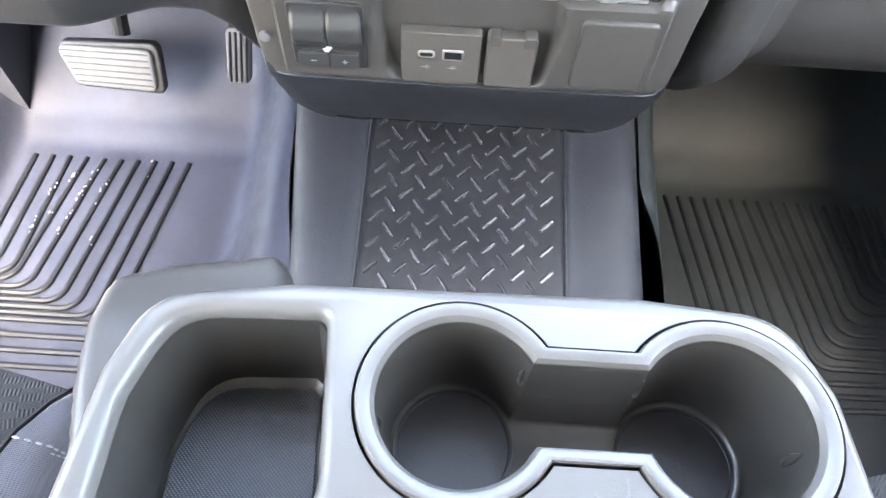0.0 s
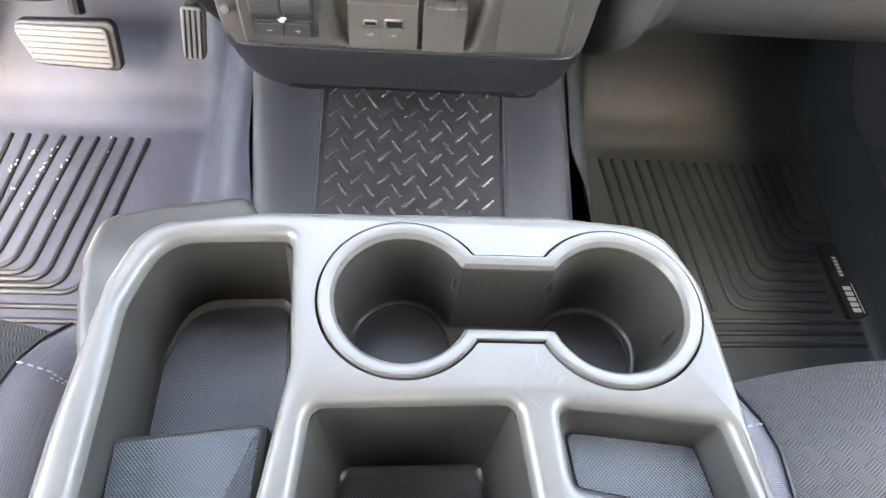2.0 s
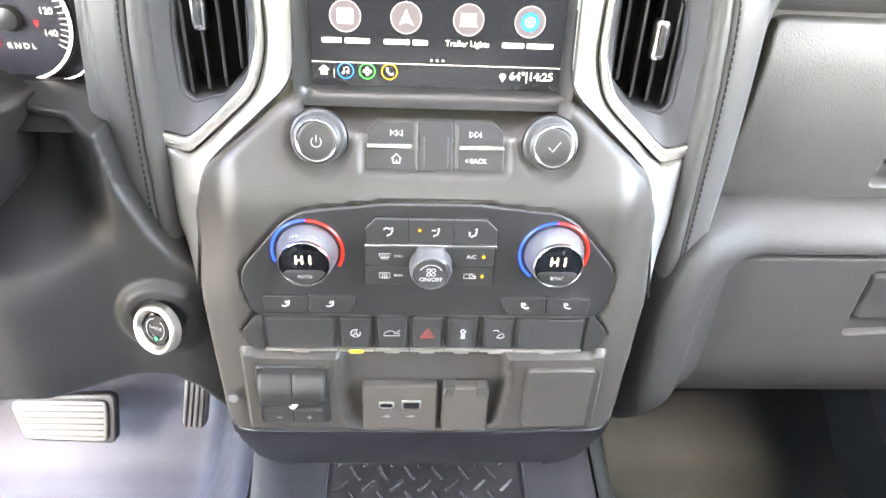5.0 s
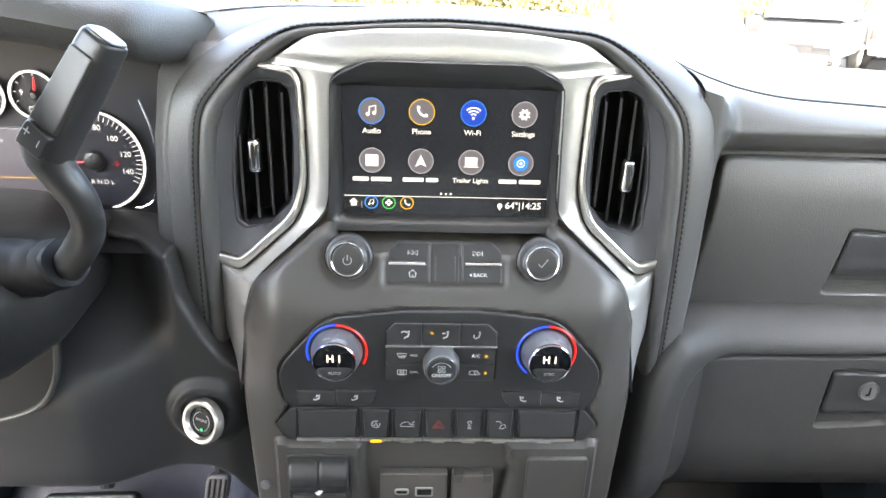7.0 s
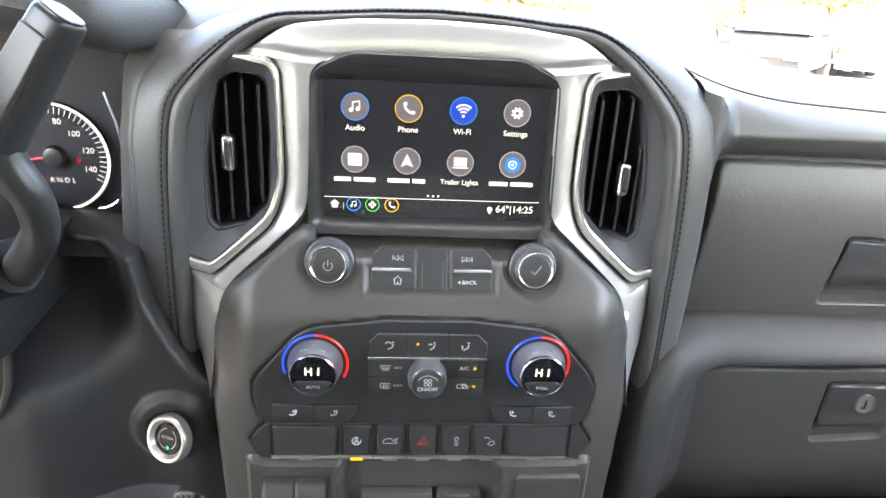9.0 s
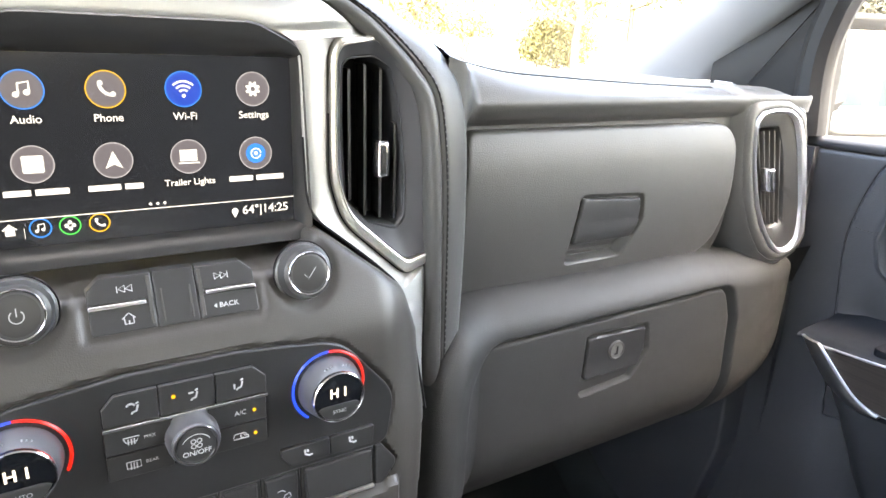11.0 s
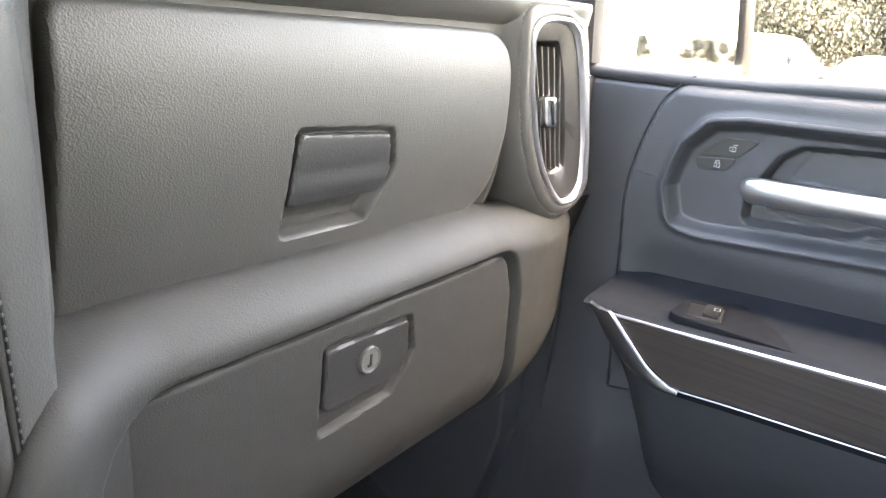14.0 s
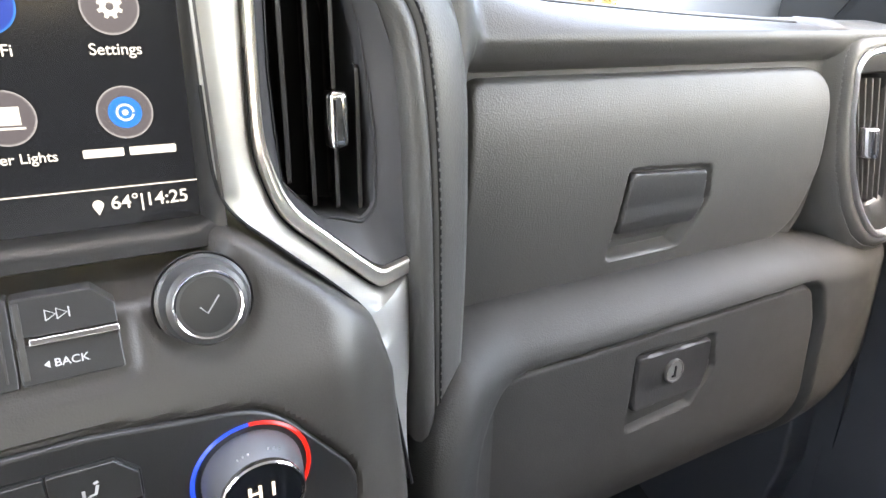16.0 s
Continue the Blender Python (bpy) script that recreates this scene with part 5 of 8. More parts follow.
# ---- air vents beside the screen ----
def stack_vent(side, tab_z):
    v = thing("air_vent", (side * 0.145, 1.02, 0.70), "black centre air vent with upright vanes and a chrome tab", "air vent", "dashboard air vents")
    outer = [(0.1190, 0.8530), (0.1150, 0.846), (0.1147, 0.770), (0.1235, 0.7420), (0.1605, 0.7085), (0.1690, 0.7020), (0.1865, 0.7065), (0.1855, 0.745), (0.1785, 0.806), (0.167, 0.838), (0.1435, 0.8570)]
    inner = [(0.1225, 0.8395), (0.1215, 0.799), (0.1240, 0.7505), (0.141, 0.7320), (0.1630, 0.7275), (0.1690, 0.7340), (0.1695, 0.770), (0.1640, 0.815), (0.1575, 0.8395), (0.145, 0.8460), (0.128, 0.8445)]
    lo, li = polar(rounded(outer, 0.004), (0.144, 0.785), 120), polar(rounded(inner, 0.0045), (0.144, 0.785), 120)
    mixl = lambda t: [(a[0] + (b[0] - a[0]) * t, a[1] + (b[1] - a[1]) * t) for a, b in zip(lo, li)]
    bm = bmesh.new()
    loops_into(bm, [[Vector((side * u, y, w)) for u, w in mixl(t)] for t, y in ((0.0, 1.016), (0.0, 1.0015), (0.05, 1.0005), (0.5, 1.0045), (0.86, 1.0090), (0.90, 1.0080), (0.96, 1.0080), (1.0, 1.0095), (1.0, 1.06))], True)
    part("housing", bm, VENTBLACK, v, "dark sloping vent surround", sharp=25)
    lip_o = bend([(0.1442, 0.8600), (0.1172, 0.8574), (0.1113, 0.8490), (0.1104, 0.800), (0.1104, 0.765), (0.1198, 0.7350), (0.1598, 0.6988), (0.1690, 0.6908), (0.1890, 0.6976)], [0, 0.004, 0.006, 0.01, 0.012, 0.012, 0.006, 0.004, 0])
    lip_i = bend([(0.1440, 0.8568), (0.1192, 0.8526), (0.1152, 0.8455), (0.1147, 0.800), (0.1147, 0.770), (0.1237, 0.7418), (0.1606, 0.7083), (0.1690, 0.7018), (0.1868, 0.7066)], [0, 0.004, 0.006, 0.01, 0.012, 0.012, 0.006, 0.004, 0])
    bm = bmesh.new()
    rows = []
    for a, b in zip(lip_o, lip_i):
        back = 0.006 * float(sst(np.array(a.x), 0.120, 0.138)) * (a.y > 0.84)
        rows.append([Vector((side * a.lerp(b, s).x, y + back, a.lerp(b, s).y)) for s, y in ((0, 1.012), (0, 1.0010), (0.10, 0.9995), (0.45, 0.9985), (0.72, 0.9990), (0.80, 0.9978), (0.94, 0.9984), (1.0, 1.0000), (1.0, 1.012))])
    grid_into(bm, rows)
    part("lip", bm, CHAMPAGNE, v, "bright metal lip", sharp=40)
    back = bmesh.new()
    blob2(back, [(side * u, w) for u, w in li], face_rear(1.052))
    part("duct", back, BLACK, v)
    for k in range(4):
        x = 0.1285 + 0.0118 * k
        zt = float(np.interp(x, [0.122, 0.145, 0.1575, 0.170], [0.838, 0.8445, 0.838, 0.770])) - 0.002
        zb = float(np.interp(x, [0.1215, 0.124, 0.141, 0.1665], [0.76, 0.7505, 0.7325, 0.7285])) + 0.002
        bm = bmesh.new()
        plate_into(bm, box2(1.0115, 1.045, zb, zt, 0.003), lambda u, w, h: Vector((side * (x + h + 0.25 * (u - 1.0115)), u, w)), [(0, -0.0011), (0, 0.0006), (0.0005, 0.0011)])
        part("vane", bm, PANEL, v)
    bm = bmesh.new()
    o = box2(-0.0052, 0.0052, -0.0140, 0.0140, 0.0045)
    pl = lambda u, w, h: Vector((side * 0.152 + u, 1.012 - h, tab_z + w))
    plate_into(bm, o, pl, [(0, 0.0), (0, 0.004), (0.0008, 0.0062), (0.0018, 0.0074), (0.0030, 0.0078)])
    tab = part("tab", bm, CHROME, v, "chrome adjuster tab")
    part("tab_inlay", plate(box2(-0.0020, 0.0014, -0.0095, 0.0095, 0.0014), pl, -0.006, 0.0004, 0.0082), BUTTON, tab)
    return v


stack_vent(-1, 0.787)
stack_vent(1, 0.777)

# ---- outer vent of the passenger's side ----
pv = thing("air_vent", (0.665, 1.02, 0.64), "tall outer air vent with a satin silver ring", "air vent", "dashboard air vents")
POD = lambda u, v, h: Vector((u, 1.033 - 0.2 * (u - 0.61) - h, v))
RING_O = rounded([(0.6095, 0.788), (0.6165, 0.8000), (0.634, 0.8040), (0.657, 0.8030), (0.674, 0.793), (0.6845, 0.773), (0.697, 0.731), (0.7065, 0.688), (0.7115, 0.654), (0.704, 0.6405), (0.688, 0.6325), (0.675, 0.6325), (0.6625, 0.6400), (0.642, 0.666), (0.628, 0.697), (0.615, 0.745)], 0.01)
RING_I = rounded([(0.6160, 0.7830), (0.6220, 0.7920), (0.638, 0.7945), (0.656, 0.7935), (0.6655, 0.785), (0.6720, 0.768), (0.680, 0.741), (0.693, 0.694), (0.698, 0.656), (0.690, 0.6425), (0.674, 0.6435), (0.654, 0.666), (0.637, 0.697), (0.622, 0.745)], 0.01)
SLOT = rounded([(0.6190, 0.7800), (0.651, 0.7815), (0.664, 0.746), (0.6805, 0.672), (0.661, 0.6650), (0.648, 0.6735), (0.630, 0.722)], 0.005)
EDGE = rounded([(0.597, 0.796), (0.604, 0.8135), (0.655, 0.8140), (0.686, 0.801), (0.6985, 0.745), (0.7145, 0.672), (0.7185, 0.646), (0.708, 0.630), (0.690, 0.6205), (0.670, 0.6205), (0.650, 0.632), (0.630, 0.660), (0.612, 0.700), (0.6025, 0.745)], 0.012)
cc = (0.657, 0.722)
le, lo, li, ls = (polar(o, cc, 120) for o in (EDGE, RING_O, RING_I, SLOT))
between = lambda a, b, t: [(p[0] + (q[0] - p[0]) * t, p[1] + (q[1] - p[1]) * t) for p, q in zip(a, b)]
lo, li = between(lo, li, 0.12), between(lo, li, 0.72)
bm = bmesh.new()
loops_into(bm, [[POD(u, v, h) for u, v in between(le, lo, t)] for t, h in ((-0.75, -0.16), (-0.75, -0.030), (-0.55, -0.014), (-0.25, -0.0065), (0.0, -0.003), (0.15, -0.0008), (0.24, -0.0002), (0.28, -0.0008), (0.33, 0.0008), (0.6, 0.0034), (0.9, 0.0040), (1.0, 0.0028))])
part("surround", bm, LEATHER, pv, "stitched leatherette surround", sharp=60)
bm = bmesh.new()
loops_into(bm, [[POD(u, v, h) for u, v in between(lo, li, t)] for t, h in ((0.0, 0.000), (0.0, 0.0040), (0.15, 0.0056), (0.5, 0.0062), (0.85, 0.0050), (1.0, 0.002), (1.0, -0.004))])
part("ring", bm, PULL, pv, "satin silver ring")
bm = bmesh.new()
loops_into(bm, [[POD(u, v, h) for u, v in between(li, ls, t)] for t, h in ((0.0, 0.001), (0.3, 0.0006), (0.9, -0.0015), (1.0, -0.004), (1.0, -0.024))], True)
part("housing", bm, PANEL, pv, "dark vent housing")
for k in range(5):
    bm = bmesh.new()
    x0, x1 = 0.6235 + 0.0078 * k, 0.6515 + 0.0062 * k
    zt, zb = 0.7770, 0.6690 + (0.006 if k == 0 else 0)
    rows = []
    for t in np.linspace(0, 1, 6):
        u, v = x0 + (x1 - x0) * t, zt + (zb - zt) * t
        rows.append([POD(u + 0.0014, v, -0.022), POD(u - 0.0008, v, -0.0035), POD(u - 0.0004, v, -0.0025), POD(u + 0.0006, v, -0.0025), POD(u + 0.001, v, -0.0035), POD(u + 0.0028, v, -0.022)])
    grid_into(bm, rows)
    part("vane", bm, STACK, pv)
bm = bmesh.new()
TAB = lambda u, v, h: POD(0.6455 + u - 0.22 * v, 0.7225 + v, h)
plate_into(bm, box2(-0.0052, 0.0052, -0.0140, 0.0140, 0.004), TAB, [(0, -0.004), (0, 0.004), (0.001, 0.0065), (0.0022, 0.007)])
tab = part("tab", bm, CHROME, pv, "chrome adjuster tab")
part("tab_inlay", plate(box2(-0.0015, 0.0015, -0.0095, 0.0095, 0.0012), TAB, -0.005, 0.0004, 0.0076), BUTTON, tab)
line = [POD(u, v, 0.0004) for u, v in between(le, lo, 0.20) if u < 0.664]
bm = stitches_into(bmesh.new(), line, (0, -1, 0), 0.003, 0.002)
part("stitching", bm, THREAD, pv, "grey stitching round the vent")

# ---- driver's side of the dash ----
DRV = rounded([(-0.150, 0.440), (-0.1625, 0.515), (-0.1690, 0.60), (-0.180, 0.612), (-0.198, 0.640), (-0.2135, 0.675), (-0.221, 0.712), (-0.80, 0.712), (-0.80, 0.5005), (-0.205, 0.5020, 0.01), (-0.188, 0.490, 0.01), (-0.174, 0.463), (-0.160, 0.435)], 0.004)


def knee(U, V, D):
    h = -0.004 + 0.0 * U
    col = sst(np.abs(U + 0.42), 0.20, 0.11)
    h += 0.030 * sst(V, 0.70, 0.60) * sst(U, -0.225, -0.30)
    h -= 0.020 * col * sst(V, 0.58, 0.66)
    h -= 0.038 * sst(V, 0.612, 0.680) * sst(U, -0.216, -0.268)
    h -= 5.0 * np.clip(0.525 - V, 0, 1) ** 2 * sst(U, -0.19, -0.25)
    r = np.hypot(U + 0.2015, V - 0.5655)
    h += 0.006 * sst(r, 0.036, 0.026) - 0.004 * sst(r, 0.021, 0.018)
    h -= 0.006 * sst(V, 0.53, 0.45) + 0.010 * sst(U, -0.19, -0.155)
    return h


part("knee_panel", relief(DRV, face_rear(0.972), knee, 0.0018, 0.05, 0.006), PLASTIC, dash, "dark knee panel under the steering column")
bm = bmesh.new()
grid_into(bm, [[Vector((x, 1.02, 0.503)) for x in np.linspace(-0.8, -0.16, 10)], [Vector((x, 1.10, 0.497)) for x in np.linspace(-0.8, -0.16, 10)], [Vector((x, 1.71, 0.55)) for x in np.linspace(-0.8, -0.16, 10)]])
part("underside", bm, BLACK, dash)
# skin that runs from the arch back to the cluster, and the cluster hood
bm = bmesh.new()
rows = []
for z in np.linspace(0.60, 0.872, 30):
    xo = -float(np.interp(z, [0.59, 0.64, 0.69, 0.74, 0.795, 0.833, 0.857, 0.8735], [0.217, 0.2195, 0.2215, 0.2215, 0.2200, 0.213, 0.196, 0.173]))
    yo = float(np.interp(z, [0.59, 0.74, 0.795, 0.833, 0.857, 0.8735], [1.001, 1.003, 1.005, 1.011, 1.019, 1.027]))
    xa = min(xo - 0.012, -float(np.interp(z, [0.60, 0.69, 0.777, 0.848, 0.885], [0.232, 0.240, 0.233, 0.226, 0.205])))
    rows.append([Vector((xo + 0.004, yo - 0.0005, z)), Vector((xo - 0.002, yo + 0.0012, z)), Vector((0.5 * (xo + xa), yo + 0.006, z)), Vector((xa, yo + 0.016, z)), Vector((xa - 0.006, yo + 0.026, z)), Vector((xa - 0.011, yo + 0.040, z)), Vector((xa - 0.016, 1.11, z))])
grid_into(bm, rows)
part("side_strip", bm, LEATHER, dash, sharp=60)
bm = bmesh.new()
rows = []
for x in np.linspace(-0.2235, 0.2235, 110):
    edge = float(np.interp(abs(x), [0.0, 0.078, 0.117, 0.147, 0.173, 0.196, 0.213, 0.2235], [0.9025, 0.898, 0.8945, 0.886, 0.8755, 0.860, 0.838, 0.825])) - 0.001
    top = seam_z(x) - 0.0015
    rows.append([Vector((x, 1.10, top + 0.001)), Vector((x, 1.080, top)), Vector((x, 1.066, 0.75 * top + 0.25 * edge + 0.001)), Vector((x, 1.050, 0.4 * top + 0.6 * edge + 0.001)), Vector((x, 1.036, edge)), Vector((x, 1.031, edge - 0.008)), Vector((x, 1.034, edge - 0.03))])
grid_into(bm, rows)
part("top_infill", bm, SKIN, dash, "smooth skin between the hood and the arch", sharp=60)
bm = bmesh.new()
rows = []
for x in np.linspace(-0.72, -0.192, 80):
    e = float(sst(np.array(x), -0.236, -0.186)) ** 2
    up = 0.018 * float(sst(np.array(x), -0.19, -0.36)) + 0.004
    rows.append([Vector((x, y + e * max(0.0, 1.05 - y) * 1.12, z + up - e * (z - 0.872) * 0.5)) for y, z in ((1.12, 0.878), (1.074, 0.890), (1.04, 0.898), (1.005, 0.900), (0.982, 0.895), (0.970, 0.884), (0.967, 0.872), (0.972, 0.862), (0.985, 0.854), (1.005, 0.850), (1.04, 0.849), (1.13, 0.848))])
tip = sum(rows[-1], Vector()) / len(rows[-1])
rows.append([v.lerp(tip, 0.45) + Vector((0.0030, 0, 0)) for v in rows[-1]])
rows.append([tip + Vector((0.0040, 0, 0)) + (v - tip) * 0.02 for v in rows[-1]])
grid_into(bm, rows)
part("cluster_hood", bm, SKIN, dash, "grained hood over the instruments")
# ---- instrument cluster ----
cluster = thing("instrument_cluster", (-0.42, 1.09, 0.70), "instrument cluster with round gauges, red needles and an information display", "instrument cluster")
GAUGEFACE = material("satin grey gauge face", (0.024, 0.024, 0.030), 0.45, wear=0.05, spec=0.3)
part("face", plate(box2(-0.70, -0.252, 0.700, 0.893, 0.01), face_rear(1.100), 0.01, 0.002, 0.0), GAUGEFACE, cluster)
bm = bmesh.new()
grid_into(bm, [[Vector((x, y, z)) for x in np.linspace(-0.72, -0.236, 8)] for y, z in ((1.10, 0.714), (1.05, 0.706), (1.0, 0.704))])
part("sill", bm, BLACK, cluster)
CF = face_rear(1.0985)
DIAL = glow("gauge white", (0.9, 0.92, 1.0), 1.0)
RED = glow("gauge red needle", (0.9, 0.04, 0.05), 0.7)


def gauge(cx, cz, r, a_needle, ticks, a0, a1, flat_cut=None):
    bm = bmesh.new()
    loops_into(bm, [[Vector((cx + rr * math.cos(a), 1.0985 - h, cz + rr * math.sin(a))) for a in np.linspace(0, 2 * math.pi, 49)[:-1]] for rr, h in ((r, 0.0), (r * 0.99, 0.005), (r * 0.95, 0.005), (r * 0.93, 0.0012), (r * 0.5, 0.001))], True)
    g = part("gauge", bm, GAUGEFACE, cluster, "black round gauge with a bright rim")
    bm = bmesh.new()
    tube_into(bm, [Vector((cx + r * 0.97 * math.cos(a), 1.0930, cz + r * 0.97 * math.sin(a))) for a in np.linspace(0, 2 * math.pi, 49)[:-1]], 0.0013, 6, True)
    part("rim", bm, DIAL, g, "lit white rim")
    pl = lambda u, v, h: Vector((cx + u, 1.0972 - h, cz + v))
    strokes("scale", [[(q * r * math.cos(radians(a)), q * r * math.sin(radians(a))) for q in (0.78, 0.90)] for a in np.linspace(a0, a1, ticks)], 0.0006, pl, DIAL, g)
    bm = bmesh.new()
    n = (math.cos(radians(a_needle)), math.sin(radians(a_needle)))
    tube_into(bm, [Vector((cx - n[0] * r * 0.1, 1.0945, cz - n[1] * r * 0.1)), Vector((cx + n[0] * r * 0.72, 1.0945, cz + n[1] * r * 0.72))], [0.0016, 0.0007], 6)
    part("needle", bm, RED, g, "red needle")
    part("hub", lathe_into(bmesh.new(), [(r * 0.17 + 0.002, 0.001), (r * 0.17, 0.005), (r * 0.12, 0.006)], pl, 24), BUTTON, g)
    return g, pl


g, pl = gauge(-0.4105, 0.8140, 0.0205, 160, 9, -20, 200)
letters("1/2", 0.006, pl, 0.0035, 0.0100, DIAL, g)
letters("F", 0.006, pl, 0.0145, 0.000, DIAL, g)
g, pl = gauge(-0.3640, 0.8160, 0.0215, 84, 9, -20, 200)
letters("9", 0.007, pl, -0.0125, 0.0015, DIAL, g)
strokes("symbol", [[(-0.008, -0.011), (-0.002, -0.011), (-0.002, -0.0148), (-0.008, -0.0148), (-0.008, -0.011)]], 0.0007, pl, DIAL, g)
g, pl = gauge(-0.3215, 0.7570, 0.0480, 188, 40, -30, 215)
for w, u, v in (("80", 0.006, 0.0305), ("100", 0.0185, 0.0205), ("120", 0.0285, 0.0060), ("140", 0.0285, -0.0105)):
    letters(w, 0.0072, pl, u, v, DIAL, g)
letters("R N D L", 0.0062, pl, 0.004, -0.0210, DIAL, g)
letters("P", 0.0062, pl, -0.0125, -0.0210, RED, g)
strokes("symbol", [arc(0.0195, -0.0025, 0.0016, 0, 360, 10), [(0.0195, -0.004), (0.0195, -0.0062)]], 0.0007, pl, RED, g)
info = part("information_display", plate(box2(-0.455, -0.366, 0.718, 0.786, 0.003), CF, 0.004, 0.001, 0.002), glow("dim information display", (0.50, 0.47, 0.58), 0.20), cluster, "dim grey information display")
letters("Low", 0.0065, face_rear(1.0965), -0.4065, 0.774, DIAL, info)
strokes("line", [[(-0.455, 0.739), (-0.367, 0.739)]], 0.0006, face_rear(1.0965), AMBER, info)
bm = bmesh.new()
tube_into(bm, [Vector((p.x, 1.093, p.y)) for p in bend([(-0.455, 0.7095), (-0.300, 0.7095), (-0.272, 0.7150), (-0.262, 0.740), (-0.262, 0.780), (-0.272, 0.815)], 0.02)], 0.0013, 6)
part("edge_strip", bm, CHROME, cluster, "thin bright edge strip")

# ---- start button ----
st = thing("start_button", (-0.2015, 0.965, 0.5655), "round black start button with a satin metal ring", "start button")
SB = lambda u, v, h: Vector((-0.2010, 0.9615, 0.5655)) + u * Vector((0.90, -0.43, 0.0)) + v * Vector((0.12, 0.24, 0.96)) + h * Vector((-0.41, -0.86, 0.27))
bm = bmesh.new()
loops_into(bm, [[SB(r * math.cos(a), r * math.sin(a), h) for a in np.linspace(0, 2 * math.pi, 49)[:-1]] for r, h in ((0.0195, -0.004), (0.0195, 0.003), (0.0180, 0.0048), (0.0160, 0.0046), (0.0135, 0.0015), (0.0135, -0.003))])
part("ring", bm, CHAMPAGNE, st, "satin metal ring")
part("cap", lathe_into(bmesh.new(), [(0.0133, -0.003), (0.0131, 0.0006), (0.0115, 0.0016), (0.0110, 0.0012)], SB, 40), GLOSS, st, "black glass cap")
PB = lambda u, v, h: SB(u, v, 0.0016 + h)
letters("ENGINE", 0.0034, PB, 0.0, 0.0012, GREYPRINT, st)
strokes("symbol", [arc(0, 0.0, 0.0085, 100, 260), arc(0, 0, 0.0085, -60, 60)], 0.0005, PB, GREYPRINT, st)
flat("indicator_lamp", blob2(bmesh.new(), circle2(0.0010, -0.0072, 0.0016, 14), PB), GREEN, st, "lit green dot")

# ---- steering column, shift lever and wheel ----
column = thing("steering_column", (-0.41, 0.95, 0.70), "black steering column shroud with a wrinkled lever boot", "steering column")
COLUMN = material("dark column plastic", (0.013, 0.013, 0.0125), 0.42, pebble=0.1, pebble_size=0.0010, spec=0.4)
bm = bmesh.new()
soft = lambda c, e=0.7: math.copysign(abs(c) ** e, c)
loops_into(bm, [[Vector((-0.41 + rx * soft(math.cos(a)), y, z + rz * soft(math.sin(a)))) for a in np.linspace(0, 2 * math.pi, 49)[:-1]] for y, z, rx, rz in ((1.06, 0.690, 0.118, 0.050), (1.0, 0.694, 0.128, 0.054), (0.93, 0.699, 0.138, 0.060), (0.88, 0.703, 0.134, 0.058), (0.86, 0.706, 0.122, 0.050), (0.852, 0.708, 0.09, 0.036))], True)
part("shroud", bm, COLUMN, column)
bm = bmesh.new()
path = smooth_path([(-0.325, 0.900, 0.728), (-0.292, 0.898, 0.733), (-0.264, 0.892, 0.738), (-0.247, 0.886, 0.744)], 6)
tube_into(bm, path, [(0.0245 - 0.0005 * k) * (1.0 + 0.05 * math.sin(k * 1.9) + 0.03 * math.sin(k * 4.3)) for k in range(len(path))], 16)
for v in bm.verts:
    v.co += Vector((1, 0.4, 0.8)) * 0.0035 * noise.noise(v.co * 70)
part("lever_boot", bm, BLACK, column, "wrinkled black lever boot")
edge = bend([(-0.58, 0.574), (-0.365, 0.576), (-0.322, 0.590), (-0.305, 0.615), (-0.298, 0.66)], 0.02)
part("gaiter", plate([(p.x, p.y) for p in edge] + [(-0.58, 0.66)], face_rear(0.946), 0.006, 0.001, 0.003), COLUMN, column, "dark panel under the column")
part("gaiter_rim", tube_into(bmesh.new(), [Vector((p.x, 0.943, p.y)) for p in edge], 0.0024, 8), STACK, column, "thin grey rim")

lever = thing("shift_lever", (-0.245, 0.88, 0.74), "black column shift lever with a squared grip and thumb button", "shift lever")
AX = Vector((0.558, 0.0, 0.830))
ACROSS, OUTW = Vector((0.830, 0.0, -0.558)), Vector((0, -1, 0))
turn = radians(18)
ACROSS, OUTW = ACROSS * math.cos(turn) + OUTW * math.sin(turn), OUTW * math.cos(turn) - ACROSS * math.sin(turn)
PTS = [(-0.248, 0.888, 0.740), (-0.229, 0.872, 0.760), (-0.2140, 0.856, 0.779), (-0.2120, 0.849, 0.798), (-0.2205, 0.846, 0.8175), (-0.2215, 0.845, 0.8300), (-0.2020, 0.845, 0.8585), (-0.1835, 0.845, 0.8860)]
WID = [0.0105, 0.0104, 0.0096, 0.0102, 0.0114, 0.0130, 0.0118, 0.0106]
P = smooth_path(PTS, 6)
loops = []
for k, p in enumerate(P):
    p = Vector(p)
    f = k / (len(P) - 1) * 7
    d = (Vector(P[min(k + 1, len(P) - 1)]) - Vector(P[max(k - 1, 0)])).normalized()
    g = float(sst(np.array(f), 4.4, 5.2))
    d = d.lerp(AX, g).normalized()
    w = (ACROSS - d * ACROSS.dot(d)).normalized()
    n = d.cross(w)
    r, e = float(np.interp(f, range(8), WID)), 1.0 - 0.42 * g
    loops.append([p + w * r * math.copysign(abs(math.cos(a)) ** e, math.cos(a)) + n * 0.92 * r * math.copysign(abs(math.sin(a)) ** e, math.sin(a)) for a in np.linspace(0, 2 * math.pi, 37)[:-1]])
top = loops[-1]
mid = sum(top, Vector()) / len(top)
for q, h in ((0.97, 0.0012), (0.90, 0.0020)):
    loops.append([mid + (v - mid) * q + AX * h for v in top])
bm = bmesh.new()
loops_into(bm, loops, True)
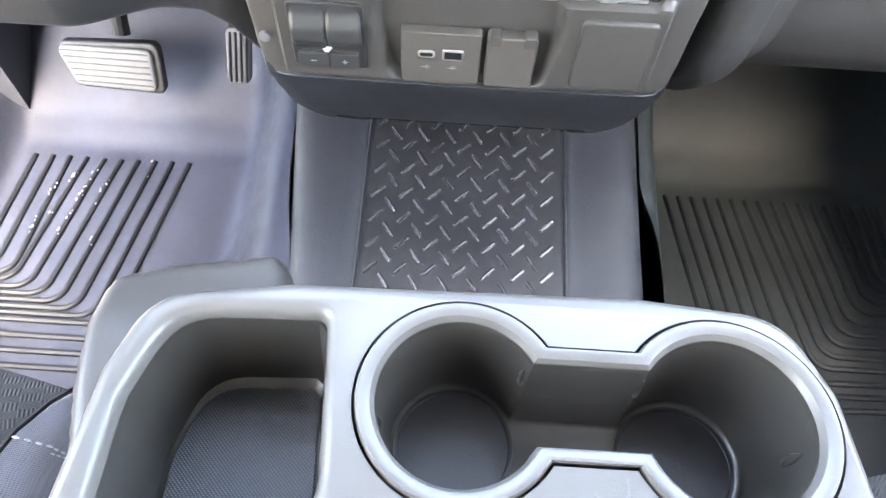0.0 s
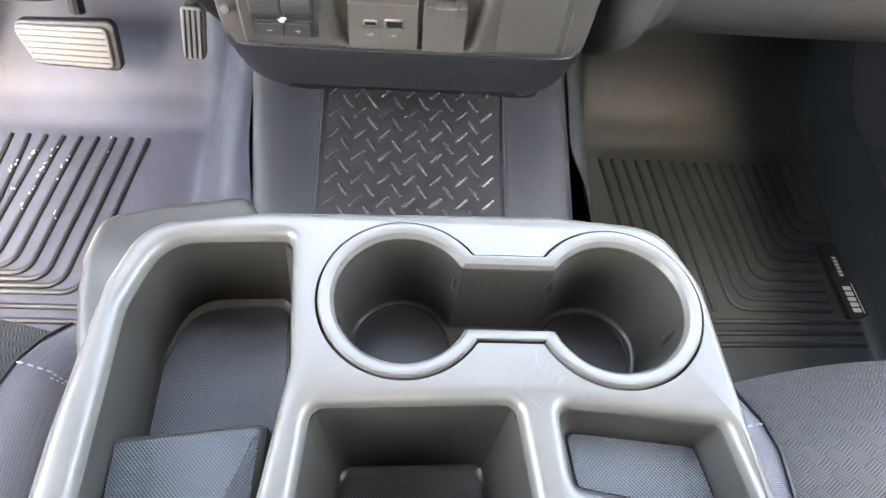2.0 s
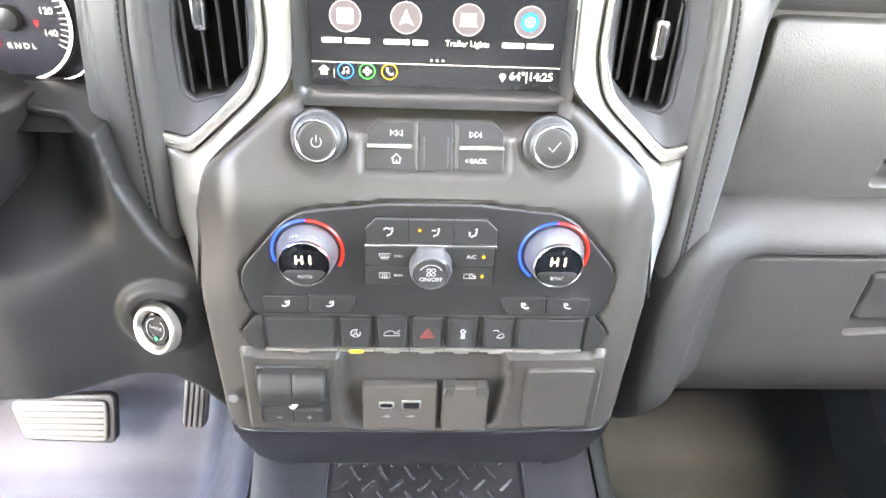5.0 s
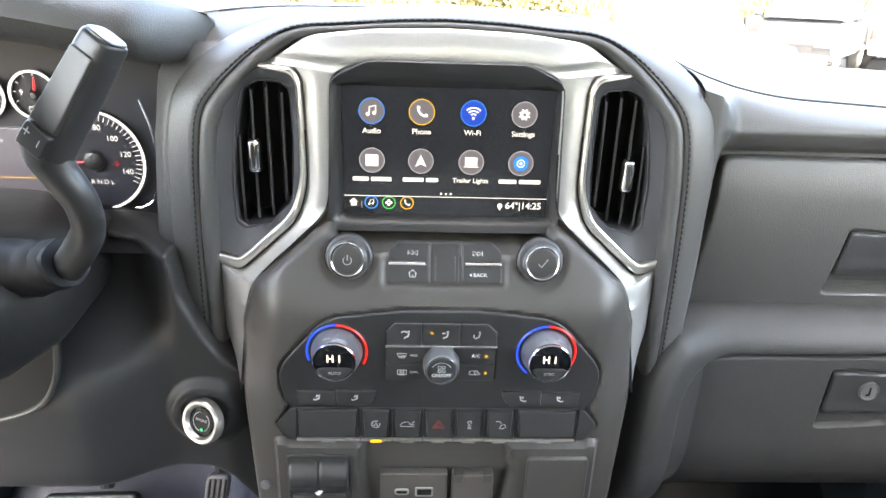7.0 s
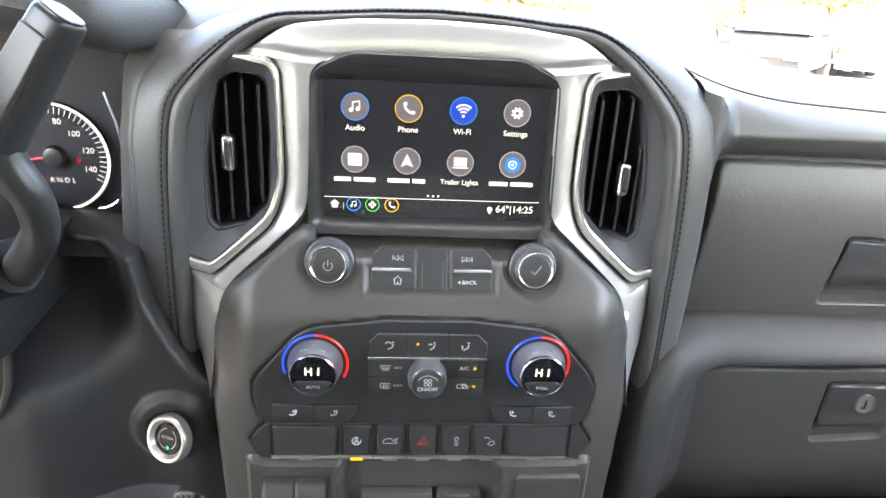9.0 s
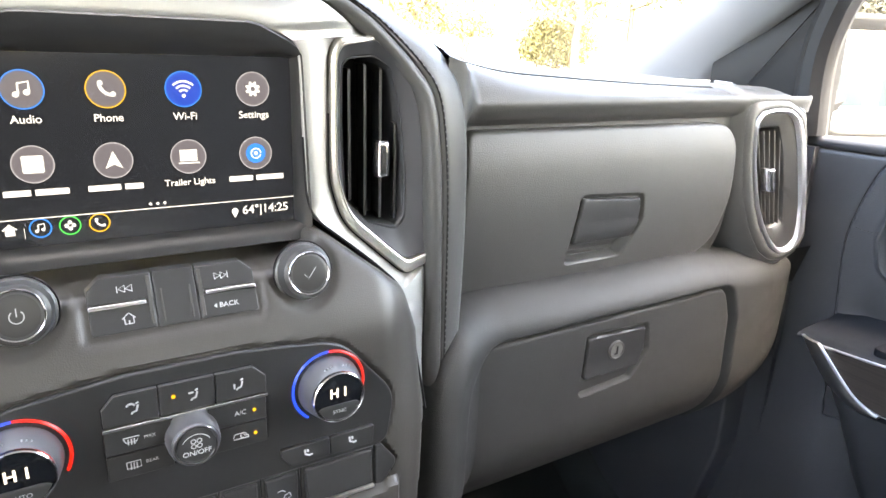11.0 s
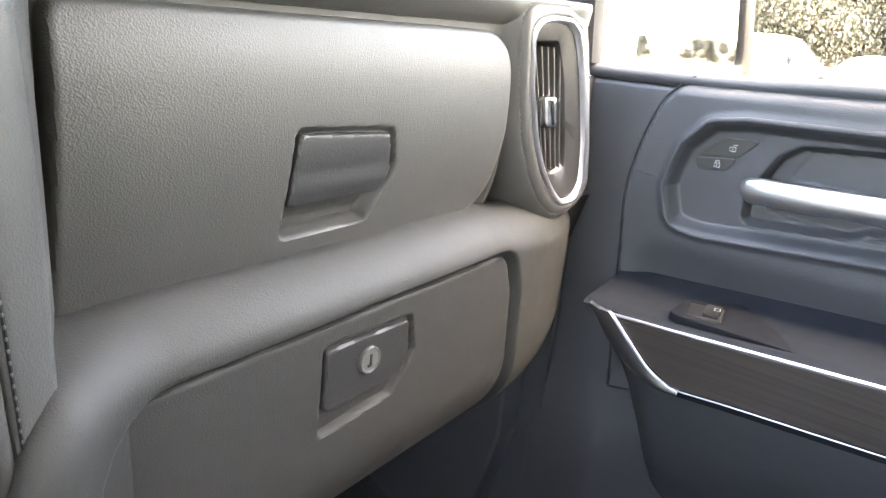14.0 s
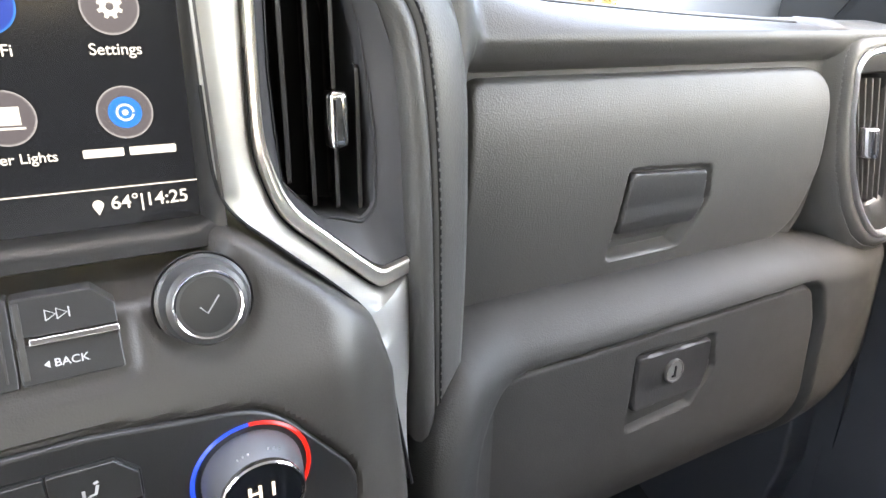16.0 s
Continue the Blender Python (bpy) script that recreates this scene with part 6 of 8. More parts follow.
part("grip", bm, BUTTON, lever, "squared dark grip on a bent stalk")
bm = bmesh.new()
loops_into(bm, [[mid + (v - mid) * q + AX * h for v in top] for q, h in ((0.86, 0.0010), (0.86, 0.0030), (0.80, 0.0036), (0.70, 0.0036))], True)
part("end_cap", bm, PANEL, lever, "squared end cap")
SH = lambda u, v, h: Vector((-0.2215, 0.845, 0.8300)) + AX * v + ACROSS * u + OUTW * (0.0122 - 0.036 * max(v, 0.0) + h)
btn = part("thumb_button", plate(rounded([(-0.0088, -0.0020), (0.0088, -0.0020), (0.0086, 0.0120), (-0.0086, 0.0120)], 0.002), SH, 0.006, 0.0010, 0.0022), PANEL, lever, "plus and minus rocker")
strokes("symbol", [[(-0.0070, 0.0075), (-0.0024, 0.0075)], [(-0.0047, 0.0052), (-0.0047, 0.0098)], [(0.0045, 0.0035), (0.0045, 0.0075)]], 0.0007, lambda u, v, h: SH(u, v, h + 0.0022), WHITE, btn)
part("grip_panel", plate(rounded([(-0.0088, 0.0132), (0.0088, 0.0132), (0.0074, 0.0600), (-0.0074, 0.0600)], 0.002), SH, 0.006, 0.0010, 0.0012), STACK, lever, "dark grey grip face")

wheel = thing("steering_wheel", (-0.433, 0.80, 0.60), "black leather steering wheel", "steering wheel")
tiltw = Matrix.Translation((-0.433, 0.790, 0.800)) @ Euler((radians(-24), 0, 0)).to_matrix().to_4x4()
bm = bmesh.new()
tube_into(bm, [tiltw @ Vector((0.190 * math.cos(a), 0, 0.190 * math.sin(a))) for a in np.linspace(0, 2 * math.pi, 129)[:-1]], 0.0165, 24, True)
part("rim", bm, WHEELSKIN, wheel, "thick leather rim")
bm = bmesh.new()
loops_into(bm, [[tiltw @ Vector((r * math.cos(a), y, r * 0.85 * math.sin(a))) for a in np.linspace(0, 2 * math.pi, 33)[:-1]] for r, y in ((0.03, 0.06), (0.07, 0.045), (0.078, 0.025), (0.07, 0.012), (0.04, 0.008))], True)
part("hub", bm, PLASTIC, wheel)
for a in (180, 0, 270):
    bm = bmesh.new()
    d = Vector((math.cos(radians(a)), 0, math.sin(radians(a))))
    tube_into(bm, [tiltw @ (d * r + Vector((0, y, 0))) for r, y in ((0.06, 0.03), (0.12, 0.018), (0.185, 0.002))], [0.024, 0.02, 0.013], 32, flat=0.5)
    part("spoke", bm, PLASTIC, wheel, sharp=80)


# ---- centre console with cup holders and bins ----
console = thing("center_console", (0.01, 0.55, 0.0), "grey plastic centre console with two cup holders and open bins", "console")
TOPZ = 0.555
BODY = rounded([(-0.168, 0.30), (-0.163, 0.60), (-0.158, 0.672, 0.02), (-0.146, 0.7110, 0.03), (-0.08, 0.7215), (0.09, 0.7250), (0.158, 0.7190, 0.034), (0.176, 0.68, 0.03), (0.184, 0.60, 0.02), (0.200, 0.47), (0.206, 0.30)], 0.02)
BODY = ccw(BODY)


def cup_outline(r1, r2, neck0, neck1):
    """Two round cups joined by a neck."""
    c1, c2 = (0.0035, 0.6675), (0.1230, 0.6650)
    a0, a1 = math.degrees(math.asin((neck1 - c1[1]) / r1)), math.degrees(math.asin((neck0 - c1[1]) / r1))
    b1, b0 = 180 - math.degrees(math.asin((neck1 - c2[1]) / r2)), 180 - math.degrees(math.asin((neck0 - c2[1]) / r2))
    left = arc(c1[0], c1[1], r1, a0, 360 + a1, 44)
    right = arc(c2[0], c2[1], r2, b0 - 360, b1, 44)
    o = [(p[0], p[1]) for p in left] + [(p[0], p[1]) for p in right]
    return o


def cups(r, n):
    return cup_outline(r, r * 1.02, 0.668 - n, 0.668 + n)


BIN1 = rounded([(-0.146, 0.40, 0.02), (-0.1478, 0.66, 0.03), (-0.135, 0.7035, 0.03), (-0.0615, 0.7065, 0.008), (-0.0545, 0.63, 0.01), (-0.0640, 0.556, 0.015), (-0.085, 0.40, 0.02)], 0.01)
BIN2 = rounded([(-0.056, 0.44, 0.015), (-0.043, 0.607, 0.010), (0.064, 0.6105, 0.010), (0.086, 0.44, 0.015)], 0.01)
TRAY = rounded([(0.0885, 0.5665, 0.010), (0.0845, 0.6095, 0.008), (0.1725, 0.6015, 0.008), (0.1835, 0.549, 0.010)], 0.006)
HOLES = [ccw(cups(0.0487, 0.0274)), ccw(BIN1), ccw(BIN2), ccw(TRAY)]
bm = bmesh.new()
fill_into(bm, [[Vector((u, v, TOPZ)) for u, v in o] for o in [inset(BODY, 0.0045)] + [inset(h, -0.0060) if i else h for i, h in enumerate(HOLES)]])
loops_into(bm, [[Vector((u - min(0.018, 0.36 * dz) * max(0.0, min(1.0, -u / 0.15)), v, TOPZ - dz)) for u, v in inset(BODY, d)] for d, dz in ((0.0045, 0.0), (0.0026, 0.0006), (0.0010, 0.0019), (0.0002, 0.0040), (0.0, 0.0065), (-0.008, 0.05), (-0.014, 0.16), (-0.005, 0.50))])
loops_into(bm, [[Vector((u, v, TOPZ - dz)) for u, v in HOLES[0]] for dz in (0.0, 0.006)])
for h in HOLES[1:]:
    loops_into(bm, [[Vector((u, v, TOPZ - dz)) for u, v in inset(h, d)] for d, dz in ((-0.0060, 0.0), (-0.0036, 0.0007), (-0.0016, 0.0022), (-0.0004, 0.0042), (0.0004, 0.0068), (0.0008, 0.009))])
bmesh.ops.remove_doubles(bm, verts=bm.verts, dist=0.00005)
part("body", bm, CONSOLE, console, "smooth grey top moulding", sharp=40)


def bin_into(name, outline, low, depth, label):
    """A bin from its rim down to its floor outline."""
    o = ccw(outline)
    bm = bmesh.new()
    c = (sum(p[0] for p in low) / len(low), sum(p[1] for p in low) / len(low))
    a, f = polar(inset(o, 0.0008), c, 120), polar(low, c, 120)
    m = lambda t: [(p[0] + (q[0] - p[0]) * t, p[1] + (q[1] - p[1]) * t) for p, q in zip(a, f)]
    q = lambda k: [(c[0] + (u - c[0]) * k, c[1] + (v - c[1]) * k) for u, v in f]
    loops_into(bm, [[Vector((u, v, TOPZ - dz)) for u, v in lp] for lp, dz in ((m(0.0), 0.0088), (m(0.1), 0.014), (m(0.88), depth - 0.007), (m(0.97), depth - 0.002), (q(0.965), depth))], True)
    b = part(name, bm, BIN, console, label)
    bm = bmesh.new()
    loops_into(bm, [[Vector((u, v, TOPZ - depth + dz)) for u, v in q(k)] for k, dz in ((0.95, 0.0), (0.95, 0.0014), (0.935, 0.0022))], True)
    part("liner", bm, MESHMAT, b, "black rubber mesh liner")
    return b


FLOOR1 = rounded([(-0.144, 0.41, 0.02), (-0.1455, 0.655, 0.03), (-0.134, 0.697, 0.03), (-0.070, 0.700, 0.008), (-0.064, 0.628, 0.01), (-0.072, 0.556, 0.015), (-0.090, 0.41, 0.02)], 0.01)
FLOOR2 = rounded([(-0.043, 0.45, 0.012), (-0.030, 0.592, 0.008), (0.053, 0.595, 0.008), (0.072, 0.45, 0.012)], 0.01)
FLOOR3 = rounded([(0.0955, 0.5715, 0.006), (0.0915, 0.602, 0.005), (0.1655, 0.5945, 0.005), (0.174, 0.558, 0.006)], 0.005)
b1 = bin_into("bin", BIN1, FLOOR1, 0.075, "deep open bin")
b2 = bin_into("bin", BIN2, FLOOR2, 0.080, "deep open bin with sloping sides")
b3 = bin_into("tray", TRAY, FLOOR3, 0.030, "shallow open tray")
# the raised step across the long bin
bm = bmesh.new()
STEP = [(-0.149, 0.42), (-0.1492, 0.5965), (-0.0665, 0.6065), (-0.069, 0.55), (-0.088, 0.42)]
plate_into(bm, rounded(STEP, 0.006), lambda u, v, h: Vector((u, v, 0.478 + h - 0.10 * max(0, 0.602 - v) * (1 if h > 0.02 else 0))), [(0, 0), (0, 0.040), (0.001, 0.0432), (0.003, 0.0446)])
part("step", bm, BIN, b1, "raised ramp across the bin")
bm = bmesh.new()
plate_into(bm, inset(rounded(STEP, 0.006), 0.004), lambda u, v, h: Vector((u, v, 0.5232 + h - 0.10 * max(0, 0.602 - v))), [(0, 0.0), (0, 0.0012), (0.001, 0.0018)])
part("liner", bm, MESHMAT, b1, "black rubber mesh liner")

# cup holder insert
ins = []
for r, n, z in ((0.0472, 0.0262, -0.004), (0.0472, 0.0262, 0.0006), (0.0462, 0.0254, 0.0018), (0.0440, 0.0236, 0.0022), (0.0408, 0.0208, 0.0008), (0.0390, 0.0195, -0.0025), (0.0384, 0.0190, -0.007), (0.0372, 0.0180, -0.04), (0.0352, 0.0165, -0.074), (0.0342, 0.0155, -0.077), (0.032, 0.014, -0.078)):
    ins.append([Vector((u, v, TOPZ + z)) for u, v in cups(r, n)])
bm = bmesh.new()
loops_into(bm, ins, True)
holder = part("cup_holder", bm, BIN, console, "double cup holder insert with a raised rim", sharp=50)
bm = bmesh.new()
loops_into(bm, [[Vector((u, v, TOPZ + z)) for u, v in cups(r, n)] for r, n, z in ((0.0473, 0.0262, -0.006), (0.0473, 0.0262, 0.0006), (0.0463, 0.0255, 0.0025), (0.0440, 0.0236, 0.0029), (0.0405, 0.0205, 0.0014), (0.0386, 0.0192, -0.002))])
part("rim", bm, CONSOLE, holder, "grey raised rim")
for cx, cy in ((0.0035, 0.6675), (0.1230, 0.6650)):
    part("base_pad", lathe_into(bmesh.new(), [(0.0325, 0.0), (0.0322, 0.0016), (0.0305, 0.0016), (0.030, 0.0008)], lambda u, v, h, cx=cx, cy=cy: Vector((cx + u, cy + v, TOPZ - 0.078 + h)), 40), RUBBER, holder, "round rubber base")
    for a in ((36, 187) if cx < 0.05 else (144, -12)):
        bm = bmesh.new()
        q = [Vector((cx + 0.0385 * math.cos(radians(a)), cy + 0.0385 * math.sin(radians(a)), TOPZ + z)) for z in (-0.016, -0.024, -0.032, -0.038)]
        tube_into(bm, q, [0.0006, 0.0027, 0.0027, 0.0006], 8, flat=0.8)
        part("grip", bm, BIN, holder, "small spring grip")
# pale scuffs worn into the top between the bins
rs = random.Random(4)
SCUFF = material("pale scuffed plastic", (0.115, 0.11, 0.10), 0.6)
for k in range(26):
    x, y, an, ln = rs.gauss(0.082, 0.010), rs.gauss(0.617, 0.006), rs.uniform(0.6, 2.4), rs.uniform(0.002, 0.009)
    flat("scuff", ribbon_into(bmesh.new(), [(x, y), (x + ln * math.cos(an), y + ln * math.sin(an))], rs.uniform(0.0002, 0.0005), face_up(TOPZ), 0.0002), SCUFF, console, "pale scratch")
# padded armrest behind the bins
bm = relief(rounded([(-0.155, 0.20), (-0.150, 0.545, 0.03), (-0.10, 0.552, 0.03), (-0.045, 0.538, 0.02), (0.0, 0.530, 0.02), (0.045, 0.538, 0.02), (0.10, 0.549, 0.03), (0.185, 0.538, 0.03), (0.195, 0.20)], 0.03), face_up(0.556), lambda U, V, D: 0.006 + 0.008 * sst(D, 0, 0.05), 0.006, 0.02, 0.006)
part("armrest", bm, LEATHER, console, "black padded armrest")
# the hinge housing on the driver's side
bm = relief(rounded([(-0.170, 0.600, 0.0), (-0.1905, 0.675, 0.02), (-0.1945, 0.705, 0.02), (-0.1945, 0.742, 0.016), (-0.165, 0.7535, 0.03), (-0.104, 0.7655, 0.010), (-0.095, 0.752, 0.01), (-0.092, 0.7195), (-0.146, 0.708), (-0.158, 0.600)], 0.002), face_up(0.512), lambda U, V, D: 0.0 * U + 0.01 * sst(V, 0.76, 0.70), 0.0026, 0.25, 0.010)
part("hinge_cover", bm, STACK, console, "grey side hinge cover")

# ---- floor, tunnel and toe boards ----
def floor_z(y):
    return 0.0 if y < 1.25 else float(np.interp(y, [1.25, 1.30, 1.40, 1.65], [0.0, 0.022, 0.10, 0.36]))


def tunnel_z(y):
    return float(np.interp(y, [0.0, 0.80, 0.95, 1.12, 1.3, 1.7], [0.22, 0.225, 0.25, 0.285, 0.36, 0.52]))


bm = bmesh.new()
rows = []
for y in np.linspace(-1.2, 1.68, 60):
    r = []
    for x in np.linspace(-0.82, 0.82, 70):
        f, t = floor_z(y) - 0.016, tunnel_z(y) - 0.02
        k = float(sst(np.array(abs(x - 0.01)), 0.265, 0.185))
        r.append(Vector((x, y, f + (max(t, f) - f) * k)))
    rows.append(r)
grid_into(bm, rows)
floor = part("floor", bm, CARPET)
tagged(floor, "dark carpeted cab floor with a raised tunnel", "floor", kind="structure")
bm = bmesh.new()
grid_into(bm, [[Vector((x, 1.66 + o, z)) for x in (-0.82, 0.82)] for z, o in ((0.3, 0.0), (0.785, 0.085))])
tagged(part("wall_front", bm, CARPET), "dark toe board under the dash", "wall", kind="structure")

# rubber mat over the tunnel with a tread plate
tmat = thing("floor_mat", (0.01, 1.0, 0.25), "dark moulded rubber mat over the tunnel with raised tread bars", "floor mat", "rubber floor mats")
bm = bmesh.new()
rows = []
for y in np.linspace(0.60, 1.45, 40):
    rows.append([Vector((x + 0.10 * (1.06 - y) * max(0.0, min(1.0, (-0.12 - x) / 0.04)), y, tunnel_z(y) + dz)) for x, dz in ((-0.205, -0.20), (-0.196, -0.10), (-0.190, -0.03), (-0.184, -0.009), (-0.172, -0.001), (-0.158, 0.0022), (-0.14, 0.0015), (-0.118, -0.0012), (-0.106, -0.001), (-0.102, 0.0), (-0.098, -0.0015), (-0.094, -0.0018), (0.02, -0.0018), (0.115, -0.0018), (0.119, -0.0015), (0.123, 0.0), (0.128, -0.001), (0.140, -0.0012), (0.160, 0.0015), (0.178, 0.0022), (0.193, -0.001), (0.203, -0.009), (0.209, -0.03), (0.214, -0.10), (0.222, -0.20))])
grid_into(bm, rows)
part("tray", bm, TUNNELMAT, tmat, sharp=60)
for x in (-0.0995, 0.1205):
    part("bead", tube_into(bmesh.new(), [Vector((x, y, tunnel_z(y) + 0.0002)) for y in np.linspace(0.62, 1.40, 30)], 0.0013, 6), TUNNELMAT, tmat, "thin raised border")
bm = bmesh.new()
grid_into(bm, [[Vector((x, y, tunnel_z(y) + 0.0006)) for x in np.linspace(-0.0935, 0.1150, 8)] for y in np.linspace(0.62, 1.44, 30)])
part("tread_plate", bm, TREADPLATE, tmat, "black tread plate")
bm = bmesh.new()
tube_into(bm, [Vector((-0.0098, 0, 0)), Vector((-0.0088, 0, 0)), Vector((0, 0, 0.0002)), Vector((0.0088, 0, 0)), Vector((0.0098, 0, 0))], [0.0008, 0.0022, 0.0026, 0.0022, 0.0008], 8, flat=0.9)
TREAD = finish(bm, "tread_bar", TREADBAR)
for j in range(18):
    for i in range(13):
        slash = i % 2 == 0
        x = -0.0845 + 0.01535 * i
        y = 0.712 + 0.0288 * j + (0.0 if slash else 0.0144)
        if y > 1.19:
            continue
        ob = new("tread_bar", TREAD)
        ob.parent = tmat
        ob.matrix_parent_inverse = under(tmat)
        ob.matrix_basis = Matrix.Translation((x, y, tunnel_z(y) + 0.0008)) @ Euler((math.atan(0.2), 0, 0)).to_matrix().to_4x4() @ Euler((0, 0, radians(44 if slash else -56))).to_matrix().to_4x4()


# driver's and passenger's mats
def mat_height(x, y, side):
    """side -1: driver, +1: passenger."""
    u = abs(x)
    f = floor_z(y)
    rise = max(tunnel_z(y) - 0.012, f) - f
    k = float(sst(np.array(u), 0.345, 0.196)) if side < 0 else float(sst(np.array(u), 0.318, 0.216))
    if side > 0:
        return f + rise * (k ** 1.2) + 0.10 * float(sst(np.array(u), 0.712, 0.745))
    outer = 0.10 * float(sst(np.array(u), 0.70, 0.775))
    swell = 0.0035 * math.sin(u * 31 + 0.7) * math.sin(y * 23 + u * 9) * float(sst(np.array(y), 1.20, 1.26)) + 0.0025 * math.sin(y * 26 + 1.0) * float(sst(np.array(u), 0.40, 0.33))
    return f + rise * (k ** 1.2) + outer + swell


def side_mat(side, label, ribs):
    m = thing("floor_mat", (side * 0.45, 1.0, 0.0), label, "floor mat", "rubber floor mats")
    bm = bmesh.new()
    inner = lambda y: 0.1865 - 0.10 * (1.06 - y) + 0.0032 * math.sin((y - 0.95) * 24) if side < 0 else 0.2065 + 0.034 * float(sst(np.array(y), 1.05, 0.92)) + 0.0015 * math.sin(y * 30)
    rows = []
    for y in np.linspace(0.60, 1.62, 90):
        a = inner(y)
        xs = [a + ((0.775 if side < 0 else 0.7455) - a) * t for t in np.linspace(0, 1, 70)]
        rows.append([Vector((side * x, y, mat_height(x, y, side))) for x in xs])
    slab_into(bm, rows, (0, 0, -0.004))
    part("tray", bm, LITMAT if side < 0 else SHADEMAT, m, sharp=50)
    for path in ribs:
        bm = bmesh.new()
        path = [(a[0] + (b[0] - a[0]) * t, a[1] + (b[1] - a[1]) * t) for a, b in zip(path, path[1:]) for t in (0, 0.34, 0.67)] + path[-1:]
        pts = [Vector((x, y, mat_height(abs(x), y, side) + 0.0006)) for x, y in path]
        tube_into(bm, pts, 0.0048, 8, flat=0.8)
        part("rib", bm, RIB, m)
    return m


def corner_path(x0, y0, y1, x1, r, n=8, slant=0.0):
    """Straight down from y0, a quarter turn, then straight to x1."""
    s = 1 if x1 > x0 else -1
    p = [(x0 + slant * (y0 - y), y) for y in np.linspace(y0, y1 + r, 8)]
    c = (p[-1][0] + s * r, y1 + r)
    p += [(c[0] - s * r * math.cos(math.pi / 2 * k / n), c[1] - r * math.sin(math.pi / 2 * k / n)) for k in range(1, n + 1)]
    p += [(c[0] + (x1 - c[0]) * t, y1) for t in (0.25, 0.5, 0.75, 1.0)]
    return p


ribs = [corner_path(-0.426 - 0.0274 * i, 1.226, 0.938 + 0.010 * i, -0.705, 0.026, slant=-0.13 if i < 7 else -0.04) for i in range(10)]
ribs += [[(-0.74, y), (-0.30, y)] for y in (0.915, 0.893, 0.871)]
dm = side_mat(-1, "dusty rubber driver floor mat with curved ribs, blue skylight put into its colour", ribs)
# glints on the ribs, painted as small pale spots
rng = random.Random(12)
for k in range(17):
    path = ribs[rng.choice((2, 3, 4, 5, 5, 6, 6, 7))]
    i = rng.randrange(0, 6)
    (xa, ya), (xb, yb) = path[i], path[i + 1]
    bm = bmesh.new()
    for _ in range(rng.randrange(2, 5)):
        q = rng.random()
        x, y = xa + (xb - xa) * q + rng.uniform(-0.005, 0.004), ya + (yb - ya) * q
        r = rng.uniform(0.0007, 0.0019)
        spot = [(x + r * rng.uniform(0.6, 1.2) * math.cos(a), y + 1.7 * r * rng.uniform(0.6, 1.2) * math.sin(a)) for a in np.linspace(0, 2 * math.pi, 10)[:-1]]
        d = abs(x - (xa + (xb - xa) * q))
        blob2(bm, spot, lambda u, v, h: Vector((u, v, mat_height(abs(u), v, -1) + 0.0006 + math.sqrt(max(0.0, 0.0048 ** 2 - d * d)) + h)))
    flat("glint_mark", bm, GLINT, dm, "painted pale glint")
ribs = []
for i in range(17):
    x = 0.340 + 0.0212 * i
    k = 16 - i  # counted from the door
    if k == 0:
        ribs.append([(x + 0.02 * (1.221 - y), y) for y in np.linspace(1.221, 1.116, 5)])
    elif k < 11:
        low = 1.100 - 0.0178 * (k - 1)
        ribs.append(corner_path(x, 1.221, low, 0.700 if k < 4 else 0.668, 0.026, slant=0.055 + 0.010 * k))
    else:
        ribs.append([(x + 0.12 * (1.221 - y), y) for y in np.linspace(1.221, 0.934, 8)])
ribs += [[(0.30, y - 0.008), (0.704, y)] for y in (0.9215, 0.9030, 0.8840)]
pm = side_mat(1, "rubber passenger floor mat with curved ribs and a badge, shade put into its colour", ribs)
bdg = part("badge", plate(rounded([(0.6865, 0.922), (0.7185, 0.928), (0.7045, 1.060), (0.6750, 1.0567)], 0.005), face_up(0.004), 0.006, 0.001, 0.006), BLACK, pm, "glossy black badge with pale marks")
bm = bmesh.new()
slanted = lambda u, v, h: Vector((u - 0.105 * (v - 0.93), v, 0.0102 + h))
for k in range(5):
    blob2(bm, box2(0.6955, 0.7085, 0.9335 + 0.0094 * k, 0.9405 + 0.0094 * k, 0.001), slanted)
for k in range(6):
    blob2(bm, box2(0.7000, 0.7070, 0.9960 + 0.0062 * k, 1.0005 + 0.0062 * k, 0.0006), slanted)
blob2(bm, box2(0.7115, 0.7130, 0.932, 0.984, 0.0003), slanted)
flat("print", bm, WHITE, bdg)


# ---- pedals ----
def pedal(name, outline, y0, lean, grooves, label, vertical):
    t = thing(name, (outline[0][0], y0, 0.15), label, "pedal")
    cz = sum(p[1] for p in outline) / len(outline)
    place = lambda u, v, h: Vector((u, y0 + (v - cz) * lean - h, v + h * 0.3))
    part("pad", plate(rounded(outline, 0.012), place, 0.012, 0.003, 0.0), PEDAL, t, "pale worn metal face")
    for g in grooves:
        bm = bmesh.new()
        tube_into(bm, [place(u, v, 0.0002) for u, v in g], 0.0014 if not vertical else 0.0022, 6)
        part("groove", bm, PEDALGROOVE if not vertical else RUBBER, t)
    return t, place


